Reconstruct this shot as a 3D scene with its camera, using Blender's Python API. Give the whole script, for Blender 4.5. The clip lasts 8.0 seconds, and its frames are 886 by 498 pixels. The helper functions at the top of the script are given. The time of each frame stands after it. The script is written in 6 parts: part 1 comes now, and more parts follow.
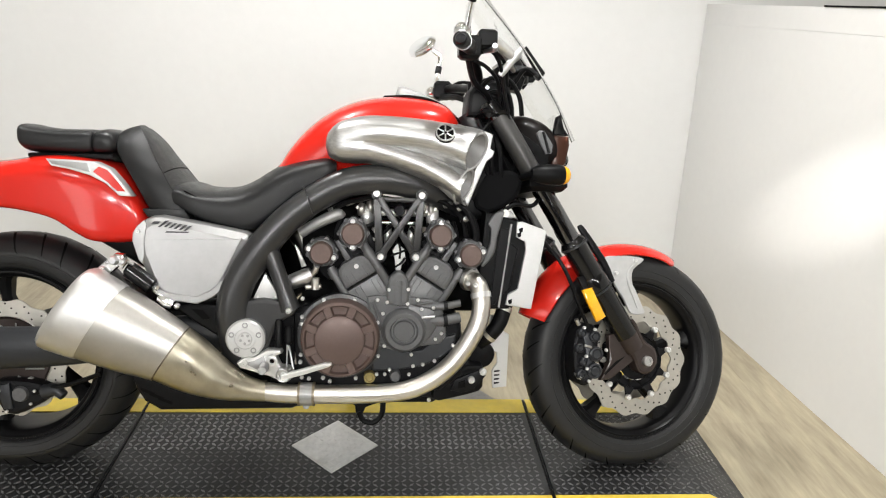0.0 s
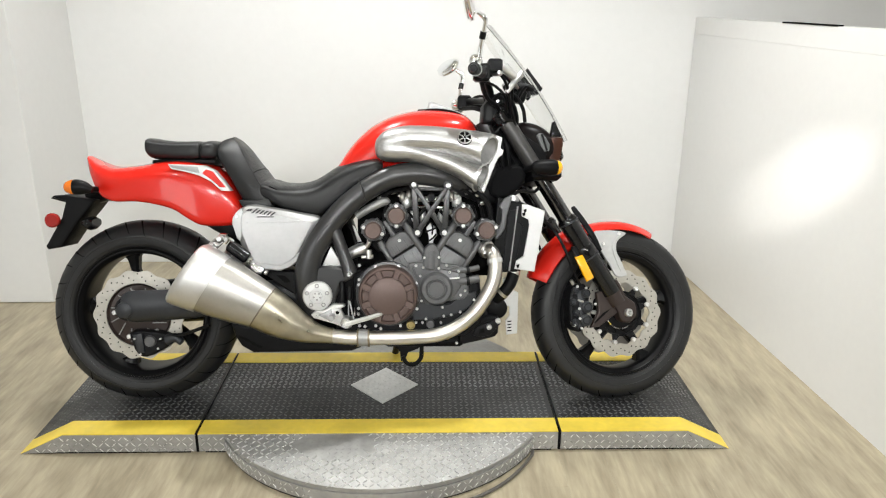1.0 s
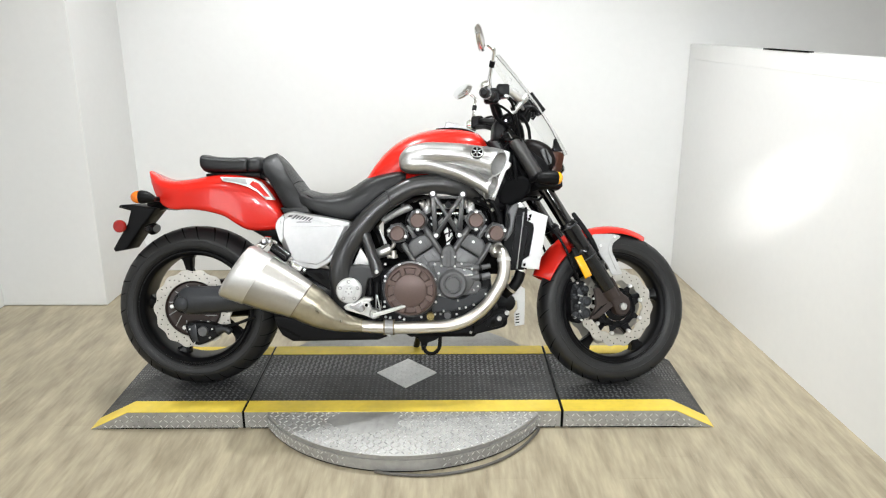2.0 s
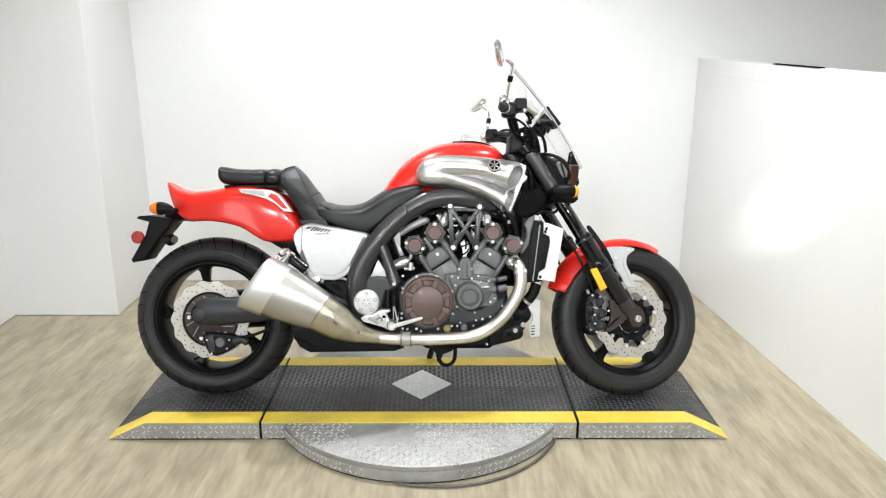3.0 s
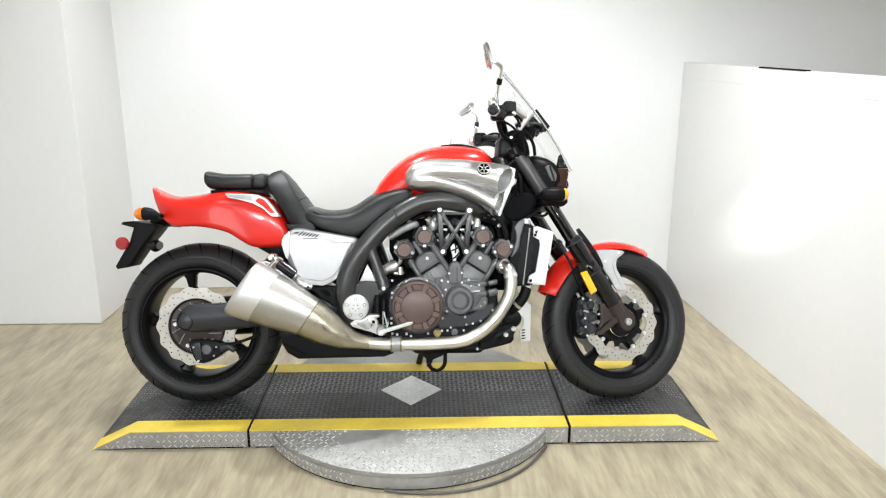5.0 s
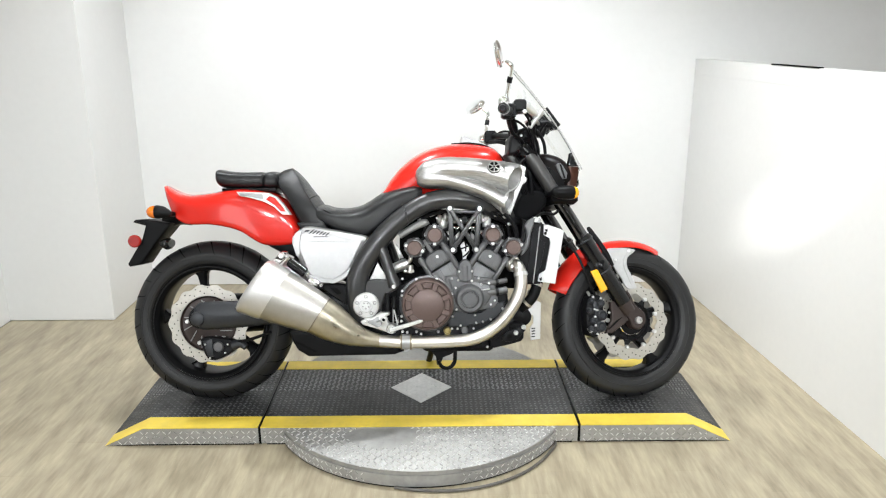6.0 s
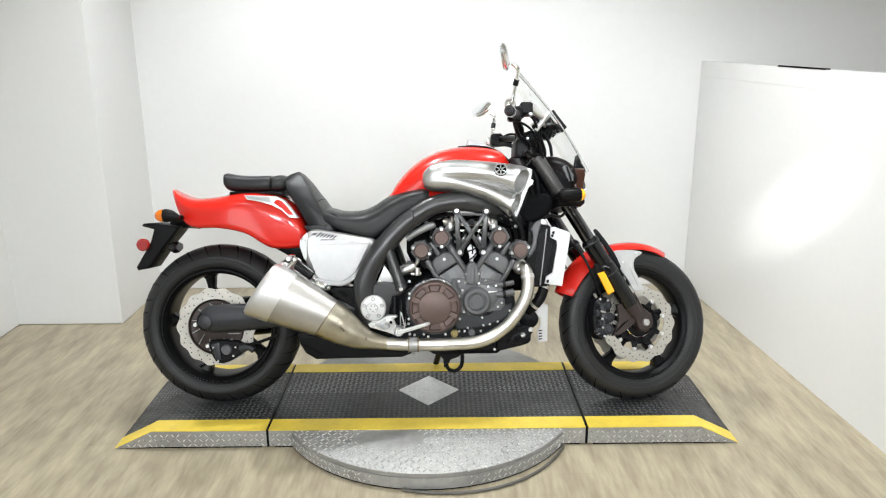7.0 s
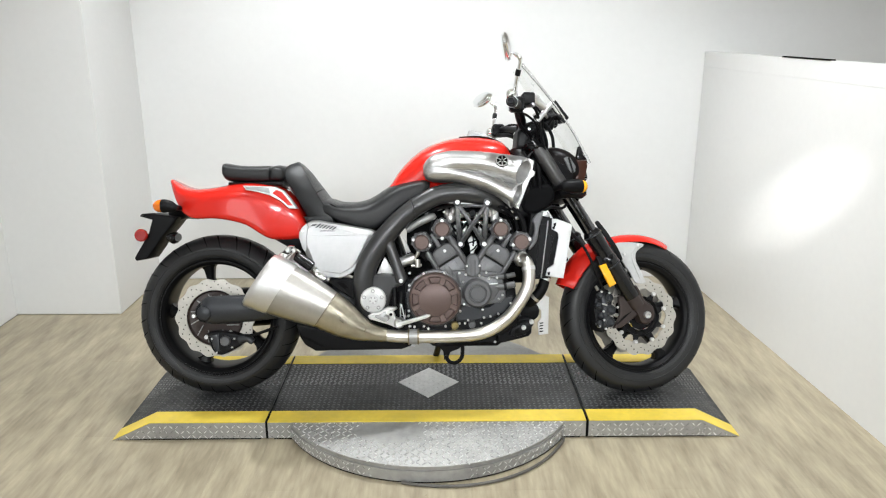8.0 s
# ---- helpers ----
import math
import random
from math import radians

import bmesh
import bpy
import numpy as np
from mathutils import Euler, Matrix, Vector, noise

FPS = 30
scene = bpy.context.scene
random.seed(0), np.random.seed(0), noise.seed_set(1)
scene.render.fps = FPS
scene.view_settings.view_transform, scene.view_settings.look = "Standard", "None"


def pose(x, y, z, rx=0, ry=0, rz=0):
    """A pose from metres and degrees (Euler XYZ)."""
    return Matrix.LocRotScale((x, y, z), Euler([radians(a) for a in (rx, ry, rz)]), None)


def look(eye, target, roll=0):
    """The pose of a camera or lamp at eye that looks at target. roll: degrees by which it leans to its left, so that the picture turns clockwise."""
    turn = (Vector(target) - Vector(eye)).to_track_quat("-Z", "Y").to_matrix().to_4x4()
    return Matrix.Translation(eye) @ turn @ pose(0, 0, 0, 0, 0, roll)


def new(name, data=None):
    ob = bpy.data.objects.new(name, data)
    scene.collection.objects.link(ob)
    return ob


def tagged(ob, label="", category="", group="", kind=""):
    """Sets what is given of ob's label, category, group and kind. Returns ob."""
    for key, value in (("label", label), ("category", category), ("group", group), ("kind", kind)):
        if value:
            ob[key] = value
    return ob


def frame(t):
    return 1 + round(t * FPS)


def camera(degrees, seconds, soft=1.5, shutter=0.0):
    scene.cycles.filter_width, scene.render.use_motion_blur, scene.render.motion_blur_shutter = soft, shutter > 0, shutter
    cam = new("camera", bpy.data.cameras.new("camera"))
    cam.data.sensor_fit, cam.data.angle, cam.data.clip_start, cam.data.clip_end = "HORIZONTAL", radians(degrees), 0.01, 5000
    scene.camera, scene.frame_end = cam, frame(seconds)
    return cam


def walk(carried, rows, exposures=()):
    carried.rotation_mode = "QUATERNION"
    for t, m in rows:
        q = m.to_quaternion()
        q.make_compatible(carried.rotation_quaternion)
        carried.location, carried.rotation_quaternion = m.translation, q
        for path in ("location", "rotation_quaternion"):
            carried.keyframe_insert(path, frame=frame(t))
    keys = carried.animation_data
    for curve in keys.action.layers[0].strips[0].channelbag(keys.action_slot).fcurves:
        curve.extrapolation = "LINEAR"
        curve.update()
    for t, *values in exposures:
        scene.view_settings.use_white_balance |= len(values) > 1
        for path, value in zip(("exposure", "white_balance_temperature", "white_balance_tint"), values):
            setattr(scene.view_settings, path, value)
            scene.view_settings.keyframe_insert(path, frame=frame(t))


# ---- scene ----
cam = camera(61.1, 8.0, soft=1.15)
PATH = [
    (0, (0.147, -1.908, 1.350), (0.294, -0.017, 0.718), 2.4),
    (0.2, (0.161, -2.026, 1.373), (0.312, -0.131, 0.753), 2.4),
    (0.3, (0.192, -2.072, 1.434), (0.328, -0.189, 0.771), 2.5),
    (0.5, (0.187, -2.193, 1.424), (0.323, -0.300, 0.796), 1.9),
    (0.7, (0.171, -2.296, 1.446), (0.295, -0.395, 0.837), 2.4),
    (0.8, (0.164, -2.386, 1.424), (0.237, -0.48, 0.824), 0.7),
    (1, (0.154, -2.494, 1.468), (0.202, -0.598, 0.832), 0.4),
    (1.2, (0.147, -2.613, 1.489), (0.198, -0.709, 0.879), 0.9),
    (1.3, (0.157, -2.652, 1.509), (0.191, -0.751, 0.887), 0.9),
    (1.5, (0.156, -2.739, 1.51), (0.158, -0.831, 0.912), 1.9),
    (1.7, (0.164, -2.809, 1.506), (0.169, -0.898, 0.915), 0.8),
    (2.8, (0.086, -2.894, 1.515), (0.085, -0.97, 0.97), -0.8),
    (3, (0.074, -2.879, 1.521), (0.085, -0.958, 0.965), 0.1),
    (3.5, (0.042, -2.86, 1.517), (0.08, -0.94, 0.958), 0.9),
    (4, (0.046, -2.855, 1.515), (0.085, -0.934, 0.961), 0.1),
    (4.5, (0.049, -2.85, 1.52), (0.096, -0.926, 0.975), 0.1),
    (4.7, (0.052, -2.857, 1.504), (0.109, -0.932, 0.966), 0.1),
    (5.8, (0.051, -2.864, 1.513), (0.082, -0.94, 0.968), -0.1),
    (6, (0.055, -2.862, 1.516), (0.08, -0.939, 0.966), -0.1),
    (6.5, (0.051, -2.867, 1.518), (0.065, -0.942, 0.973), -0.3),
    (7, (0.05, -2.869, 1.513), (0.06, -0.943, 0.973), -0.4),
    (7.5, (0.048, -2.86, 1.511), (0.071, -0.939, 0.953), -0.3),
    (8, (0.048, -2.845, 1.512), (0.058, -0.927, 0.947), -0.2),
]
walk(cam, [(t, look(eye, target, roll)) for t, eye, target, roll in PATH],
     exposures=[(0.0, 0.13, 6850, 12), (1.0, 0.15, 6780, 10), (1.5, 0.19, 6640, 10), (3.0, 0.36, 6500, 10), (4.5, 0.38, 6500, 10), (6.0, 0.36, 6480, 10), (8.0, 0.19, 6480, 10)])

# ---------------------------------------------------------------- light
world = bpy.data.worlds.new("world")
scene.world = world
world.use_nodes = True
world.node_tree.nodes["Background"].inputs[0].default_value = (0.9, 0.95, 1.0, 1)
world.node_tree.nodes["Background"].inputs[1].default_value = 0.05

CEILING = 2.75
LAMPS = [(-1.35, -1.5, 26), (-0.15, -1.5, 34), (1.15, -1.5, 42), (-0.75, 0.40, 125), (0.85, 0.0, 122), (-1.2, -5.2, 435), (0.3, -5.2, 435), (1.9, -5.2, 435), (2.75, 0.2, 34)]


def downlight(x, y, watts):
    """A ceiling spot: straight down with a wide cone over the bay, turned towards the bay further off."""
    data = bpy.data.lights.new("downlight", "SPOT")
    data.energy, data.color, data.shadow_soft_size = watts, (0.945, 0.985, 1.005), 0.11
    data.spot_size, data.spot_blend = radians(150), 0.6
    lamp = new("downlight", data)
    lamp.matrix_world = pose(x, y, CEILING - 0.03)
    # the lamps behind the camera are unseen fill, added for upright surfaces
    if y < -3:
        data.spot_size, data.shadow_soft_size = radians(56), 0.35
        lamp.matrix_world = look((x, y, CEILING - 0.03), (x * 0.6, 0.3, 0.05))
    return lamp


for lamp_x, lamp_y, watts_ in LAMPS:
    downlight(lamp_x, lamp_y, watts_)

# unseen lamp added at the side wall, behind the camera, for highlight streaks
day = bpy.data.lights.new("added_window_light", "AREA")
day.shape, day.size, day.size_y, day.energy, day.color = "RECTANGLE", 1.5, 1.9, 42, (0.94, 0.985, 1.03)
new("added_window_light", day).matrix_world = look((-2.25, -3.9, 1.45), (0.0, -3.9, 1.45))

# fill lamp added to brighten the partition up to the back wall
spot = bpy.data.lights.new("partition_fill", "SPOT")
spot.energy, spot.spot_size, spot.spot_blend, spot.shadow_soft_size, spot.color = 56, radians(60), 1.0, 0.10, (1, 0.99, 0.97)
new("partition_fill", spot).matrix_world = look((-0.25, 0.35, CEILING - 0.1), (1.66, 0.30, 0.90))

beam = bpy.data.lights.new("accent_spot", "SPOT")
beam.energy, beam.spot_size, beam.spot_blend, beam.shadow_soft_size, beam.color = 820, radians(6.0), 0.95, 0.03, (1, 0.99, 0.97)
new("accent_spot", beam).matrix_world = look((0.45, -3.2, CEILING - 0.08), (1.65, 0.40, 0.78))


# ---------------------------------------------------------------- materials
def material(name, colour, rough=0.5, metal=0.0, coat=0.0, grain=0.0, grain_scale=60.0, bump=0.0, bump_scale=200.0,
             stains=0.0, stain_scale=4.0, stretch=(1, 1, 1), rough_var=0.0, coat_rough=0.05, vary=0.0, spec=0.5):
    """A procedural surface: colour varied by fine grain and broad stains, gloss and relief by noise."""
    m = bpy.data.materials.new(name)
    m.use_nodes = True
    t = m.node_tree
    b = t.nodes["Principled BSDF"]
    b.inputs["Roughness"].default_value, b.inputs["Metallic"].default_value = rough, metal
    b.inputs["Coat Weight"].default_value, b.inputs["Coat Roughness"].default_value = coat, coat_rough
    b.inputs["Base Color"].default_value = (*colour, 1)
    b.inputs["Specular IOR Level"].default_value = spec
    co = t.nodes.new("ShaderNodeTexCoord")
    mp = t.nodes.new("ShaderNodeMapping")
    mp.inputs["Scale"].default_value = stretch
    t.links.new(co.outputs["Object"], mp.inputs["Vector"])

    def noise_node(scale, detail=4.0):
        n = t.nodes.new("ShaderNodeTexNoise")
        n.inputs["Scale"].default_value, n.inputs["Detail"].default_value = scale, detail
        t.links.new(mp.outputs[0], n.inputs["Vector"])
        return n

    def ranged(source, lo, hi):
        r = t.nodes.new("ShaderNodeMapRange")
        r.inputs["From Min"].default_value, r.inputs["From Max"].default_value = 0.3, 0.7
        r.inputs["To Min"].default_value, r.inputs["To Max"].default_value = lo, hi
        t.links.new(source, r.inputs["Value"])
        return r.outputs[0]

    factor = None
    for amount, scale in ((grain, grain_scale), (stains, stain_scale)):
        if amount:
            got = ranged(noise_node(scale).outputs["Fac"], 1 - amount, 1 + amount * 0.6)
            if factor is None:
                factor = got
            else:
                mul = t.nodes.new("ShaderNodeMath")
                mul.operation = "MULTIPLY"
                t.links.new(factor, mul.inputs[0]), t.links.new(got, mul.inputs[1])
                factor = mul.outputs[0]
    if vary:
        info = t.nodes.new("ShaderNodeObjectInfo")
        r = t.nodes.new("ShaderNodeMapRange")
        r.inputs["To Min"].default_value, r.inputs["To Max"].default_value = 1 - vary, 1 + vary
        t.links.new(info.outputs["Random"], r.inputs["Value"])
        if factor is None:
            factor = r.outputs[0]
        else:
            mul = t.nodes.new("ShaderNodeMath")
            mul.operation = "MULTIPLY"
            t.links.new(factor, mul.inputs[0]), t.links.new(r.outputs[0], mul.inputs[1])
            factor = mul.outputs[0]
    if factor is not None:
        sc = t.nodes.new("ShaderNodeVectorMath")
        sc.operation = "SCALE"
        sc.inputs[0].default_value = colour
        t.links.new(factor, sc.inputs["Scale"])
        t.links.new(sc.outputs[0], b.inputs["Base Color"])
    if rough_var:
        t.links.new(ranged(noise_node(grain_scale * 0.5).outputs["Fac"], max(0.02, rough - rough_var), rough + rough_var), b.inputs["Roughness"])
    if bump:
        bp = t.nodes.new("ShaderNodeBump")
        bp.inputs["Strength"].default_value, bp.inputs["Distance"].default_value = bump, 0.002
        t.links.new(noise_node(bump_scale, 3.0).outputs["Fac"], bp.inputs["Height"])
        t.links.new(bp.outputs[0], b.inputs["Normal"])
    return m


def clear(name, colour, rough=0.02, ior=1.45):
    m = bpy.data.materials.new(name)
    m.use_nodes = True
    b = m.node_tree.nodes["Principled BSDF"]
    b.inputs["Base Color"].default_value = (*colour, 1)
    b.inputs["Roughness"].default_value, b.inputs["IOR"].default_value = rough, ior
    b.inputs["Transmission Weight"].default_value = 1.0
    return m


RED = material("red_paint", (0.64, 0.018, 0.010), 0.26, 0.0, 0.35, grain=0.04, grain_scale=9, stains=0.04, stain_scale=2.5, spec=0.3)
BRUSHED = material("brushed_aluminium", (0.55, 0.548, 0.54), 0.41, 1.0, 0.0, grain=0.24, grain_scale=9, stretch=(0.22, 20, 20), bump=0.03, bump_scale=16, rough_var=0.07, stains=0.12, stain_scale=2.2)
ALU = material("cast_aluminium", (0.55, 0.55, 0.545), 0.38, 1.0, grain=0.06, grain_scale=40, stains=0.06, rough_var=0.08, bump=0.05)
SILVER = material("silver_paint", (0.58, 0.58, 0.575), 0.40, 0.6, 0.25, grain=0.03, grain_scale=300, stains=0.05, stain_scale=13, rough_var=0.06)
CHROME = material("chrome", (0.86, 0.86, 0.87), 0.07, 1.0, rough_var=0.03, grain=0.03, grain_scale=20)
STEEL = material("exhaust_steel", (0.66, 0.635, 0.59), 0.35, 1.0, grain=0.10, grain_scale=14, stains=0.12, stain_scale=5, rough_var=0.07)
TITAN = material("muffler_titanium", (0.43, 0.415, 0.385), 0.40, 1.0, grain=0.05, grain_scale=80, stains=0.12, stain_scale=4, rough_var=0.06, bump=0.05, bump_scale=300)
SHIELDMAT = material("heat_tinted_shield", (0.42, 0.385, 0.30), 0.38, 1.0, grain=0.10, grain_scale=40, stains=0.18, stain_scale=11, rough_var=0.12, bump=0.08, bump_scale=26)
CAPMAT = material("muffler_cap", (0.64, 0.635, 0.62), 0.46, 1.0, grain=0.05, grain_scale=60, stains=0.06, rough_var=0.05)
FRAME_BLACK = material("satin_black_frame", (0.017, 0.0173, 0.0182), 0.36, 0.0, 0.34, grain=0.12, grain_scale=90, stains=0.08, stain_scale=6, rough_var=0.08, coat_rough=0.30)
ENGINE = material("crinkle_grey_engine", (0.106, 0.107, 0.110), 0.36, 0.30, 0.0, grain=0.10, grain_scale=160, stains=0.06, stain_scale=6, bump=0.10, bump_scale=700, rough_var=0.05)
CASE = material("dark_case", (0.009, 0.009, 0.010), 0.42, 0.3, 0.0, grain=0.15, grain_scale=110, bump=0.2, bump_scale=400, rough_var=0.1, spec=0.15)
CALIPER = material("blue_black_casting", (0.024, 0.026, 0.030), 0.42, 0.3, 0.0, grain=0.15, grain_scale=110, bump=0.2, bump_scale=400, rough_var=0.1)
GREYCAST = material("satin_grey_casting", (0.34, 0.34, 0.337), 0.46, 0.5, 0.0, grain=0.12, grain_scale=60, stains=0.14, stain_scale=12, bump=0.12, bump_scale=300, rough_var=0.1)
BRASS = material("dull_brass", (0.30, 0.24, 0.10), 0.40, 0.8, grain=0.1, grain_scale=80)
CABLE = material("grey_cable_sheath", (0.085, 0.078, 0.068), 0.5, grain=0.15, grain_scale=60, stains=0.2, stain_scale=9)
BRONZE = material("brown_anodised_cover", (0.115, 0.078, 0.068), 0.46, 0.4, 0.05, grain=0.08, grain_scale=150, stains=0.06, bump=0.08, bump_scale=600, rough_var=0.06)
CLAMP = material("dark_brown_casting", (0.034, 0.023, 0.020), 0.40, 0.4, 0.1, grain=0.1, grain_scale=120, bump=0.1, bump_scale=500)
MATT = material("matt_black_rubber", (0.004, 0.004, 0.0045), 0.75, spec=0.08, grain=0.15, grain_scale=50, bump=0.1, bump_scale=300)
PLASTIC = material("black_plastic", (0.0045, 0.0045, 0.005), 0.38, spec=0.12, grain=0.12, grain_scale=70, bump=0.12, bump_scale=500, rough_var=0.08)
GLOSSY = material("gloss_black", (0.0045, 0.0045, 0.005), 0.17, 0.0, 0.15, spec=0.3, grain=0.1, grain_scale=40)
RIM = material("black_rim_paint", (0.0055, 0.0055, 0.006), 0.34, spec=0.14, grain=0.1, grain_scale=40)
RUBBER = material("tyre_rubber", (0.0125, 0.0127, 0.0135), 0.46, spec=0.36, grain=0.15, grain_scale=60, stains=0.15, stain_scale=9, bump=0.2, bump_scale=300, rough_var=0.1)
VINYL = material("seat_vinyl", (0.0060, 0.0063, 0.0070), 0.37, spec=0.36, grain=0.10, grain_scale=90, bump=0.30, bump_scale=650, stains=0.08, stain_scale=7, rough_var=0.06)
DISC = material("brake_steel", (0.48, 0.46, 0.415), 0.40, 0.80, grain=0.08, grain_scale=60, stains=0.08, stain_scale=12, rough_var=0.06)
ORANGE = material("orange_lens", (0.72, 0.17, 0.008), 0.18, 0, 0.4, grain=0.08, grain_scale=150)
AMBER = material("amber_lens", (0.90, 0.42, 0.01), 0.18, 0, 0.8, grain=0.08, grain_scale=150)
RED_LENS = material("red_lens", (0.30, 0.006, 0.004), 0.20, 0, 0.12, grain=0.15, grain_scale=150)
SHIELD = clear("clear_shield", (0.97, 0.98, 0.98))
MIRROR = material("mirror_glass", (0.85, 0.87, 0.88), 0.02, 1.0)
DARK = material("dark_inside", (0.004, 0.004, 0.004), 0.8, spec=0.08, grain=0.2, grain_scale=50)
WALL = material("white_wall_paint", (0.71, 0.71, 0.70), 0.36, grain=0.012, grain_scale=30, stains=0.02, stain_scale=1.2, bump=0.05, bump_scale=120)
BEIGE = material("beige_wall_paint", (0.62, 0.585, 0.55), 0.6, grain=0.02, grain_scale=30, stains=0.05, stain_scale=1.0, bump=0.05, bump_scale=120)
UMBER = material("dark_unseen_wall", (0.10, 0.092, 0.085), 0.6, grain=0.02, grain_scale=30, stains=0.05, stain_scale=1.0, bump=0.05, bump_scale=120)
CEIL = material("ceiling_paint", (0.78, 0.77, 0.74), 0.8, grain=0.03, grain_scale=80, bump=0.2, bump_scale=90)
MAT = material("black_tread_coating", (0.021, 0.0215, 0.0225), 0.40, spec=0.4, grain=0.25, grain_scale=45, stains=0.30, stain_scale=5, bump=0.2, bump_scale=250, rough_var=0.1)
YELLOW = material("yellow_paint", (0.78, 0.585, 0.075), 0.45, grain=0.06, grain_scale=50, stains=0.16, stain_scale=7, bump=0.1, rough_var=0.1)
TREAD = material("tread_plate", (0.36, 0.355, 0.342), 0.50, 0.50, grain=0.14, grain_scale=50, stains=0.22, stain_scale=6, bump=0.08, rough_var=0.1)
TREAD_TOP = material("worn_tread_tops", (0.74, 0.74, 0.73), 0.30, 0.70, grain=0.10, grain_scale=60, stains=0.15, stain_scale=5, rough_var=0.1)
# deck tread tops, near and far half: the coating's sheen painted as two greys
MAT_NEAR = material("near_sheen_black_tops", (0.115, 0.116, 0.118), 0.42, spec=0.4, grain=0.25, grain_scale=45, stains=0.35, stain_scale=5, rough_var=0.1)
MAT_TOP = material("worn_sheen_black_tops", (0.20, 0.20, 0.205), 0.34, spec=0.5, grain=0.25, grain_scale=45, stains=0.35, stain_scale=5, rough_var=0.1)
BRIGHT = material("worn_bright_plate", (0.74, 0.74, 0.73), 0.46, 0.55, grain=0.10, grain_scale=60, stains=0.12, stain_scale=9, bump=0.1, rough_var=0.1)
STAY_GREY = material("pale_grey_casting", (0.47, 0.47, 0.465), 0.42, 0.2, grain=0.06, grain_scale=60, stains=0.08, stain_scale=10)
GREYPLATE = material("grey_plastic", (0.40, 0.405, 0.405), 0.4, 0.3, grain=0.05, grain_scale=60)
BROWN_COWL = material("red_brown_cowl", (0.032, 0.010, 0.005), 0.28, spec=0.25, grain=0.15, grain_scale=40, stains=0.2, stain_scale=12)
SMOKE = material("brown_black_lamp_shell", (0.0045, 0.0032, 0.003), 0.34, spec=0.08, grain=0.12, grain_scale=40, stains=0.12, stain_scale=9)
ZINC = material("bright_zinc", (0.78, 0.78, 0.77), 0.30, 0.7, grain=0.06, grain_scale=90)
RUST = material("rust_browned_steel", (0.20, 0.165, 0.11), 0.48, 0.6, grain=0.25, grain_scale=70, stains=0.3, stain_scale=25, bump=0.2, bump_scale=200, rough_var=0.1)
COVER_SILVER = material("silver_cover_lacquer", (0.43, 0.43, 0.428), 0.36, 0.80, 0.0, grain=0.03, grain_scale=80, stains=0.10, stain_scale=9, rough_var=0.06)
FORK_GREY = material("satin_grey_sleeve", (0.055, 0.054, 0.052), 0.36, 0.5, 0.0, grain=0.08, grain_scale=80, stains=0.08, stain_scale=9, rough_var=0.05)
FORK_CHROME = material("dark_chrome_fork", (0.13, 0.13, 0.135), 0.13, 1.0, 0.0, grain=0.1, grain_scale=60, rough_var=0.06)
PRINT = material("dark_print", (0.03, 0.03, 0.035), 0.45)


# ---------------------------------------------------------------- geometry
def curve_through(pts, n=6, closed=False):
    """A smooth line through points of any dimension."""
    p = [np.array(q, float) for q in pts]
    k = len(p)
    out = []
    for i in range(k if closed else k - 1):
        a, b = p[i], p[(i + 1) % k]
        before = p[i - 1] if (i > 0 or closed) else 2 * a - b
        after = p[(i + 2) % k] if (i + 2 < k or closed) else 2 * b - a
        for s in range(n):
            u = s / n
            out.append(0.5 * (2 * a + (b - before) * u + (2 * before - 5 * a + 4 * b - after) * u * u + (3 * a - before - 3 * b + after) * u ** 3))
    if not closed:
        out.append(p[-1])
    return out


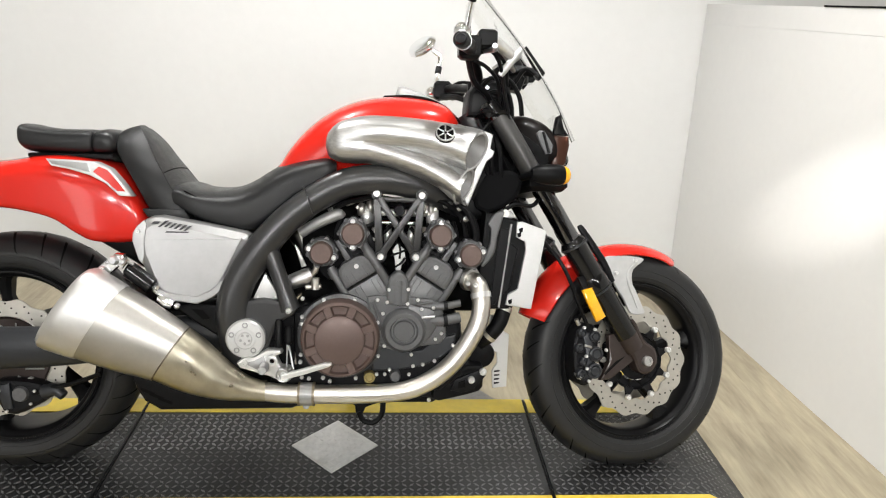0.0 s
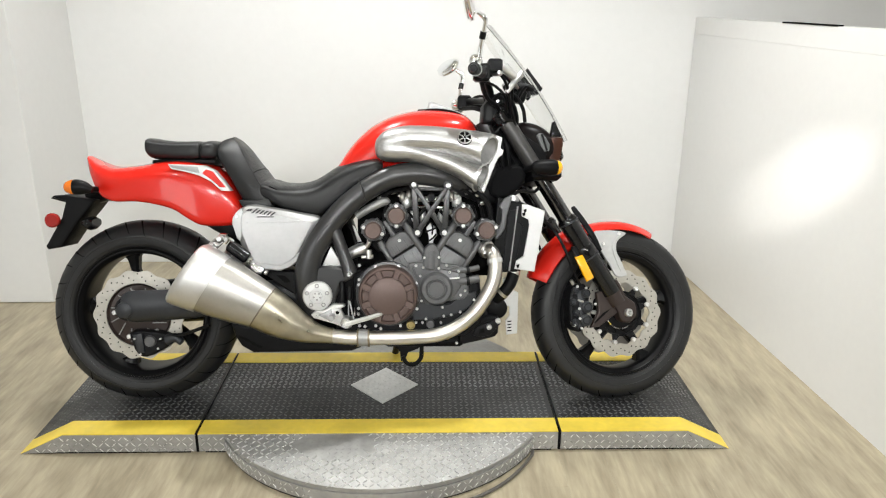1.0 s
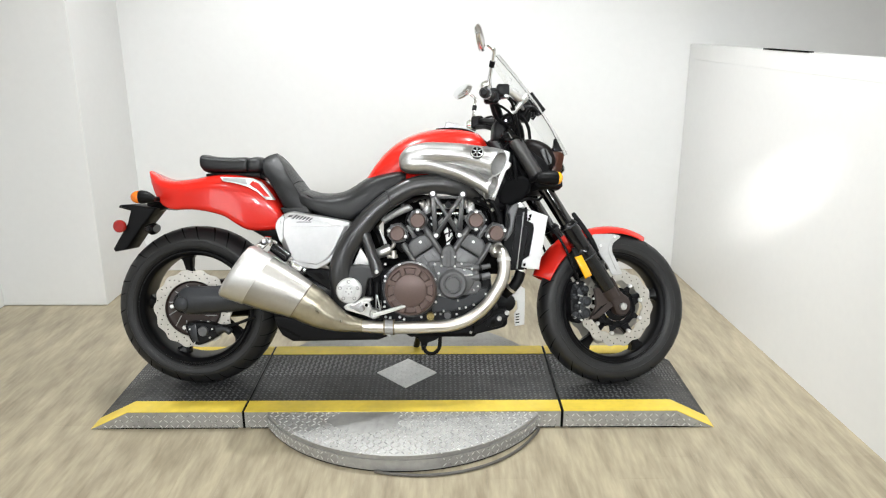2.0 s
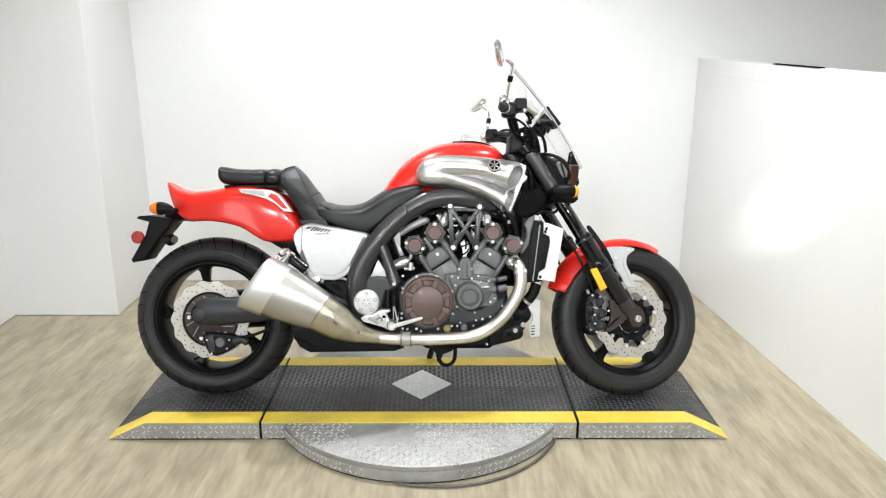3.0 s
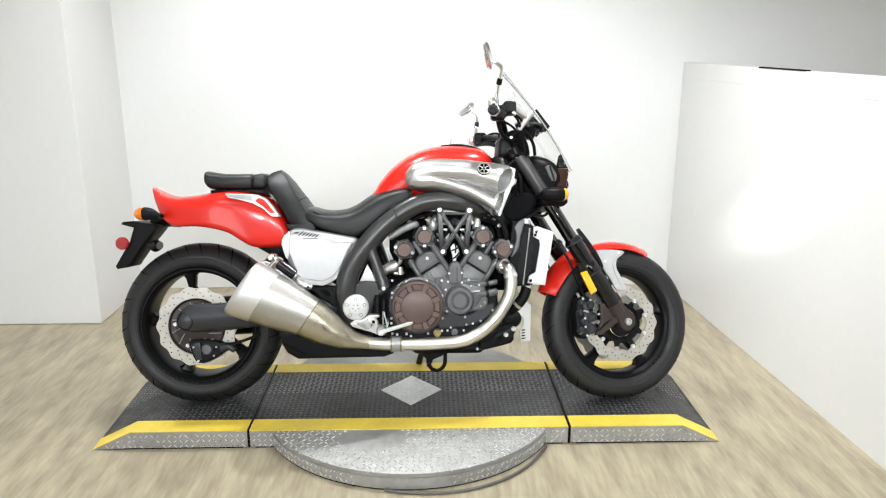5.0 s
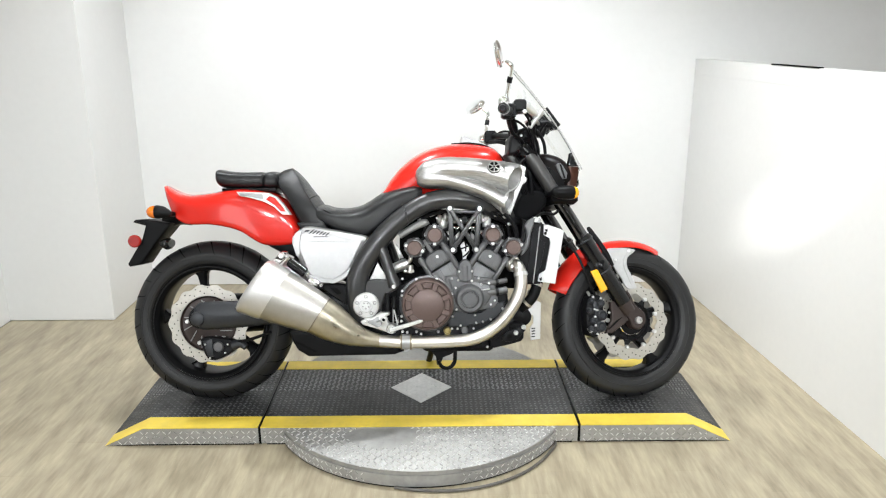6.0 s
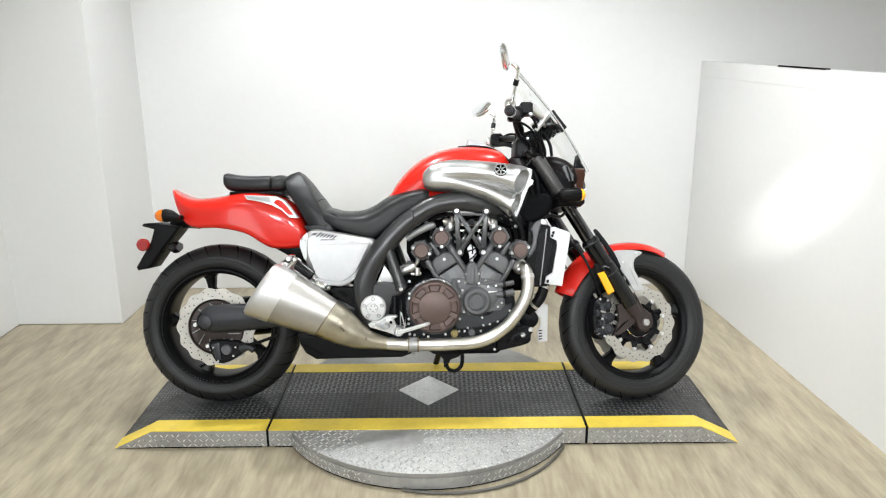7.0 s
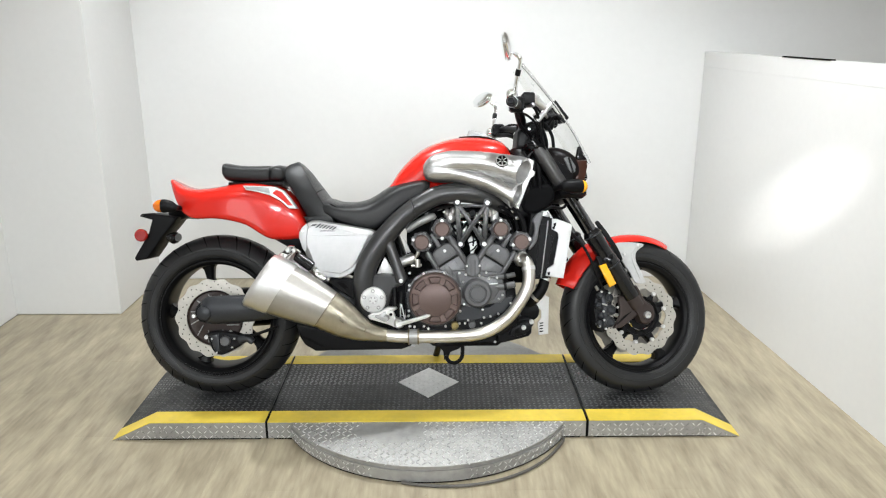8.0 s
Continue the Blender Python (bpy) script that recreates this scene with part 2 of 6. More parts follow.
class Shape:
    """Vertices and faces of one mesh."""

    def __init__(self):
        self.v, self.f = [], []

    def add(self, verts, faces):
        k = len(self.v)
        self.v += [tuple(float(c) for c in p) for p in verts]
        self.f += [tuple(k + i for i in face) for face in faces]
        return self

    def loft(self, rings, cap=True, closed=False):
        n, verts, faces = len(rings[0]), [p for r in rings for p in r], []
        m = len(rings)
        for i in range(m if closed else m - 1):
            a, b = i * n, (i + 1) % m * n
            faces += [(a + j, a + (j + 1) % n, b + (j + 1) % n, b + j) for j in range(n)]
        if cap and not closed:
            faces += [tuple(reversed(range(n))), tuple(range((m - 1) * n, m * n))]
        return self.add(verts, faces)

    def tube(self, pts, radius, n=12, smooth=5, flat=1.0):
        """A round bar along a smooth line; radius is a number or one for each point; flat squeezes it across."""
        radii = [radius] * len(pts) if isinstance(radius, (int, float)) else radius
        line = [(*p, r) for p, r in zip(pts, radii)]
        line = curve_through(line, smooth) if smooth > 1 and len(pts) > 2 else [np.array(q, float) for q in line]
        rings, side = [], None
        for i, q in enumerate(line):
            d = Vector(line[min(i + 1, len(line) - 1)][:3]) - Vector(line[max(i - 1, 0)][:3])
            d.normalize()
            if side is None:
                side = d.cross(Vector((0, 1, 0)) if abs(d.y) < 0.9 else Vector((1, 0, 0)))
            side = (side - d * side.dot(d)).normalized()
            other = d.cross(side)
            c = Vector(q[:3])
            rings.append([c + (side * math.cos(a) + other * math.sin(a) * flat) * q[3] for a in (2 * math.pi * j / n for j in range(n))])
        return self.loft(rings)

    def rod(self, p, q, r, r2=None, n=16):
        return self.tube([p, q], [r, r if r2 is None else r2], n, 1)

    def lathe(self, profile, x=0.0, z=0.0, n=48, closed=False):
        """Revolves (radius, y) pairs round a line along y through (x, z)."""
        rings = [[(x + r * math.cos(a), y, z + r * math.sin(a)) for r, y in profile] for a in (2 * math.pi * j / n for j in range(n))]
        k = len(profile)
        verts, faces = [p for g in rings for p in g], []
        for i in range(n):
            a, b = i * k, (i + 1) % n * k
            faces += [(a + j, a + (j + 1) % k, b + (j + 1) % k, b + j) for j in range(k if closed else k - 1)]
        if not closed:
            for j in (0, k - 1):
                faces.append(tuple(i * k + j for i in range(n)))
        return self.add(verts, faces)

    def plate(self, outline, y0, y1, bevel=0.004, smooth=0, dome=0.0):
        """A flat shape in x and z, from y0 (far) to y1 (near), with a rounded near edge."""
        pts = [np.array(p, float) for p in (curve_through(outline, smooth, True) if smooth else outline)]
        k = len(pts)
        area = sum(pts[i][0] * pts[(i + 1) % k][1] - pts[(i + 1) % k][0] * pts[i][1] for i in range(k))
        if area < 0:
            pts.reverse()

        def inset(d):
            out = []
            for i in range(k):
                e1, e2 = pts[i] - pts[i - 1], pts[(i + 1) % k] - pts[i]
                n1 = np.array((-e1[1], e1[0])) / (np.hypot(*e1) + 1e-9)
                n2 = np.array((-e2[1], e2[0])) / (np.hypot(*e2) + 1e-9)
                out.append(pts[i] + (n1 + n2) / max(0.5, 1 + n1 @ n2) * d)
            return out
        way = math.copysign(1.0, y1 - y0)
        levels = [(0, y0), (0, y1 - way * bevel), (bevel * 0.3, y1 - way * bevel * 0.3), (bevel, y1)]
        if dome:
            levels.append((bevel + abs(dome) * 2.5, y1 + way * dome))
        return self.loft([[(q[0], y, q[1]) for q in inset(d)] for d, y in levels])

    def box(self, x0, x1, y0, y1, z0, z1, bevel=0.003):
        b = min(bevel, (x1 - x0) / 3, (y1 - y0) / 3, (z1 - z0) / 3)

        def ring(z, i):
            c = b * 0.3
            return [(x0 + i + c, y0 + i, z), (x1 - i - c, y0 + i, z), (x1 - i, y0 + i + c, z), (x1 - i, y1 - i - c, z),
                    (x1 - i - c, y1 - i, z), (x0 + i + c, y1 - i, z), (x0 + i, y1 - i - c, z), (x0 + i, y0 + i + c, z)]
        return self.loft([ring(z0, b), ring(z0 + b, 0), ring(z1 - b, 0), ring(z1, b)])

    def ball(self, x, y, z, rx, ry=None, rz=None, n=16, m=8):
        ry, rz = ry or rx, rz or rx
        rings = []
        for i in range(m + 1):
            a = -math.pi / 2 + math.pi * (0.02 + 0.96 * i / m)
            rings.append([(x + rx * math.cos(a) * math.cos(b), y + ry * math.cos(a) * math.sin(b), z + rz * math.sin(a)) for b in (2 * math.pi * j / n for j in range(n))])
        return self.loft(rings)

    def hull(self, stations, yc=0.0, e=2.6, n=32, smooth=4, low=None):
        """A body along x: stations of (x, top, bottom, half width), with a rounded box for its section."""
        rings = []
        for st in (curve_through(stations, smooth) if smooth > 1 else stations):
            x, top, bottom, half = st[:4]
            y = yc if len(st) < 5 else st[4]
            ring = []
            for j in range(n):
                a = 2 * math.pi * j / n
                c, s = math.cos(a), math.sin(a)
                k = 2 / (low or e) if s < 0 else 2 / e
                ring.append((x, y + half * math.copysign(abs(c) ** k, c), (top + bottom) / 2 + (top - bottom) / 2 * math.copysign(abs(s) ** k, s)))
            rings.append(ring)
        return self.loft(rings)

    def moved(self, m):
        self.v = [tuple(m @ Vector(p)) for p in self.v]
        return self

    def mirrored(self):
        """Adds the same shape on the other side of y = 0."""
        k = len(self.v)
        self.v += [(x, -y, z) for x, y, z in self.v]
        self.f += [tuple(k + i for i in reversed(f)) for f in self.f]
        return self


def mesh_of(name, shape, mat, sharp=38):
    me = bpy.data.meshes.new(name)
    me.from_pydata(shape.v, [], shape.f)
    bm = bmesh.new()
    bm.from_mesh(me)
    bmesh.ops.recalc_face_normals(bm, faces=bm.faces)
    for face in bm.faces:
        face.smooth = True
    for edge in bm.edges:                # flat caps keep a crisp rim, rounded flanks stay smooth
        if len(edge.link_faces) == 2:
            cap = max(len(face.verts) for face in edge.link_faces) > 6
            edge.smooth = edge.calc_face_angle(0.0) < radians(14 if cap else sharp)
    bm.to_mesh(me)
    bm.free()
    me.materials.append(mat)
    return me


OWNER = [None]


def part(name, shape, mat, parent=None, label="", sharp=38):
    ob = new(name, mesh_of(name, shape, mat, sharp))
    ob.parent = parent or OWNER[0]
    return tagged(ob, label) if label else ob


def thing(name, label, category, m=None, group="", kind=""):
    ob = new(name)
    if m is not None:
        ob.matrix_world = m
    return tagged(ob, label, category, group, kind)


def structure(name, shape, mat, label="", category=""):
    return tagged(part(name, shape, mat), label, category, kind="structure")


# ---------------------------------------------------------------- the room
BACK, FRONT, LEFT, FAR_RIGHT = 1.65, -6.6, -2.28, 3.6
structure("wall_back", Shape().box(-1.71, FAR_RIGHT, BACK, BACK + 0.12, 0, CEILING + 0.1), WALL, "smooth white painted back wall", "wall")
structure("wall_pillar", Shape().box(LEFT - 0.12, -1.707, 1.04, BACK + 0.12, 0, CEILING + 0.1, 0.006), WALL, "white painted wall projection beside the bay", "wall")
structure("wall_left", Shape().box(LEFT - 0.12, LEFT, FRONT, 1.04, 0, CEILING + 0.1), WALL, "white painted side wall", "wall")
# front wall is unseen; its dark colour keeps reflections in black parts deep
structure("wall_front", Shape().box(LEFT - 0.12, FAR_RIGHT + 0.12, FRONT - 0.12, FRONT, 0, CEILING + 0.1), UMBER, "unseen wall, made dark brown-grey to deepen reflected blacks", "wall")
structure("wall_far", Shape().box(FAR_RIGHT, FAR_RIGHT + 0.12, FRONT, BACK + 0.12, 0, CEILING + 0.1), BEIGE, "beige wall beyond the partition", "wall")
structure("ceiling", Shape().box(LEFT - 0.12, FAR_RIGHT + 0.12, FRONT - 0.12, BACK + 0.12, CEILING, CEILING + 0.1), CEIL, "plain off-white ceiling", "ceiling")

# window, out of view, made up to house the added side lamp
win = structure("window_1", Shape().box(LEFT + 0.003, LEFT + 0.012, -4.65, -3.15, 0.5, 2.4), CEIL, "tall unseen window added around the side lamp", "window")
for y0, y1, z0, z1 in ((-4.72, -3.08, 2.4, 2.47), (-4.72, -3.08, 0.43, 0.5), (-4.72, -4.65, 0.5, 2.4), (-3.15, -3.08, 0.5, 2.4)):
    part("window_frame", Shape().box(LEFT + 0.002, LEFT + 0.05, y0, y1, z0, z1), CEIL, win)

# half-height partition, slightly askew to the bay
SKEW = Matrix.Translation((1.597, 1.645, 0)) @ Matrix.Rotation(math.atan2(0.105, 1.75), 4, "Z")
partition = structure("wall_right", Shape().box(0, 0.065, -4.6, 0, 0, 1.292, 0.0006).moved(SKEW), WALL, "white half-height partition wall", "wall")
structure("cap_gap", Shape().box(-0.0045, 0.02, -1.30, -0.90, 1.3755, 1.3815, 0.001).moved(SKEW), DARK, "dark gap along the cap board", "trim")
structure("trim", Shape().box(-0.0006, 0.066, -4.6, -0.002, 1.2921, 1.376, 0.0006).moved(SKEW), WALL, "white cap board on the partition", "trim")

floor = structure("floor", Shape().box(LEFT - 0.12, FAR_RIGHT + 0.12, FRONT - 0.12, BACK + 0.12, -0.12, -0.004, 0.001), DARK, "pale greyish oak plank floor", "floor")


def plank_material():
    m = bpy.data.materials.new("oak_vinyl_plank")
    m.use_nodes = True
    t = m.node_tree
    b = t.nodes["Principled BSDF"]
    b.inputs["Roughness"].default_value = 0.40
    info = t.nodes.new("ShaderNodeObjectInfo")
    mp = t.nodes.new("ShaderNodeMapping")
    mp.inputs["Scale"].default_value = (1, 0.13, 1)
    # streaks run on from plank to plank, each plank differs a little in tone
    place = t.nodes.new("ShaderNodeNewGeometry")
    t.links.new(place.outputs["Position"], mp.inputs[0])
    broad = t.nodes.new("ShaderNodeMapping")
    broad.inputs["Scale"].default_value = (1, 0.22, 1)
    t.links.new(place.outputs["Position"], broad.inputs[0])
    grains = []
    for scale, detail in ((70, 8), (15, 8)):
        n = t.nodes.new("ShaderNodeTexNoise")
        n.inputs["Scale"].default_value, n.inputs["Detail"].default_value = scale, detail
        t.links.new(mp.outputs[0] if scale > 20 else broad.outputs[0], n.inputs["Vector"])
        grains.append(n.outputs["Fac"])
    add = t.nodes.new("ShaderNodeMath")
    add.operation = "MULTIPLY_ADD"
    add.inputs[1].default_value = 0.55
    t.links.new(grains[0], add.inputs[0]), t.links.new(grains[1], add.inputs[2])
    tone = t.nodes.new("ShaderNodeMath")
    tone.operation = "MULTIPLY_ADD"
    tone.inputs[1].default_value = 0.075
    t.links.new(info.outputs["Random"], tone.inputs[0])
    t.links.new(add.outputs[0], tone.inputs[2])
    ramp = t.nodes.new("ShaderNodeValToRGB")
    ramp.color_ramp.elements[0].position, ramp.color_ramp.elements[0].color = 0.0, (0.212, 0.176, 0.121, 1)
    ramp.color_ramp.elements[1].position, ramp.color_ramp.elements[1].color = 1.0, (0.492, 0.430, 0.302, 1)
    rng = t.nodes.new("ShaderNodeMapRange")
    rng.inputs["From Min"].default_value, rng.inputs["From Max"].default_value = 0.49, 1.17
    t.links.new(tone.outputs[0], rng.inputs["Value"])
    t.links.new(rng.outputs[0], ramp.inputs[0])
    t.links.new(ramp.outputs[0], b.inputs["Base Color"])
    bp = t.nodes.new("ShaderNodeBump")
    bp.inputs["Strength"].default_value, bp.inputs["Distance"].default_value = 0.12, 0.001
    t.links.new(grains[0], bp.inputs["Height"])
    t.links.new(bp.outputs[0], b.inputs["Normal"])
    return m


PLANK = plank_material()

# ceiling lights; the added fill lamps get the same ring
SWAP = Matrix(((1, 0, 0, 0), (0, 0, 1, 0), (0, 1, 0, 0), (0, 0, 0, 1)))
for lamp_x, lamp_y, watts_ in LAMPS + [(-0.25, 0.35, 62), (0.45, -3.2, 700)]:
    fitting = thing("ceiling_light", "round white ceiling spot lamp ring", "ceiling light", pose(lamp_x, lamp_y, CEILING), "ceiling lights")
    part("trim_ring", Shape().lathe([(0.076, -0.002), (0.080, -0.012), (0.098, -0.008), (0.100, -0.001)], 0, 0, 40, closed=True).moved(SWAP), CEIL, fitting)


# ---------------------------------------------------------------- turntable and platform
DECK = 0.075
EDGE, REAR = -0.285, 0.315


def treads(places, length=0.0240, width=0.0058, height=0.0022):
    """Raised lozenges; places are (matrix, turned) pairs."""
    s = Shape()
    for m, turned in places:
        a = radians(45 if turned else -45)
        c, n = math.cos(a), math.sin(a)
        base = [(-length / 2, 0), (0, -width / 2), (length / 2, 0), (0, width / 2)]
        pts = [m @ Vector(((u * c - w * n) * k, (u * n + w * c) * k, z)) for k, z in ((1.0, 0.0), (0.62, height)) for u, w in base]
        s.add(pts, [(0, 1, 5, 4), (1, 2, 6, 5), (2, 3, 7, 6), (3, 0, 4, 7), (4, 5, 6, 7)])
    return s


def tread_grid(x0, x1, y0, y1, z, pitch, inside=lambda x, y: True):
    places, row, y = [], 0, y0 + pitch / 2
    while y < y1 - pitch * 0.4:
        x, col = x0 + pitch / 2, 0
        while x < x1 - pitch * 0.4:
            if inside(x, y):
                places.append((Matrix.Translation((x, y, z)), (row + col) % 2))
            x, col = x + pitch, col + 1
        y, row = y + pitch, row + 1
    return places


turntable = thing("turntable", "round bright tread-plate turntable under the platform", "turntable", pose(0, 0.02, 0))
TR = 0.605
part("disc_top", Shape().lathe([(0.01, 0.050), (TR - 0.004, 0.050), (TR - 0.001, 0.066), (TR - 0.004, 0.068), (0.01, 0.068)], 0, 0, 96)
     .moved(Matrix(((1, 0, 0, 0), (0, 0, 1, 0), (0, 1, 0, 0), (0, 0, 0, 1)))), TREAD, turntable)
# dark ring paints the contact shade in the slit under the rim
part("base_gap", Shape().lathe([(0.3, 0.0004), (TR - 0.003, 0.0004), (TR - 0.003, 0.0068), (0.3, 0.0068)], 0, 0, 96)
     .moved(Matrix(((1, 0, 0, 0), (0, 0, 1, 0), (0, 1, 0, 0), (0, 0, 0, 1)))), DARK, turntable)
part("rim", Shape().lathe([(0.3, 0.007), (TR, 0.007), (TR + 0.001, 0.049), (0.3, 0.049)], 0, 0, 96)
     .moved(Matrix(((1, 0, 0, 0), (0, 0, 1, 0), (0, 1, 0, 0), (0, 0, 0, 1)))), TREAD, turntable)
tagged(part("raised_tread", treads(tread_grid(-0.62, 0.62, -0.62, 0.62, 0.068, 0.0215, lambda x, y: math.hypot(x, y) < 0.605 and y < -0.29 and math.hypot((x + 0.14) / 0.13, (y + 0.36) / 0.085) > 1)), TREAD_TOP, turntable), kind="stuff")
rim_places = []
for j in range(178):
    a = 2 * math.pi * j / 178
    for k, h in enumerate((0.018, 0.040)):
        if math.sin(a) < 0.35:
            out = Vector((math.cos(a), math.sin(a), 0))
            along = Vector((-math.sin(a), math.cos(a), 0))
            m = Matrix((along, Vector((0, 0, 1)), out)).transposed().to_4x4()
            m.translation = out * (TR + 0.0005) + Vector((0, 0, h))
            rim_places.append((m, (j + k) % 2))
# worn patch in front; at the back flattened to stand for glare
tagged(part("raised_tread", treads(tread_grid(-0.62, 0.62, -0.62, 0.62, 0.068, 0.0215, lambda x, y: math.hypot((x + 0.14) / 0.13, (y + 0.36) / 0.085) <= 1 and y < -0.29 or y > 0.28 and math.hypot(x, y) < 0.6), 0.018, 0.0045, 0.0004), TREAD, turntable), "tread almost flat: worn patch in front, glare imitated at the back", kind="stuff")
worn = [q for q in rim_places if abs(q[0].translation.x + 0.02) < 0.17]
tagged(part("rim_tread", treads([q for q in rim_places if q not in worn], 0.022, 0.0042, 0.0014), TREAD_TOP, turntable), kind="stuff")
tagged(part("rim_tread", treads(worn, 0.020, 0.0040, 0.0006), TREAD, turntable), "rim tread rubbed smooth", kind="stuff")


def side_treads(s0, s1, top, y):
    """Lozenges on an upright skirt that faces the viewer's side."""
    m0 = Matrix(((1, 0, 0, 0), (0, 0, -1, y), (0, 1, 0, 0), (0, 0, 0, 1)))
    out, x, col = [], s0 + 0.014, 0
    while x < s1:
        for k, h in enumerate((0.012, 0.033, 0.054)):
            if h < top(x) - 0.012:
                out.append((m0 @ Matrix.Translation((x, h, 0)), (col + k) % 2))
        x, col = x + 0.0215, col + 1
    return out


def deck_section(name, label, x0, x1, slope, group):
    """One length of the platform; slope -1 or 1: its outer end runs down to the floor there."""
    ob = thing(name, label, "ramp" if slope else "platform", None, group)
    run = 0.15
    if slope:
        tip = x1 if slope > 0 else x0
        kink = tip - slope * run
        inner = x0 if slope > 0 else x1

        def top(x):
            return DECK * min(1.0, max(0.02, (tip - x) * slope / run))
        cuts = [inner, kink, tip] if slope > 0 else [tip, kink, inner]
    else:
        def top(x):
            return DECK
        cuts = [x0, x1]
    zs = [top(c) for c in cuts]
    lift = lambda k: [z + k for z in zs]

    def strip(y0, y1, k, thick):
        s = Shape()
        up, lo = lift(k), [max(0.0005, z - thick) for z in zs]
        rings = [[(c, y0, b), (c, y1, b), (c, y1, t), (c, y0, t)] for c, b, t in zip(cuts, lo, up)]
        return s.loft(rings)
    part("deck_plate", strip(EDGE + 0.012, REAR - 0.012, -0.003, 0.02), MAT, ob)
    part("skirt", Shape().loft([[(c, EDGE, min(0.006, 0.001 + z * 0.1)), (c, EDGE + 0.006, min(0.006, 0.001 + z * 0.1)), (c, EDGE + 0.006, max(0.0015, z - 0.004)), (c, EDGE, max(0.0015, z - 0.004))] for c, z in zip(cuts, zs)]), TREAD, ob, "bright tread-plate skirt")
    part("skirt", Shape().loft([[(c, REAR - 0.006, 0.001), (c, REAR, 0.001), (c, REAR, max(0.0015, z - 0.004)), (c, REAR - 0.006, max(0.0015, z - 0.004))] for c, z in zip(cuts, zs)]), TREAD, ob)
    # dark strip paints the contact shade in the slit below the front skirt
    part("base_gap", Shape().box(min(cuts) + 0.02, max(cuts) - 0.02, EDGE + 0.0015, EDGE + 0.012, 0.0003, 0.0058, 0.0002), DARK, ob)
    part("skirt_tread", treads(side_treads(x0, x1, top, EDGE), 0.022, 0.0042, 0.0016), TREAD_TOP, ob)
    part("edge_stripe", strip(EDGE - 0.001, EDGE + 0.085, 0.0, 0.003), YELLOW, ob, "yellow painted edge stripe")
    keep = [q for q in zip(cuts, zs) if not slope or abs(q[0] - tip) > 0.01]
    part("edge_stripe", Shape().loft([[(c, REAR - 0.08, z - 0.003), (c, REAR + 0.001, z - 0.003), (c, REAR + 0.001, z), (c, REAR - 0.08, z)] for c, z in keep]), YELLOW, ob)
    places = []
    for m, turned in tread_grid(x0 + 0.004, x1 - 0.004, EDGE + 0.088, REAR - 0.083, 0, 0.02):
        x, y = m.translation.x, m.translation.y
        z = top(x)
        if slope and (tip - x) * slope < 0.012:
            continue
        if not slope and abs(x) / 0.131 + abs(y - 0.045) / 0.141 < 1.06:
            continue
        tilt = Matrix.Rotation(math.atan(DECK / run) * slope, 4, "Y") if slope and (tip - x) * slope < run else Matrix()
        places.append((Matrix.Translation((x, y, z - 0.0032)) @ tilt, turned))
    # near half flatter and darker: a sheen boundary put into shape and colour
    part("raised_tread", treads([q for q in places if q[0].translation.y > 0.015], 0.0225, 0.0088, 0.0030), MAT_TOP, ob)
    part("raised_tread", treads([q for q in places if q[0].translation.y <= 0.015], 0.0215, 0.0078, 0.0016), MAT_NEAR, ob, "flatter tread, its sheen put into the colour")
    return ob


platform = deck_section("platform", "black tread-coated platform with yellow edges and bare diamond", -0.610, 0.606, 0, "platform sections")
deck_section("ramp", "black end ramp with yellow painted edges", -1.208, -0.620, -1, "platform sections")
deck_section("ramp", "black end ramp with yellow painted edges", 0.617, 1.200, 1, "platform sections")
part("diamond_plate", Shape().loft([[(x, 0.045 + y, z) for x, y in ((-0.128 * k, 0), (0, -0.138 * k), (0.128 * k, 0), (0, 0.138 * k))] for k, z in ((1, DECK - 0.004), (0.992, DECK + 0.0005))]), BRIGHT, platform, "bare metal diamond inlay")
part("diamond_tread", treads(tread_grid(-0.13, 0.13, -0.1, 0.19, DECK + 0.0005, 0.02, lambda x, y: abs(x) / 0.128 + abs(y - 0.045) / 0.138 < 0.9), 0.019, 0.0065, 0.0015), BRIGHT, platform)
for x in (-0.615, 0.6115):
    part("joint_strip", Shape().box(x - 0.0045, x + 0.0045, EDGE + 0.002, REAR - 0.002, 0.002, DECK - 0.012, 0.001), DARK, platform)
part("joint_rod", Shape().rod((-0.615, EDGE + 0.05, DECK - 0.006), (-0.615, REAR, DECK - 0.004), 0.0035), CASE, platform)
part("joint_rod", Shape().rod((0.6115, EDGE + 0.03, DECK - 0.006), (0.6115, REAR, DECK - 0.004), 0.0035), CASE, platform)

cable = [((0.612 + 0.035 * math.sin(math.pi * u)) * math.cos(radians(-98 + 66 * u)), 0.02 + (0.612 + 0.035 * math.sin(math.pi * u)) * math.sin(radians(-98 + 66 * u)), 0.007) for u in np.linspace(0, 1, 13)]
tagged(part("power_cable", Shape().tube(cable + [(0.50, -0.24, 0.007), (0.44, -0.15, 0.007)], 0.0055, 8, 3), CABLE), "thin dark grey cable curled on the floor beside the turntable", "cable")


# ---------------------------------------------------------------- the motorcycle
# Own axes: x forward, y to its left, z up from the deck; it leans on its side stand.
LEAN_ANGLE = 12.0
bike = thing("motorcycle", "red muscle motorcycle with black engine and brushed silver air scoops", "motorcycle",
             pose(0, -0.03, DECK, -LEAN_ANGLE))
OWNER[0] = bike
RAKE = radians(33)
STEER = (Matrix.Translation((0.99, 0, 0)) @ Matrix.Rotation(radians(13), 4, Vector((-math.sin(RAKE), 0, math.cos(RAKE)))) @ Matrix.Translation((-0.99, 0, 0)))

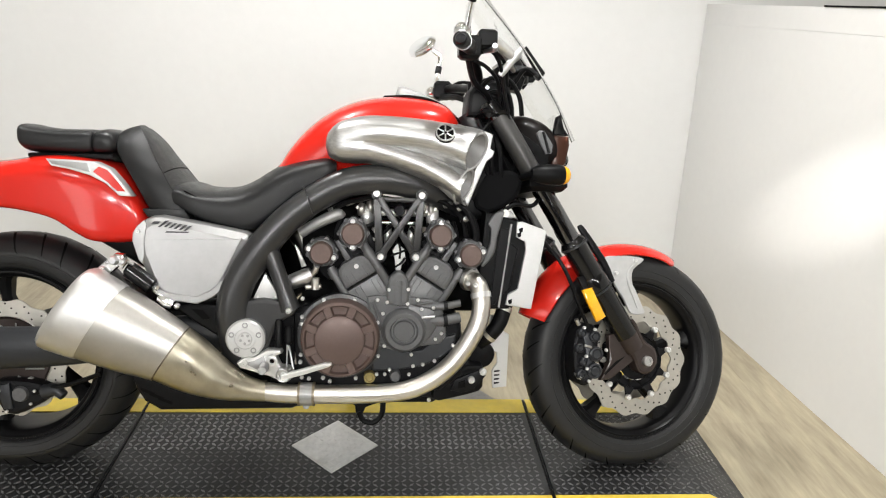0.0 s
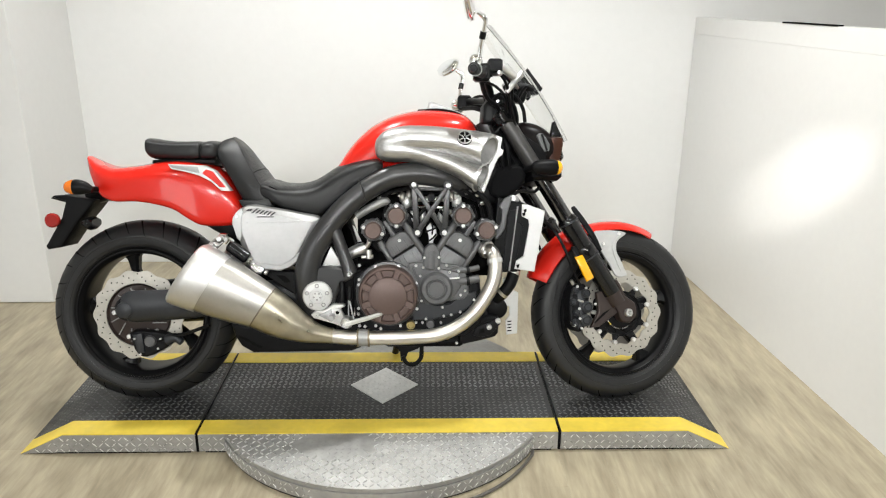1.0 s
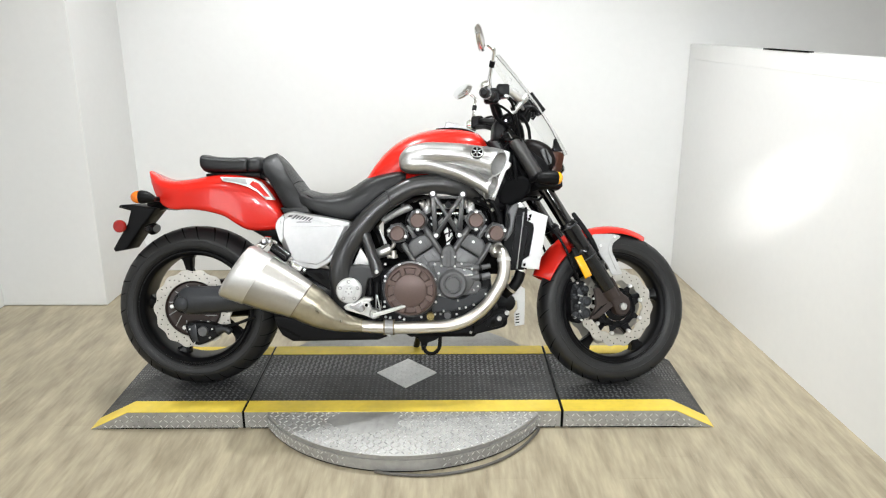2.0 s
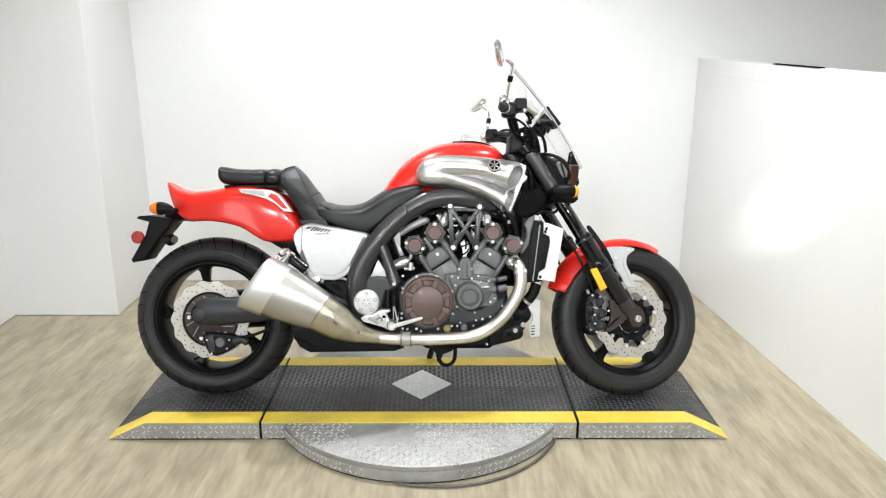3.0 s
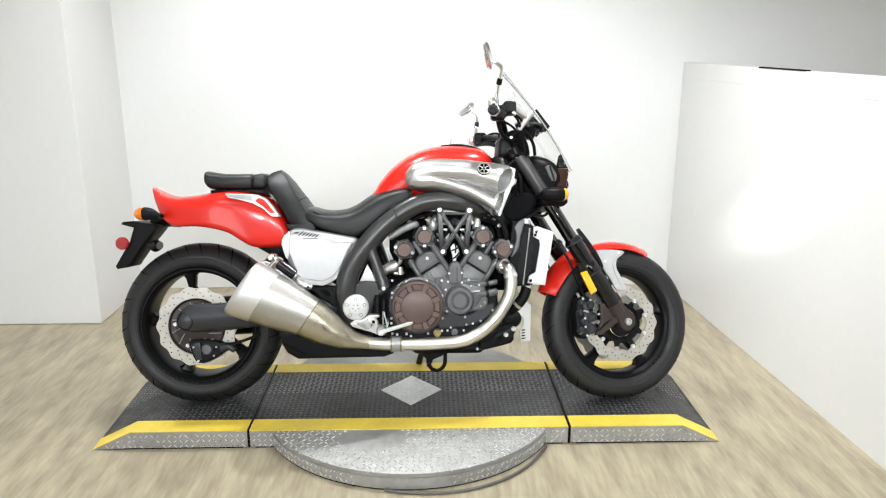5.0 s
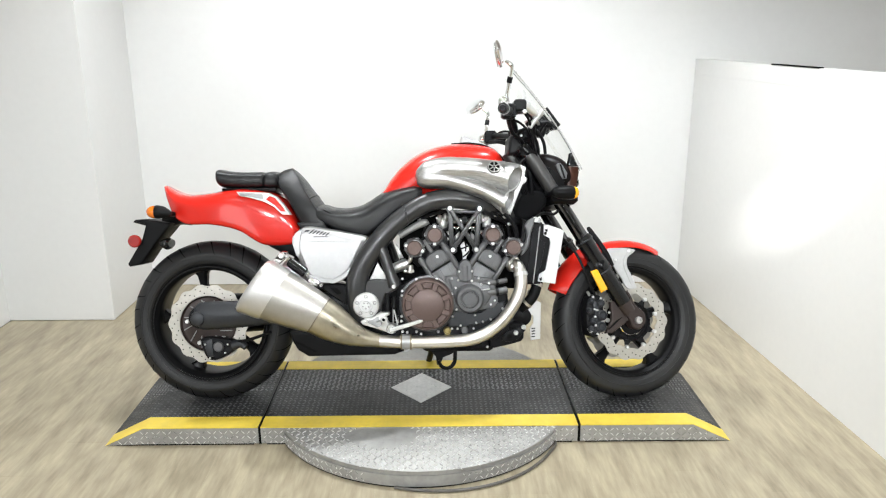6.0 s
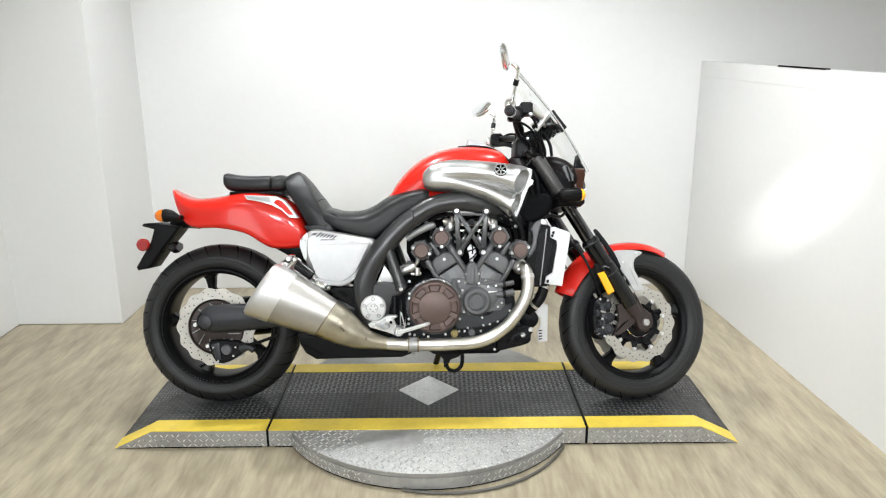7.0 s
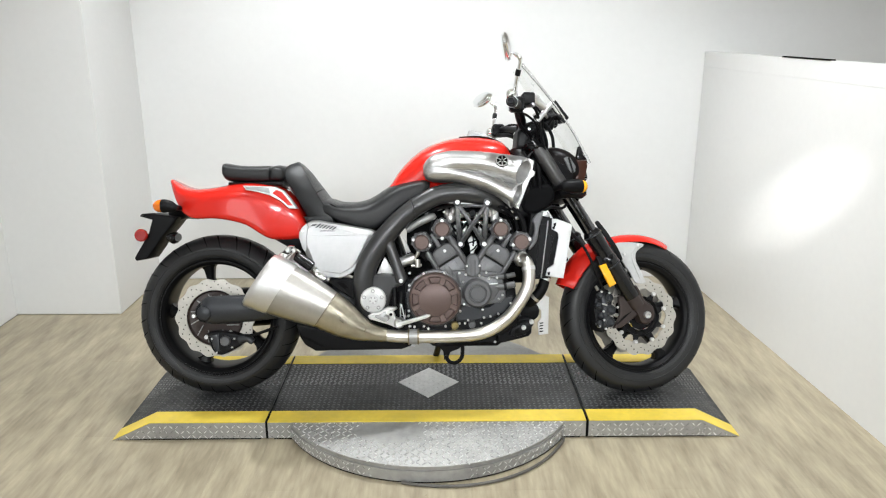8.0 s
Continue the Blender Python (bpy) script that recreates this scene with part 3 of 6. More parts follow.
BOLT = mesh_of("bolt", Shape().lathe([(0.0005, 0.004), (0.0062, 0.004), (0.0062, -0.003), (0.0050, -0.0045), (0.0030, -0.0045), (0.0026, -0.002), (0.0005, -0.002)], 0, 0, 12), ZINC)


def bolts(parent, places, y, scale=1.0, steer=None):
    for x, z in places:
        ob = new("bolt", BOLT)
        ob.parent = parent
        m = Matrix.Translation((x, y, z)) @ Matrix.Scale(scale * 0.8, 4)
        ob.matrix_local = steer @ m if steer else m


def both(name, make, mat, parent=None, label=""):
    """A part and its twin on the far side."""
    got = part(name, make(), mat, parent or bike, label)
    twin = make()
    twin.v = [(x, -y, z) for x, y, z in twin.v]
    part(name, twin, mat, parent or bike, label)
    return got


# -- wheels
def tyre_half(r, w, rim):
    """The tyre's outline on one side, from bead to crown, as (radius, y)."""
    h = w / 2
    prof = [(rim - 0.004, -h * 0.80), (rim + 0.012, -h * 0.96), (rim + 0.4 * (r - rim), -h * 1.0), (r - 0.22 * w, -h * 0.96), (r - 0.09 * w, -h * 0.74),
            (r - 0.022 * w, -h * 0.40), (r, 0)]
    return [tuple(q) for q in curve_through(prof, 3)]


def tyre_shape(cx, cz, r, w, rim):
    prof = tyre_half(r, w, rim)
    prof = prof + [(a, -b) for a, b in reversed(prof[:-1])]
    return Shape().lathe(prof + [(rim - 0.004, 0)], cx, cz, 72, closed=True)


def grooves(cx, cz, r, w, rim, count):
    """Slanted cuts from near the crown over the tyre's shoulder."""
    s, prof = Shape(), [q for q in tyre_half(r, w, rim) if q[0] > r - 0.26 * w]
    for j in range(count):
        for side in (-1, 1):
            a0 = 2 * math.pi * (j + (0.5 if side > 0 else 0)) / count
            pts = []
            for i, (q, y) in enumerate(prof[:-2] if j % 2 else prof[2:-1]):
                u = i / len(prof)
                a, d = a0 + 0.17 * u, (0.0016 + 0.0030 * u) / r
                pts += [(cx + (q + 0.0009) * math.cos(a - d), -side * y * 1.004, cz + (q + 0.0009) * math.sin(a - d)), (cx + (q + 0.0009) * math.cos(a + d), -side * y * 1.004, cz + (q + 0.0009) * math.sin(a + d))]
            s.add(pts, [(2 * i, 2 * i + 1, 2 * i + 3, 2 * i + 2) for i in range(len(pts) // 2 - 1)])
    return s


def wheel(name, cx, cz, r, w, rim, disc_r, disc_y, steer=None, turn=0.3, label="", deep=0.040):
    fix = (lambda s: s.moved(steer)) if steer else (lambda s: s)
    h = w / 2
    ring = Shape().lathe([(rim - 0.006, -h * 0.86), (rim + 0.002, -h * 0.92), (rim + 0.005, -h * 0.84), (rim + 0.001, -h * 0.7),
                          (rim + 0.001, h * 0.7), (rim + 0.005, h * 0.84), (rim + 0.002, h * 0.92), (rim - 0.006, h * 0.86), (rim - 0.020, h * 0.76),
                          (rim - deep * 0.9, h * 0.66), (rim - deep, h * 0.35), (rim - deep, -h * 0.35), (rim - deep * 0.9, -h * 0.66), (rim - 0.020, -h * 0.76)], cx, cz, 72, closed=True)
    hub = part(name, fix(ring), RIM, bike, label)
    part("tyre", fix(tyre_shape(cx, cz, r, w, rim)), RUBBER, hub, "worn black rubber tyre")
    tagged(part("tread_pattern", fix(grooves(cx, cz, r, w, rim, 30)), DARK, hub), kind="stuff")
    for ring_r, ring_y, thin in ((rim + 0.4 * (r - rim), h * 1.0, 0.0013), (rim + 0.016, h * 0.965, 0.0016)):
        for side in (-1, 1):
            part("sidewall_rib", fix(Shape().lathe([(ring_r - thin * 1.6, side * (ring_y - 0.0006)), (ring_r, side * (ring_y + thin)), (ring_r + thin * 1.6, side * (ring_y - 0.0006))], cx, cz, 72, closed=True)), RUBBER, hub)
    for side in (-1, 1):
        part("rim_lip", fix(Shape().lathe([(rim - 0.012, side * h * 0.86), (rim - 0.009, side * (h * 0.90 + 0.001)), (rim - 0.005, side * (h * 0.90 + 0.001)), (rim - 0.003, side * h * 0.86)], cx, cz, 72, closed=True)), RIM, hub)
    part("hub", fix(Shape().lathe([(0.012, -0.060), (0.045, -0.060), (0.050, -0.05), (0.050, 0.05), (0.045, 0.060), (0.012, 0.060)], cx, cz, 32)), RIM, hub)
    for j in range(5):
        a = turn + 2 * math.pi * j / 5
        d, n = (math.cos(a), math.sin(a)), (-math.sin(a), math.cos(a))
        rings = []
        for u, half, thick, bow in ((0.04, 0.026, 0.030, 0.0), (0.10, 0.018, 0.024, 0.006), (rim * 0.65, 0.014, 0.020, 0.010), (rim - 0.04, 0.020, 0.026, 0.004), (rim - 0.02, 0.036, 0.032, 0.0)):
            x, z = cx + d[0] * u + n[0] * bow, cz + d[1] * u + n[1] * bow
            rings.append([(x + n[0] * half * s, y, z + n[1] * half * s) for s, y in ((-1, -thick * .6), (-0.5, -thick), (0.5, -thick), (1, -thick * .6), (1, thick * .6), (0.5, thick), (-0.5, thick), (-1, thick * .6))])
        part("spoke", fix(Shape().loft(rings)), RIM, hub)
    for side in ((-1, 1) if steer else (-1,)):
        y = side * disc_y
        n, rings, plate_r = 160, [], 0.52 if steer else 0.70
        for j in range(n):
            a = 2 * math.pi * j / n
            ro = disc_r - 0.004 + 0.0045 * math.cos(14 * a)
            ri = disc_r * (0.70 if steer else 0.70) + (0.004 * math.cos(14 * a) if steer else 0)
            rings.append([(cx + q * math.cos(a), yy, cz + q * math.sin(a)) for q, yy in ((ri, y - 0.0025), (ro, y - 0.0025), (ro, y + 0.0025), (ri, y + 0.0025))])
        disc = part("brake_disc", fix(Shape().loft(rings, closed=True)), DISC, hub, "drilled wave-edged steel brake disc")
        holes = Shape()
        for j in range(56):
            a = 2 * math.pi * j / 56
            q = disc_r * ((0.80 if steer else 0.775) + (0.058 if steer else 0.07) * (j % 3))
            c = (cx + q * math.cos(a), cz + q * math.sin(a))
            holes.rod((c[0], y + side * 0.001, c[1]), (c[0], y + side * 0.0029, c[1]), 0.0026, n=8)
        tagged(part("hole_pattern", fix(holes), DARK, hub), kind="stuff")
        carrier = Shape().lathe([(0.03, y - 0.004), (disc_r * (plate_r - 0.06), y - 0.008 * side - 0.002), (disc_r * plate_r, y - 0.004), (disc_r * plate_r, y + 0.004), (0.03, y + 0.004)], cx, cz, 48)
        for j in range(9):
            a = 2 * math.pi * (j + 0.4) / 9
            if steer:
                star = [(0.49, -0.20), (0.66, -0.035), (0.70, 0.0), (0.66, 0.035), (0.49, 0.20)]
                tooth = Shape().plate([(cx + disc_r * q * math.cos(a + d), cz + disc_r * q * math.sin(a + d)) for q, d in star], y + side * -0.003, y + side * 0.0045, 0.001)
                part("carrier_arm", fix(tooth), CASE, hub)
        part("disc_carrier", fix(carrier), CLAMP if not steer else CASE, hub)
        if side < 0:
            bolts(hub, [(cx + disc_r * (0.665 if steer else 0.52) * math.cos(2 * math.pi * (j + 0.4) / (9 if steer else 5)), cz + disc_r * (0.665 if steer else 0.52) * math.sin(2 * math.pi * (j + 0.4) / (9 if steer else 5))) for j in range(9 if steer else 5)], y - 0.009, 1.7, steer)
            if steer:
                part("sensor_ring", fix(Shape().lathe([(0.052, y - 0.007), (0.0545, y - 0.010), (0.057, y - 0.007)], cx, cz, 40, closed=True)), CHROME, hub)
            else:
                part("disc_rim_line", fix(Shape().lathe([(disc_r * 0.695, y - 0.003), (disc_r * 0.705, y - 0.006), (disc_r * 0.715, y - 0.003)], cx, cz, 60, closed=True)), ALU, hub)
            for j in range(12):
                a, p, q = 2 * math.pi * j / 12, disc_r * 0.34, disc_r * (plate_r - 0.08)
                part("carrier_slit", fix(Shape().rod((cx + p * math.cos(a), y - 0.0062, cz + p * math.sin(a)), (cx + q * math.cos(a + 0.25), y - 0.0062, cz + q * math.sin(a + 0.25)), 0.0022, n=6)), DARK if steer else GREYCAST, hub)
    return hub


wheel("front_wheel", 0.847, 0.305, 0.311, 0.125, 0.224, 0.158, 0.062, STEER, 0.25, "gloss black five-spoke front wheel", 0.026)
wheel("rear_wheel", -0.838, 0.324, 0.3235, 0.195, 0.232, 0.158, 0.110, None, 0.55, "gloss black five-spoke rear wheel", 0.026)

# -- fork, front brake, mudguard
def steered(name, shape, mat, parent=bike, label=""):
    return part(name, shape.moved(STEER), mat, parent, label)


def forked(name, shape, mat, parent=bike, label=""):
    """A part of the fork, set to its rake, then turned with the steering."""
    shape.v = [(x - 0.010 + 0.0312 * (z - 0.312), y, z) for x, y, z in shape.v]
    return steered(name, shape, mat, parent, label)


for side in (-1, 1):
    y = side * 0.106
    leg = forked("fork_leg", Shape().tube([(0.400, y, 0.985), (0.645, y, 0.617)], 0.026, 20, 1), FORK_CHROME, bike, "dark chromed front fork leg with gloss black slider")
    forked("fork_sleeve", Shape().tube([(0.4065, y, 0.975), (0.412, y, 0.967), (0.515, y, 0.812), (0.520, y, 0.805)], [0.0262, 0.0272, 0.0272, 0.0262], 22, 1), FORK_GREY, leg, "satin grey upper fork sleeve")
    forked("fork_slider", Shape().tube([(0.625, y, 0.647), (0.632, y, 0.637), (0.640, y, 0.625), (0.80, y, 0.386), (0.806, y, 0.377)], [0.029, 0.036, 0.034, 0.034, 0.028], 20, 1), GLOSSY, leg)
    forked("fork_collar", Shape().tube([(0.690, y, 0.549), (0.696, y, 0.540), (0.712, y, 0.516), (0.718, y, 0.507)], [0.034, 0.0375, 0.0375, 0.034], 20, 1), GLOSSY, leg)
    foot = Shape().plate([(0.775, 0.405), (0.815, 0.430), (0.850, 0.372), (0.885, 0.345), (0.892, 0.305), (0.868, 0.276), (0.835, 0.282), (0.818, 0.318), (0.800, 0.352)], y + 0.024, y - 0.020, 0.008, 3)
    foot.tube([(0.785, y, 0.408), (0.826, y, 0.345)], [0.033, 0.030], 16, 1)
    forked("axle_clamp", foot, CLAMP, leg, "brown anodised axle clamp")
    forked("axle_nut", Shape().lathe([(0.001, y + side * 0.018), (0.015, y + side * 0.018), (0.015, y + side * 0.028), (0.012, y + side * 0.032), (0.007, y + side * 0.032), (0.006, y + side * 0.026), (0.001, y + side * 0.026)], 0.857, 0.312, 20), ALU, leg)
    forked("slider_ring", Shape().tube([(0.634, y, 0.634), (0.637, y, 0.629)], 0.0375, 24, 1), CALIPER, leg)
    forked("slider_ring", Shape().tube([(0.714, y, 0.513), (0.717, y, 0.509)], 0.0385, 24, 1), CALIPER, leg)
    steered("fork_guard", Shape().tube([(0.664, side * 0.080, 0.688), (0.670, side * 0.084, 0.676), (0.700, side * 0.088, 0.634), (0.736, side * 0.090, 0.580), (0.762, side * 0.088, 0.532)], [0.007, 0.010, 0.011, 0.011, 0.008], 12, 3, 0.6), CASE, leg)
    arm_plate = steered("clamp_arm", Shape().plate([(0.735, 0.386), (0.768, 0.392), (0.800, 0.332), (0.818, 0.316), (0.743, 0.264), (0.712, 0.262), (0.741, 0.316)], side * 0.098, side * 0.116, 0.004), CLAMP, leg, "forked brown caliper mount")
    steered("arm_recess", Shape().plate([(0.788, 0.328), (0.726, 0.276), (0.722, 0.280), (0.756, 0.312)], side * 0.110, side * 0.1166, 0.0004), DARK, arm_plate)
    # caliper behind the leg
    dx, dz = -0.040, -0.015
    cal = Shape().plate([(0.692 + dx, 0.425 + dz), (0.735 + dx, 0.430 + dz), (0.752 + dx, 0.388 + dz), (0.744 + dx, 0.336 + dz), (0.738 + dx, 0.285 + dz), (0.712 + dx, 0.262 + dz), (0.684 + dx, 0.282 + dz), (0.674 + dx, 0.340 + dz), (0.678 + dx, 0.392 + dz)], side * 0.040, side * 0.108, 0.010, 3)
    caliper = steered("brake_caliper", cal, CASE, bike, "black four-piston front brake caliper")
    steered("caliper_bridge", Shape().plate([(0.700 + dx, 0.405 + dz), (0.728 + dx, 0.410 + dz), (0.732 + dx, 0.345 + dz), (0.726 + dx, 0.290 + dz), (0.706 + dx, 0.275 + dz), (0.712 + dx, 0.340 + dz)], side * 0.104, side * 0.114, 0.004), CALIPER, caliper)
    for z in (0.430, 0.285):
        steered("bleed_nipple", Shape().rod((0.692 + dx, side * 0.105, z - 0.015), (0.682 + dx, side * 0.108, z), 0.006), ALU, caliper)
    for k, (x, z, q) in enumerate(((0.734, 0.398, 0.016), (0.738, 0.350, 0.021), (0.733, 0.304, 0.022), (0.696, 0.408, 0.012), (0.690, 0.368, 0.013), (0.700, 0.330, 0.011), (0.694, 0.296, 0.014))):
        steered("piston_cap", Shape().lathe([(0.001, side * 0.122), (q * 0.5, side * 0.122), (q * 0.62, side * 0.119), (q * 0.75, side * 0.123), (q * 0.95, side * 0.121), (q, side * 0.115), (q, side * 0.095), (0.001, side * 0.095)], x + dx, z + dz, 18), CALIPER, caliper)
    steered("pad_pin", Shape().tube([(0.700 + dx, side * 0.124, 0.376 + dz), (0.720 + dx, side * 0.126, 0.370 + dz)], 0.0035, 8, 1), ALU, caliper)
    if side < 0:
        bolts(caliper, [(0.728, 0.345), (0.662, 0.408), (0.694, 0.402), (0.650, 0.272), (0.676, 0.262), (0.668, 0.330), (0.670, 0.296)], -0.118, 0.95, STEER)
    steered("brake_hose", Shape().tube([(0.676, side * 0.11, 0.41), (0.648, side * 0.122, 0.46), (0.612, side * 0.124, 0.545), (0.580, side * 0.11, 0.605), (0.54, side * 0.07, 0.66), (0.50, side * 0.03, 0.72)], 0.0055, 8), PLASTIC, caliper)

forked("reflector_bracket", Shape().plate([(0.640, 0.545), (0.672, 0.552), (0.722, 0.470), (0.715, 0.448), (0.690, 0.455)], -0.118, -0.126, 0.002), PLASTIC)
forked("side_reflector", Shape().plate([(0.652, 0.510), (0.680, 0.518), (0.724, 0.438), (0.698, 0.424)], -0.126, -0.136, 0.003), AMBER, bike, "amber oblong side reflector")


def arched(a0, a1, r, half, thick, sag, cx=0.836, cz=0.3125, n=22, taper=0.0):
    """A mudguard: an arched strip round a wheel's centre from angle a0 to a1."""
    rings = []
    for i in range(n):
        u = i / (n - 1)
        a = radians(a0 + (a1 - a0) * u)
        w = half * (1 - taper * (2 * u - 1) ** 4)
        row = []
        for k in range(9):
            s = -1 + 2 * k / 8
            row.append((r - sag * abs(s) ** 2.6, w * s))
        ring = [(cx + q * math.cos(a), y, cz + q * math.sin(a)) for q, y in row]
        ring += [(cx + (q - thick) * math.cos(a), y * 0.96, cz + (q - thick) * math.sin(a)) for q, y in reversed(row)]
        rings.append(ring)
    return Shape().loft(rings)


mudguard = steered("front_mudguard", arched(122, 158, 0.344, 0.072, 0.004, 0.055, taper=0.25), RED, bike, "glossy red front mudguard")
steered("mudguard_tip", arched(60, 112, 0.328, 0.072, 0.004, 0.030, taper=0.45), RED, mudguard)
steered("mudguard_bridge", arched(108, 126, 0.333, 0.062, 0.004, 0.03), RED, mudguard)
for side in (-1, 1):
    steered("mudguard_stay", Shape().plate([(0.748, 0.592), (0.770, 0.604), (0.830, 0.604), (0.872, 0.594), (0.838, 0.566), (0.834, 0.530), (0.846, 0.505), (0.866, 0.462), (0.872, 0.440), (0.830, 0.440), (0.808, 0.480), (0.780, 0.520)], side * 0.062, side * 0.070, 0.003, 3), STAY_GREY, mudguard, "pale grey cast mudguard stay")
    steered("stay_rib", Shape().tube([(0.846, side * 0.0705, 0.590), (0.822, side * 0.0705, 0.560), (0.822, side * 0.0705, 0.525), (0.850, side * 0.0705, 0.455)], [0.002, 0.004, 0.004, 0.002], 8, 4), STAY_GREY, mudguard)
bolts(mudguard, [(0.782, 0.556), (0.842, 0.592)], -0.073, 1.1, STEER)

# -- yokes, headlight, screen, gauges
steered("lower_yoke", Shape().box(0.49, 0.60, -0.145, 0.145, 0.775, 0.825, 0.012), PLASTIC)
steered("upper_yoke", Shape().box(0.365, 0.44, -0.135, 0.135, 0.968, 0.994, 0.010), GLOSSY)
for side in (-1, 1):
    steered("yoke_cap", Shape().tube([(0.405, side * 0.108, 0.978), (0.388, side * 0.108, 1.004), (0.384, side * 0.108, 1.010)], [0.029, 0.029, 0.022], 18, 1), GLOSSY)
headlight = steered("headlight", Shape().hull([(0.455, 0.965, 0.875, 0.07), (0.485, 0.992, 0.845, 0.095), (0.54, 0.985, 0.828, 0.110), (0.585, 0.955, 0.828, 0.105), (0.612, 0.905, 0.835, 0.085), (0.620, 0.880, 0.850, 0.07)], e=2.8), SMOKE, bike, "brownish black headlight shell")
steered("headlight_lens", Shape().hull([(0.600, 0.930, 0.840, 0.085), (0.628, 0.905, 0.845, 0.075), (0.640, 0.885, 0.855, 0.06)], e=2.8), clear("lens_glass", (0.9, 0.9, 0.9), 0.05), headlight)
for side in (-1, 1):
    steered("cowl_panel", Shape().plate([(0.578, 0.932), (0.622, 0.930), (0.624, 0.906), (0.612, 0.853), (0.590, 0.842), (0.571, 0.850)], side * 0.080, side * 0.104, 0.006), BROWN_COWL, headlight, "dark red-brown cowl panel")
    steered("cowl_fin", Shape().plate([(0.578, 0.9335), (0.588, 0.984), (0.599, 0.990), (0.608, 0.952), (0.622, 0.9335)], side * 0.084, side * 0.102, 0.004), GLOSSY, headlight)
    # grey patch on the shell's flank, crossed by a black bar
    steered("side_window", Shape().plate([(0.522, 0.932), (0.532, 0.941), (0.546, 0.940), (0.570, 0.904), (0.567, 0.881), (0.548, 0.877), (0.536, 0.902)], side * 0.100, side * 0.114, 0.003), ENGINE, headlight, "grey patch on the lamp's side")
    steered("window_bar", Shape().rod((0.541, side * 0.1145, 0.938), (0.558, side * 0.1145, 0.880), 0.004, n=8), PLASTIC, headlight)
    steered("headlight_bracket", Shape().plate([(0.440, 0.925), (0.470, 0.940), (0.560, 0.880), (0.555, 0.845), (0.500, 0.840)], side * 0.100, side * 0.112, 0.003), PLASTIC, headlight)
    # indicators
    yy = side * 0.21
    ind = steered("front_indicator", Shape().tube([(0.478, side * 0.125, 0.812), (0.480, yy + side * 0.01, 0.812)], 0.011, 10, 1).tube([(0.470, yy, 0.812), (0.482, yy, 0.812), (0.510, yy, 0.811), (0.545, yy, 0.811), (0.555, yy, 0.811)], [0.012, 0.021, 0.026, 0.027, 0.024], 18, 2), PLASTIC, bike, "black front indicator with amber lens")
    steered("lens", Shape().ball(0.556, yy, 0.811, 0.021, 0.024, 0.024), AMBER, ind)


def screen_shape():
    rings = []
    for u in np.linspace(0, 1, 14):
        x, z = 0.390 + 0.270 * u + 0.012 * math.sin(math.pi * u), 1.323 - 0.389 * u
        half = 0.075 + 0.105 * math.sin(math.pi * min(1.0, 0.12 + 0.62 * u)) - 0.03 * max(0, u - 0.75) * 4
        row = [(x - 0.030 * s * s, half * s, z - 0.012 * s * s) for s in np.linspace(-1, 1, 13)]
        ring = row + [(a - 0.0022, b, c - 0.001) for a, b, c in reversed(row)]
        rings.append(ring)
    return Shape().loft(rings)


screen = part("windscreen", screen_shape(), SHIELD, bike, "small clear fly screen")
screen.visible_shadow = False
for side in (-1, 1):
    mount = part("screen_mount", Shape().plate([(0.500, 1.168), (0.508, 1.176), (0.562, 1.106), (0.553, 1.094), (0.543, 1.098)], side * 0.052, side * 0.070, 0.004), PLASTIC, screen)
    part("mount_arm", Shape().tube([(0.452, side * 0.06, 1.108), (0.495, side * 0.062, 1.112), (0.550, side * 0.062, 1.103)], [0.012, 0.013, 0.010], 12, 3, 0.7), PLASTIC, mount)
    for x, z in ((0.512, 1.168), (0.556, 1.112)):
        part("mount_bolt", Shape().tube([(x - 0.008, side * 0.062, z - 0.008), (x + 0.004, side * 0.062, z + 0.001)], [0.006, 0.005], 14, 1), ALU, mount)
    part("screen_bracket", Shape().tube([(0.47, side * 0.07, 1.06), (0.50, side * 0.10, 1.11), (0.53, side * 0.115, 1.095)], 0.006, 8).rod((0.528, side * 0.115, 1.085), (0.540, side * 0.115, 1.100), 0.010), PLASTIC, screen)
gauge = part("gauge", Shape().tube([(0.500, -0.0, 1.075), (0.495, 0, 1.090), (0.463, 0, 1.135), (0.458, 0, 1.142)], [0.030, 0.038, 0.040, 0.036], 28, 1), PLASTIC, bike, "round black dial housing")
part("gauge_rim", Shape().tube([(0.460, 0, 1.139), (0.456, 0, 1.145)], [0.039, 0.037], 28, 1), ALU, gauge)
part("gauge_bracket", Shape().tube([(0.42, -0.03, 1.01), (0.45, -0.045, 1.06), (0.49, -0.05, 1.10)], [0.010, 0.008, 0.010], 10), PLASTIC, gauge)
part("ignition_housing", Shape().plate([(0.352, 0.985), (0.356, 1.048), (0.378, 1.082), (0.412, 1.092), (0.448, 1.078), (0.474, 1.040), (0.472, 0.985)], 0.075, -0.075, 0.012), PLASTIC, gauge)
for pts in ([(0.385, -0.09, 1.06), (0.415, -0.10, 1.085), (0.450, -0.10, 1.060), (0.470, -0.09, 1.010), (0.470, -0.08, 0.960)], [(0.395, -0.085, 1.04), (0.430, -0.095, 1.05), (0.452, -0.095, 1.015), (0.450, -0.09, 0.955)],
            [(0.440, -0.08, 1.09), (0.468, -0.09, 1.075), (0.492, -0.085, 1.035), (0.500, -0.08, 0.990)]):
    part("wiring", Shape().tube(pts, 0.0065, 8), PLASTIC, gauge)
for x, z in ((0.405, 1.062), (0.452, 1.040), (0.430, 1.010)):
    part("housing_screw", Shape().rod((x, -0.070, z), (x, -0.079, z), 0.005, n=10), ALU, gauge)
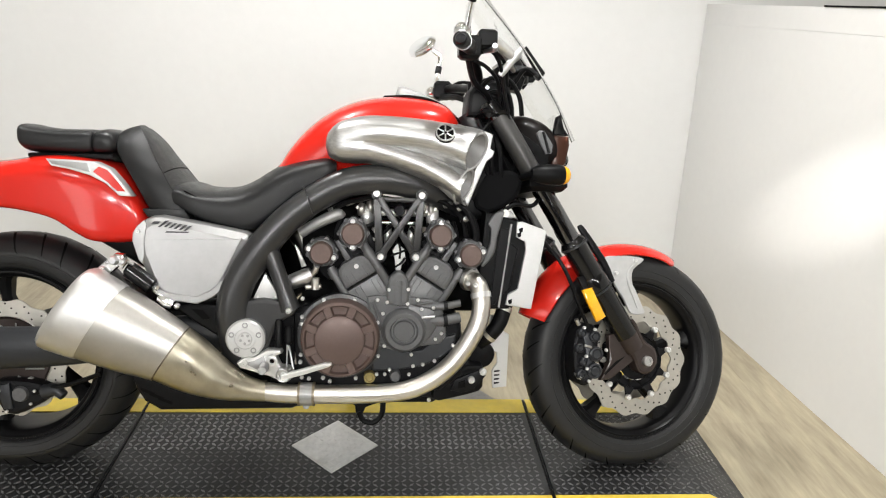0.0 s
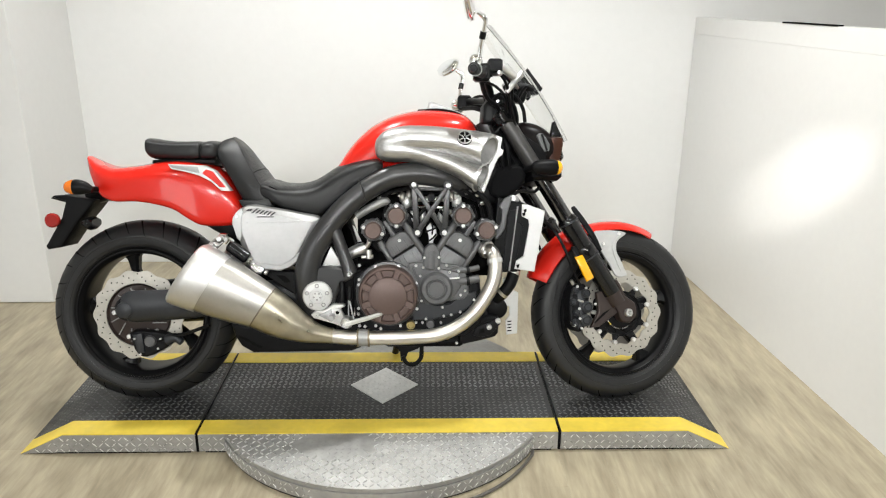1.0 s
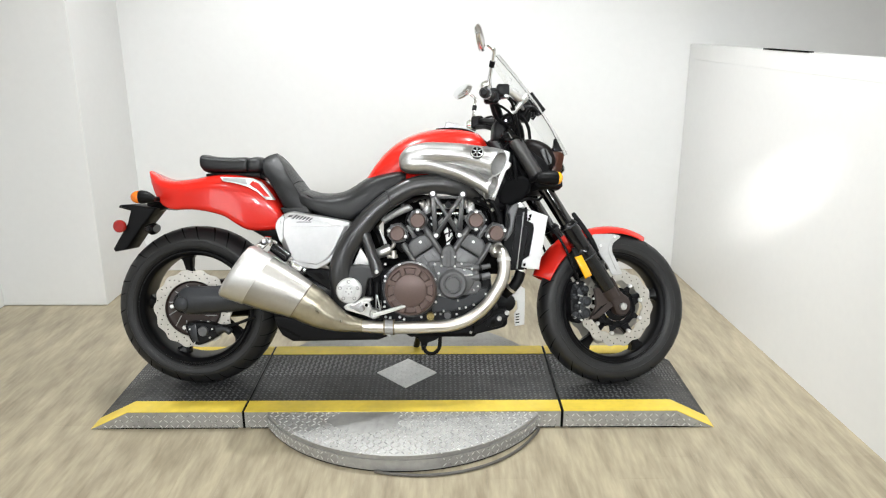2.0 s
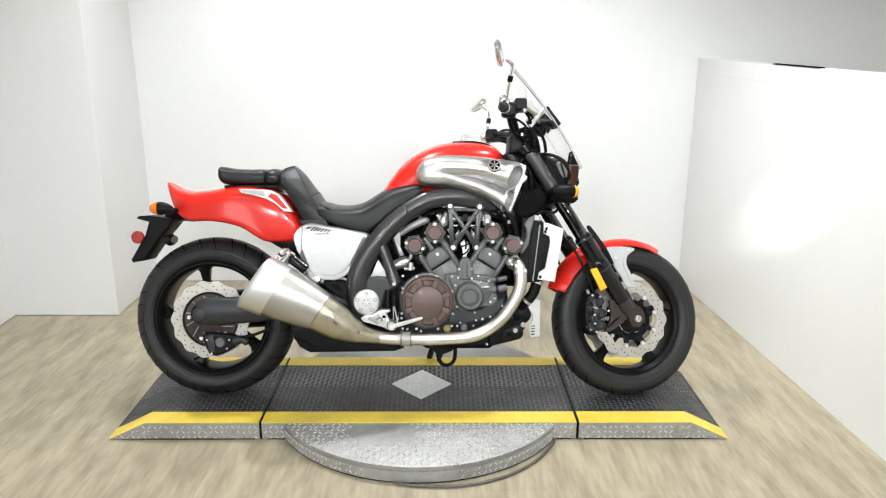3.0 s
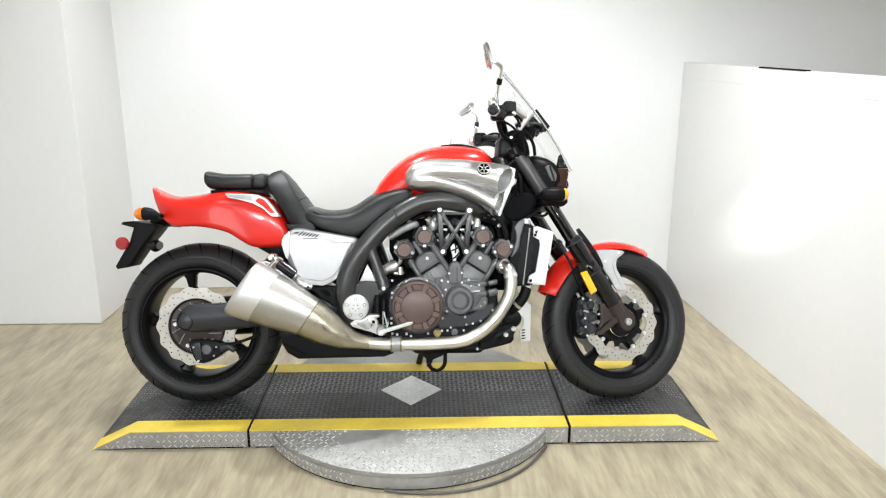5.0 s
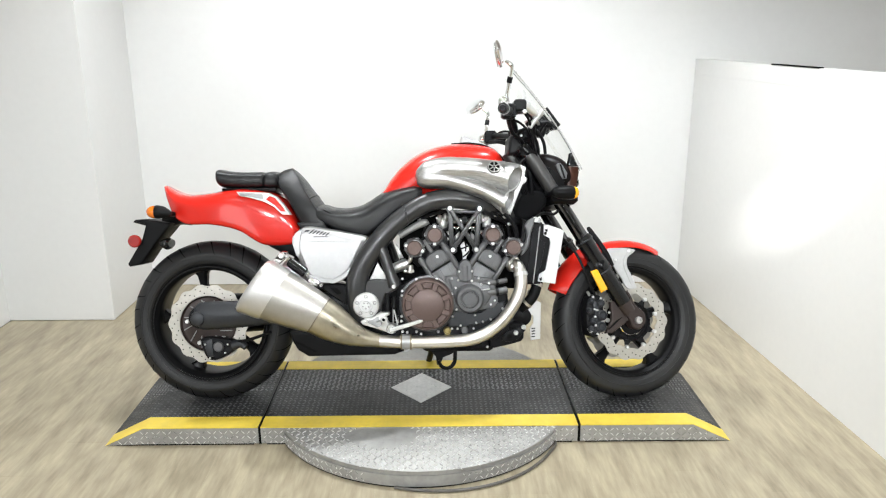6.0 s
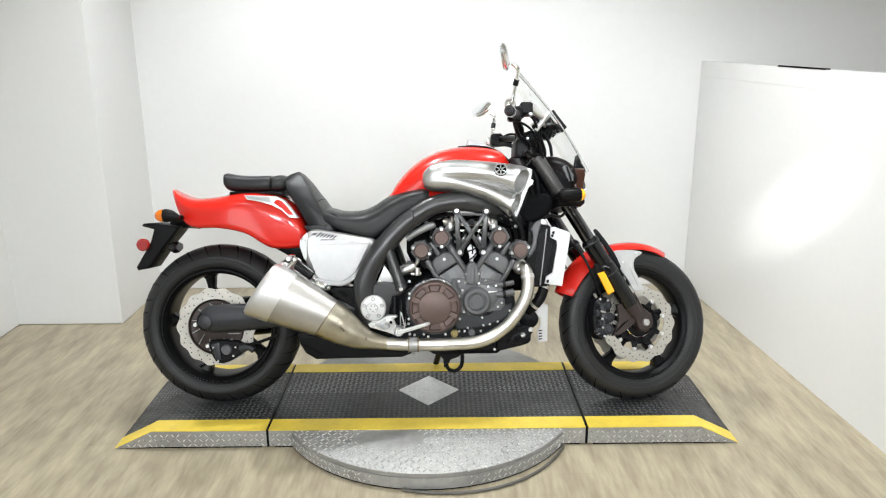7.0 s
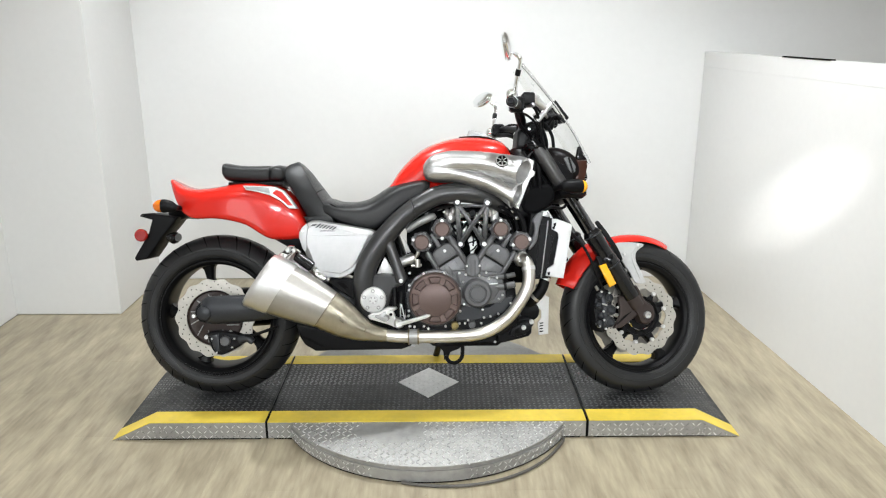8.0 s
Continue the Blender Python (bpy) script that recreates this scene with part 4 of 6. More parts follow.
part("dial_mount", Shape().plate([(0.440, 1.070), (0.452, 1.100), (0.498, 1.112), (0.512, 1.092), (0.500, 1.060)], 0.05, -0.055, 0.008), PLASTIC, gauge)

for pts in ([(0.413, -0.15, 1.172), (0.452, -0.13, 1.122), (0.470, -0.10, 1.105)], [(0.431, -0.12, 1.089), (0.455, -0.12, 1.118), (0.486, -0.12, 1.146)]):
    part("dial_strut", Shape().tube(pts, [0.006, 0.008, 0.006], 10, 3), ALU, gauge)

part("dial_arm", Shape().tube([(0.482, -0.15, 1.156), (0.454, -0.15, 1.121), (0.428, -0.15, 1.086)], [0.007, 0.010, 0.008], 12, 3), ALU, gauge, "bright dial bracket arm")
# -- handlebar and mirrors
bar = part("handlebar", Shape().tube([(0.304, -0.40, 1.131), (0.335, -0.26, 1.136), (0.375, -0.10, 1.095), (0.385, 0.0, 1.07), (0.37, 0.10, 1.075), (0.315, 0.26, 1.085), (0.275, 0.40, 1.055)], 0.0125, 14), PLASTIC, bike, "wide black handlebar")
for s, (gx, gz, hx, hz) in ((-1, (0.300, 1.131, 0.333, 1.134)), (1, (0.277, 1.056, 0.306, 1.080))):
    part("grip", Shape().tube([(gx, s * 0.415, gz), (gx + 0.001, s * 0.412, gz), (hx, s * 0.29, hz)], [0.013, 0.019, 0.018], 16, 1), RUBBER, bar)
    part("bar_end", Shape().tube([(gx, s * 0.414, gz), (gx - 0.002, s * 0.432, gz - 0.001)], [0.014, 0.011], 14, 1), CASE, bar)
    part("switch_housing", Shape().box(hx - 0.025, hx + 0.028, -0.285 if s < 0 else 0.235, -0.235 if s < 0 else 0.285, hz - 0.026, hz + 0.030, 0.008), PLASTIC, bar)
    part("lever", Shape().tube([(hx + 0.04, s * 0.22, hz + 0.004), (hx + 0.058, s * 0.29, hz - 0.004), (hx + 0.045, s * 0.40, hz - 0.012)], [0.009, 0.007, 0.006], 10), ALU, bar, "polished lever")
    if s < 0:
        part("master_cylinder", Shape().tube([(0.398, -0.205, 1.172), (0.420, -0.190, 1.156), (0.448, -0.165, 1.140), (0.456, -0.160, 1.136)], [0.011, 0.014, 0.013, 0.009], 14, 3), ZINC, bar, "bright brake master cylinder")
        part("grip_ring", Shape().tube([(gx + 0.006, -0.392, gz), (gx + 0.008, -0.384, gz + 0.0005)], 0.0205, 18, 1), ALU, bar)
    part("reservoir", Shape().box(hx + 0.022, hx + 0.068, -0.275 if s < 0 else 0.215, -0.215 if s < 0 else 0.275, hz + 0.002 - 0.02 * (s > 0), hz + 0.046 - 0.03 * (s > 0), 0.006), PLASTIC, bar)
    hz -= 0.036 if s > 0 else 0.0
    hx -= 0.008 if s > 0 else 0.0
    stem = [(hx - 0.012, s * 0.30, hz + 0.02), (hx - 0.006, s * 0.315, hz + 0.07), (hx + 0.004, s * 0.34, hz + 0.13), (hx + 0.004, s * 0.35, hz + 0.155), (hx - 0.018, s * 0.352, hz + 0.172)]
    part("mirror_clamp", Shape().ball(hx - 0.020, s * 0.300, hz + 0.034, 0.022, 0.020, 0.021, 20, 12), CHROME, bar)
    mirror = part("mirror", Shape().tube(stem, [0.009, 0.008, 0.007, 0.008, 0.006], 12), CHROME, bike, "chrome bar-mounted mirror")
    part("mirror_knob", Shape().tube([stem[0], (hx - 0.010, s * 0.305, hz + 0.045)], [0.012, 0.010], 12, 1), PLASTIC, mirror)
    part("stem_sleeve", Shape().tube([(hx - 0.002, s * 0.325, hz + 0.098), (hx + 0.002, s * 0.334, hz + 0.118)], [0.010, 0.010], 12, 1), PLASTIC, mirror)
    tilt = Matrix.Translation((hx - (0.050 if s > 0 else 0.045), s * 0.375, hz + (0.186 if s > 0 else 0.190))) @ Matrix.Rotation(radians(32 if s > 0 else -9), 4, "Y") @ Matrix.Rotation(radians(-16 if s > 0 else -22), 4, "X") @ Matrix.Rotation(radians(24 if s > 0 else -5), 4, "Z")
    part("mirror_head", Shape().ball(0, 0, 0, 0.017, 0.070, 0.041, 24, 12).moved(tilt), CHROME, mirror)
    part("mirror_glass", Shape().ball(-0.011, 0, 0, 0.008, 0.063, 0.035, 24, 8).moved(tilt), MIRROR, mirror)
part("brake_hose", Shape().tube([(0.36, -0.24, 1.16), (0.42, -0.17, 1.12), (0.45, -0.12, 1.02), (0.48, -0.09, 0.90), (0.50, -0.06, 0.78)], 0.0055, 8), PLASTIC)
part("throttle_cable", Shape().tube([(0.345, -0.25, 1.12), (0.40, -0.20, 1.14), (0.445, -0.13, 1.11), (0.45, -0.09, 1.04), (0.42, -0.07, 0.97)], 0.005, 8), PLASTIC)
part("throttle_cable", Shape().tube([(0.345, -0.245, 1.11), (0.385, -0.20, 1.10), (0.425, -0.13, 1.07), (0.43, -0.10, 1.00), (0.38, -0.09, 0.93)], 0.005, 8), PLASTIC)
part("clutch_hose", Shape().tube([(0.315, 0.24, 1.08), (0.36, 0.17, 1.10), (0.42, 0.09, 1.07), (0.44, 0.05, 0.98)], 0.005, 8), PLASTIC)
both("bar_riser", lambda: Shape().rod((0.385, -0.05, 1.0), (0.383, -0.05, 1.085), 0.019), CASE)
part("cable_loom", Shape().tube([(0.33, -0.25, 1.13), (0.36, -0.15, 1.07), (0.41, -0.09, 1.03), (0.43, -0.06, 0.93), (0.40, -0.05, 0.82)], 0.008, 8).tube([(0.30, 0.25, 1.06), (0.35, 0.13, 1.05), (0.41, 0.06, 1.00), (0.42, 0.04, 0.88)], 0.009, 8), PLASTIC)

# -- tank cover, scoops, seat, tail
part("tank_cover", Shape().hull([(-0.200, 0.808, 0.77, 0.060), (-0.150, 0.842, 0.77, 0.094), (-0.116, 0.892, 0.78, 0.112), (-0.073, 0.942, 0.785, 0.126), (-0.015, 0.987, 0.795, 0.142), (0.055, 1.018, 0.81, 0.154),
                                 (0.135, 1.033, 0.83, 0.160), (0.227, 1.032, 0.85, 0.155), (0.290, 1.018, 0.87, 0.140), (0.324, 0.988, 0.88, 0.115), (0.340, 0.950, 0.89, 0.09)], e=2.5, n=40), RED, bike, "glossy red tank cover")
part("tank_display", Shape().plate([(0.155, 1.018), (0.168, 1.060), (0.178, 1.064), (0.230, 1.045), (0.300, 1.016), (0.300, 0.99), (0.160, 0.99)], 0.045, -0.045, 0.008), GREYPLATE, bike, "grey display pod on the tank top")
both("tank_trim", lambda: Shape().tube([(0.130, -0.03, 1.033), (0.200, -0.06, 1.034), (0.270, -0.07, 1.020), (0.328, -0.06, 0.978), (0.342, -0.05, 0.945)], 0.0035, 8), PLASTIC)


def scoop_shape(side, inner=0.0):
    """A ram-air scoop: two swollen lobes, widening to a slanted mouth."""
    st = [(-0.012, 0.915, 0.888, 0.020), (-0.004, 0.932, 0.868, 0.045), (0.020, 0.955, 0.855, 0.062), (0.060, 0.968, 0.852, 0.070), (0.100, 0.974, 0.852, 0.074), (0.160, 0.973, 0.838, 0.078),
          (0.203, 0.970, 0.825, 0.080), (0.245, 0.965, 0.812, 0.081), (0.300, 0.957, 0.788, 0.082), (0.340, 0.951, 0.763, 0.083), (0.362, 0.945, 0.751, 0.084)]
    rings, line = [], curve_through(st, 4)
    for x, top, bot, half in line:
        u = min(1.0, max(0.0, (x - 0.02) / 0.34))
        ring = []
        for j in range(72):
            a = 2 * math.pi * j / 72
            c, s = math.cos(a), math.sin(a)
            y = math.copysign(abs(c) ** 0.72, c)
            z = math.copysign(abs(s) ** 0.80, s)
            if c > 0:                        # the outer side grows into two round lobes with a valley between them
                lobe = math.sqrt(max(0.0, 1 - ((z - 0.43) / 0.57) ** 2)) * 1.08 if z > -0.13 else math.sqrt(max(0.0, 1 - ((z + 0.56) / 0.44) ** 2))
                y += (max(0.42, lobe) * min(1.0, 1.6 * c ** 0.5) - y) * u ** 1.2
            lean = 0.030 * s * max(0.0, u - 0.35) - 0.040 * max(0.0, c) * max(0.0, u - 0.55) / 0.45 + (0.016 * math.exp(-((s + 0.12) / 0.2) ** 2) * max(0, c) * max(0.0, u - 0.7) / 0.3)
            zc, hh = (top + bot) / 2, (top - bot) / 2 - inner
            ring.append((x + lean + 0.012 * max(0.0, u - 0.5), side * (0.165 + (half - inner) * y), zc + hh * z))
        rings.append(ring)
    return rings


for side in (-1, 1):
    outer, innr = scoop_shape(side), scoop_shape(side, 0.006)
    s = Shape().loft(outer + [[(x + 0.002, y, z) for x, y, z in innr[-1]]] + list(reversed(innr[len(innr) // 3:-1])), cap=False)
    n = len(outer[0])
    s.f.append(tuple(reversed(range(n))))
    scoop = part("air_scoop", s, BRUSHED, bike, "brushed aluminium air intake scoop")
    back = innr[len(innr) // 3]
    part("scoop_throat", Shape().loft([[(x, y, z) for x, y, z in back], [(x - 0.006, y, z) for x, y, z in back]]), DARK, scoop)
    lip = [(0.394, 0.946), (0.418, 0.936), (0.412, 0.900), (0.423, 0.893), (0.419, 0.879), (0.403, 0.866), (0.384, 0.819), (0.354, 0.740), (0.334, 0.744), (0.362, 0.819), (0.390, 0.890)]
    part("scoop_lip", Shape().plate(lip, side * 0.112, side * 0.128, 0.003), SILVER, scoop, "pale cast inner lip of the intake")
    # two round ducts, one above the other, open behind the lip
    for cx, cz, ax, by, bz in ((0.366, 0.890, 0.030, 0.0155, 0.0455), (0.339, 0.801, 0.024, 0.0150, 0.0430)):
        loop = [(cx - ax * math.cos(a), side * (0.187 + 0.050 * math.cos(a)), cz + bz * math.sin(a), by * math.sin(a)) for a in (2 * math.pi * j / 36 for j in range(36))]
        rings = []
        for back_, grow in ((0.0, 1.04), (0.0, 1.0), (0.015, 0.96), (0.035, 0.86), (0.06, 0.70)):
            rings.append([(cx + (x - cx) * grow + b - back_, side * 0.187 + (y - side * 0.187) * grow, cz + (z - cz) * grow + 0.60 * back_) for x, y, z, b in loop])
        duct = part("intake_duct", Shape().loft(rings, cap=False), GREYCAST, scoop)
        part("duct_rim", Shape().tube([(x + b, y, z) for x, y, z, b in loop + loop[:1]], 0.0034, 8, 1), SILVER, duct)
    if side < 0:
        em = Shape().lathe([(0.0205, -0.006), (0.0235, -0.006), (0.024, 0.0), (0.0205, 0.0)], 0, 0, 32, closed=True)
        for j in range(6):
            a = radians(90 + 60 * j)
            em.rod((0.004 * math.cos(a), -0.003, 0.004 * math.sin(a)), (0.021 * math.cos(a), -0.003, 0.021 * math.sin(a)), 0.0020, n=8)
        m = Matrix.Translation((0.283, -0.250, 0.932)) @ Matrix.Rotation(radians(-24), 4, "X")
        badge = part("badge", Shape().lathe([(0.001, -0.002), (0.024, -0.002), (0.025, 0.004), (0.001, 0.004)], 0, 0, 32).moved(m), GLOSSY, scoop, "round chrome and black badge")
        ring = part("badge_ring", em.moved(m), ALU, scoop)

seat = part("rider_seat", Shape().hull([(-0.470, 0.770, 0.735, 0.110), (-0.43, 0.786, 0.730, 0.140), (-0.386, 0.791, 0.728, 0.158), (-0.345, 0.780, 0.704, 0.165), (-0.288, 0.778, 0.684, 0.166), (-0.243, 0.786, 0.672, 0.166), (-0.205, 0.804, 0.668, 0.166), (-0.172, 0.826, 0.680, 0.165),
                                        (-0.138, 0.846, 0.708, 0.163), (-0.095, 0.862, 0.750, 0.162), (-0.045, 0.872, 0.782, 0.168), (-0.012, 0.874, 0.805, 0.172), (0.012, 0.862, 0.825, 0.165)], e=2.5, n=48, low=7), VINYL, bike, "black vinyl rider seat")
both("seat_seam", lambda: Shape().tube([(-0.37, -0.152, 0.772), (-0.30, -0.158, 0.740), (-0.22, -0.158, 0.722), (-0.16, -0.158, 0.738), (-0.08, -0.160, 0.795)], 0.0018, 6), DARK, seat)


# stations of the lumbar pad from its foot to its peak: back, side crease, front middle, half width
HUMP = [(-0.465, 0.722, -0.366, 0.728, -0.350, 0.735, 0.151), (-0.475, 0.738, -0.374, 0.742, -0.358, 0.752, 0.151), (-0.497, 0.780, -0.404, 0.780, -0.396, 0.796, 0.148), (-0.530, 0.831, -0.427, 0.815, -0.419, 0.828, 0.132),
        (-0.556, 0.868, -0.453, 0.853, -0.444, 0.862, 0.110), (-0.564, 0.896, -0.477, 0.893, -0.470, 0.898, 0.086), (-0.560, 0.916, -0.499, 0.921, -0.497, 0.924, 0.060), (-0.550, 0.926, -0.512, 0.933, -0.511, 0.935, 0.044)]
HUMP_LINE = curve_through(HUMP, 3)


def hump_front(st, u):
    """A point of the pad's front, u from -1 to 1 across it."""
    k = abs(u) ** 2.4
    return st[4] + (st[2] - st[4]) * k, st[6] * u, st[5] + (st[3] - st[5]) * k


hump_rings = []
for st in HUMP_LINE:
    xb, zb, xc, zc, xm, zm, half = st
    ring = [hump_front(st, u) for u in (-1, -0.96, -0.8, -0.55, -0.28, 0, 0.28, 0.55, 0.8, 0.96, 1)]
    flank = []
    for u, w in ((0.06, 1.012), (0.35, 1.03), (0.7, 1.0), (0.92, 0.93), (1.0, 0.80)):
        flank.append((xc + (xb - xc) * u, half * w, zc + (zb - zc) * u))
    ring += flank + [(xb - 0.004, 0.0, zb)] + [(x, -y, z) for x, y, z in reversed(flank)]
    hump_rings.append(ring)
top = hump_rings[-1]
mid = [sum(p[k] for p in top) / len(top) for k in range(3)]
hump_rings.append([(mid[0] + (x - mid[0]) * 0.7, mid[1] + (y - mid[1]) * 0.7, z + 0.005) for x, y, z in top])
hump = part("lumbar_pad", Shape().loft(hump_rings), VINYL, bike, "black vinyl lumbar hump of the seat", 30)
for k in (9,):
    part("quilt_seam", Shape().tube([hump_front(HUMP_LINE[k], u) for u in np.linspace(-0.98, 0.98, 13)], 0.0015, 8, 2), DARK, hump)
for side in (-1, 1):
    part("edge_piping", Shape().tube([hump_front(st, side) for st in HUMP_LINE[3:]], 0.0016, 8, 1), VINYL, hump)
part("seat_strap", Shape().plate([(-0.475, 0.724), (-0.372, 0.728), (-0.357, 0.703), (-0.462, 0.704)], -0.10, -0.155, 0.004), VINYL, hump)
pillion = part("pillion_pad", Shape().hull([(-0.806, 0.918, 0.894, 0.078), (-0.799, 0.934, 0.876, 0.098), (-0.782, 0.931, 0.862, 0.104), (-0.735, 0.925, 0.857, 0.106), (-0.68, 0.923, 0.855, 0.108), (-0.635, 0.924, 0.855, 0.108), (-0.618, 0.921, 0.858, 0.106), (-0.612, 0.912, 0.864, 0.10)], e=3.6, n=36), VINYL, bike, "black vinyl pillion pad")
part("pillion_bolster", Shape().hull([(-0.615, 0.912, 0.862, 0.098), (-0.607, 0.922, 0.856, 0.106), (-0.585, 0.926, 0.854, 0.107), (-0.566, 0.920, 0.858, 0.104), (-0.556, 0.905, 0.868, 0.095)], e=3.4, n=36), VINYL, pillion)
part("pad_base", Shape().hull([(-0.780, 0.860, 0.846, 0.085), (-0.70, 0.862, 0.848, 0.095), (-0.565, 0.866, 0.840, 0.095)], e=4, n=28), PLASTIC, pillion)

TAIL = [(-1.025, 0.872, 0.855, 0.030), (-1.000, 0.858, 0.805, 0.070), (-0.965, 0.842, 0.745, 0.100), (-0.915, 0.834, 0.717, 0.122), (-0.830, 0.842, 0.716, 0.140), (-0.760, 0.856, 0.706, 0.147), (-0.700, 0.862, 0.688, 0.150),
        (-0.650, 0.860, 0.656, 0.152), (-0.610, 0.852, 0.636, 0.153), (-0.560, 0.832, 0.632, 0.152), (-0.520, 0.800, 0.634, 0.148), (-0.490, 0.750, 0.640, 0.142), (-0.470, 0.705, 0.668, 0.130)]
tail = part("tail_cover", Shape().hull(TAIL, e=3.0, n=48, low=9), RED, bike, "glossy red rear mudguard and tail cover")
trim = [(-0.706, 0.845), (-0.640, 0.843), (-0.586, 0.840), (-0.552, 0.824), (-0.526, 0.794), (-0.498, 0.755), (-0.530, 0.756), (-0.562, 0.786), (-0.600, 0.806), (-0.650, 0.820), (-0.694, 0.828)]
both("tail_trim", lambda: Shape().plate(trim, -0.120, -0.1555, 0.002), SILVER, tail, "silver tail trim")
both("trim_inlay", lambda: Shape().plate([(-0.698, 0.841), (-0.640, 0.839), (-0.606, 0.836), (-0.600, 0.814), (-0.650, 0.825), (-0.690, 0.832)], -0.150, -0.1567, 0.001), GREYCAST, tail)
both("trim_window", lambda: Shape().plate([(-0.592, 0.815), (-0.578, 0.828), (-0.556, 0.820), (-0.534, 0.793), (-0.514, 0.767), (-0.534, 0.768), (-0.560, 0.792)], -0.150, -0.1572, 0.001), RED, tail)
part("under_tail", Shape().hull([(-0.93, 0.745, 0.735, 0.06), (-0.86, 0.735, 0.722, 0.07), (-0.75, 0.725, 0.708, 0.08), (-0.64, 0.690, 0.650, 0.10), (-0.55, 0.67, 0.600, 0.12), (-0.47, 0.72, 0.55, 0.13), (-0.38, 0.735, 0.52, 0.13), (-0.26, 0.72, 0.46, 0.13)], e=4), PLASTIC)

COVER = [(-0.486, 0.650), (-0.484, 0.668), (-0.474, 0.684), (-0.456, 0.701), (-0.440, 0.709), (-0.418, 0.711), (-0.320, 0.695), (-0.212, 0.675), (-0.199, 0.667), (-0.200, 0.650), (-0.224, 0.600), (-0.252, 0.545), (-0.266, 0.526), (-0.290, 0.506), (-0.329, 0.489), (-0.400, 0.497), (-0.422, 0.503), (-0.436, 0.520), (-0.450, 0.545), (-0.470, 0.600)]
both("side_cover", lambda: Shape().plate(COVER, -0.150, -0.194, 0.014, 0, 0.003), COVER_SILVER, bike, "silver side cover")
both("cover_rim", lambda: Shape().plate([(-0.452, 0.556), (-0.434, 0.517), (-0.420, 0.504), (-0.400, 0.498), (-0.329, 0.490), (-0.291, 0.507), (-0.267, 0.527), (-0.252, 0.547), (-0.262, 0.554), (-0.298, 0.525), (-0.330, 0.509), (-0.402, 0.518), (-0.424, 0.526)], -0.170, -0.2005, 0.003), COVER_SILVER, bike)
both("cover_tab", lambda: Shape().plate([(-0.486, 0.648), (-0.484, 0.668), (-0.474, 0.684), (-0.456, 0.700), (-0.450, 0.690), (-0.456, 0.650), (-0.456, 0.610), (-0.462, 0.590), (-0.471, 0.600)], -0.170, -0.1995, 0.002), COVER_SILVER, bike)
for x, z, w, h in ((-0.428, 0.694, 0.016, 0.006), (-0.411, 0.691, 0.007, 0.016), (-0.399, 0.689, 0.007, 0.012), (-0.387, 0.687, 0.007, 0.012), (-0.375, 0.685, 0.007, 0.012), (-0.363, 0.683, 0.007, 0.012), (-0.351, 0.681, 0.007, 0.012), (-0.376, 0.671, 0.056, 0.003)):
    ob = part("lettering_bar", Shape().plate([(x - w / 2 - h * 0.6, z - h / 2), (x + w / 2 - h * 0.6, z - h / 2), (x + w / 2 + h * 0.6, z + h / 2), (x - w / 2 + h * 0.6, z + h / 2)], -0.188, -0.1995, 0.0005), PRINT, bike)
bolts(bike, [(-0.470, 0.672)], -0.201, 1.0)

# -- rear end: bracket, lamps
holder = part("tail_bracket", Shape().plate([(-1.140, 0.726), (-1.130, 0.736), (-1.085, 0.738), (-1.020, 0.728), (-0.985, 0.722), (-1.010, 0.690), (-1.045, 0.650), (-1.095, 0.580), (-1.112, 0.556), (-1.158, 0.548), (-1.165, 0.560), (-1.105, 0.660), (-1.090, 0.712)], 0.055, -0.075, 0.008), PLASTIC, bike, "black tail bracket")
part("bracket_arm", Shape().tube([(-0.93, 0, 0.745), (-0.98, 0, 0.742), (-1.03, 0, 0.725)], [0.035, 0.03, 0.03], 12, flat=1.6), PLASTIC, holder)
part("round_reflector", Shape().lathe([(0.001, -0.105), (0.020, -0.105), (0.025, -0.100), (0.025, -0.090), (0.001, -0.090)], -1.125, 0.652, 24), RED_LENS, holder, "round red reflector")
part("tail_lamp", Shape().hull([(-1.030, 0.655, 0.630, 0.04), (-1.010, 0.662, 0.615, 0.05), (-0.995, 0.655, 0.625, 0.04)], e=2.6, yc=-0.05), GLOSSY, holder)
for side in (-1, 1):
    y = side * 0.155
    ind = part("rear_indicator", Shape().tube([(-0.955, y * 0.4, 0.757), (-0.975, y * 0.8, 0.760), (-0.985, y, 0.762)], 0.010, 10).tube([(-0.958, y, 0.758), (-0.985, y, 0.766), (-1.008, y, 0.768), (-1.018, y, 0.768)], [0.010, 0.022, 0.026, 0.025], 16, 2), PLASTIC, bike, "black rear indicator with amber lens")
    part("lens", Shape().ball(-1.022, y, 0.768, 0.031, 0.0245, 0.0245), ORANGE, ind, "orange lens")

# -- frame
FRAME_LINE = [(-0.225, -0.185, 0.330, 0.036), (-0.232, -0.195, 0.400, 0.044), (-0.240, -0.205, 0.478, 0.043), (-0.222, -0.208, 0.550, 0.039), (-0.172, -0.208, 0.630, 0.039), (-0.117, -0.206, 0.697, 0.036), (-0.052, -0.203, 0.752, 0.035),
              (0.023, -0.200, 0.796, 0.036), (0.085, -0.196, 0.812, 0.037), (0.161, -0.188, 0.812, 0.037), (0.247, -0.168, 0.790, 0.035), (0.311, -0.128, 0.760, 0.033), (0.360, -0.085, 0.742, 0.032), (0.42, -0.045, 0.738, 0.032)]
main_frame = both("frame_beam", lambda: Shape().tube([q[:3] for q in FRAME_LINE], [q[3] for q in FRAME_LINE], 20, 5, 0.8), FRAME_BLACK, None, "thick satin black frame beam")
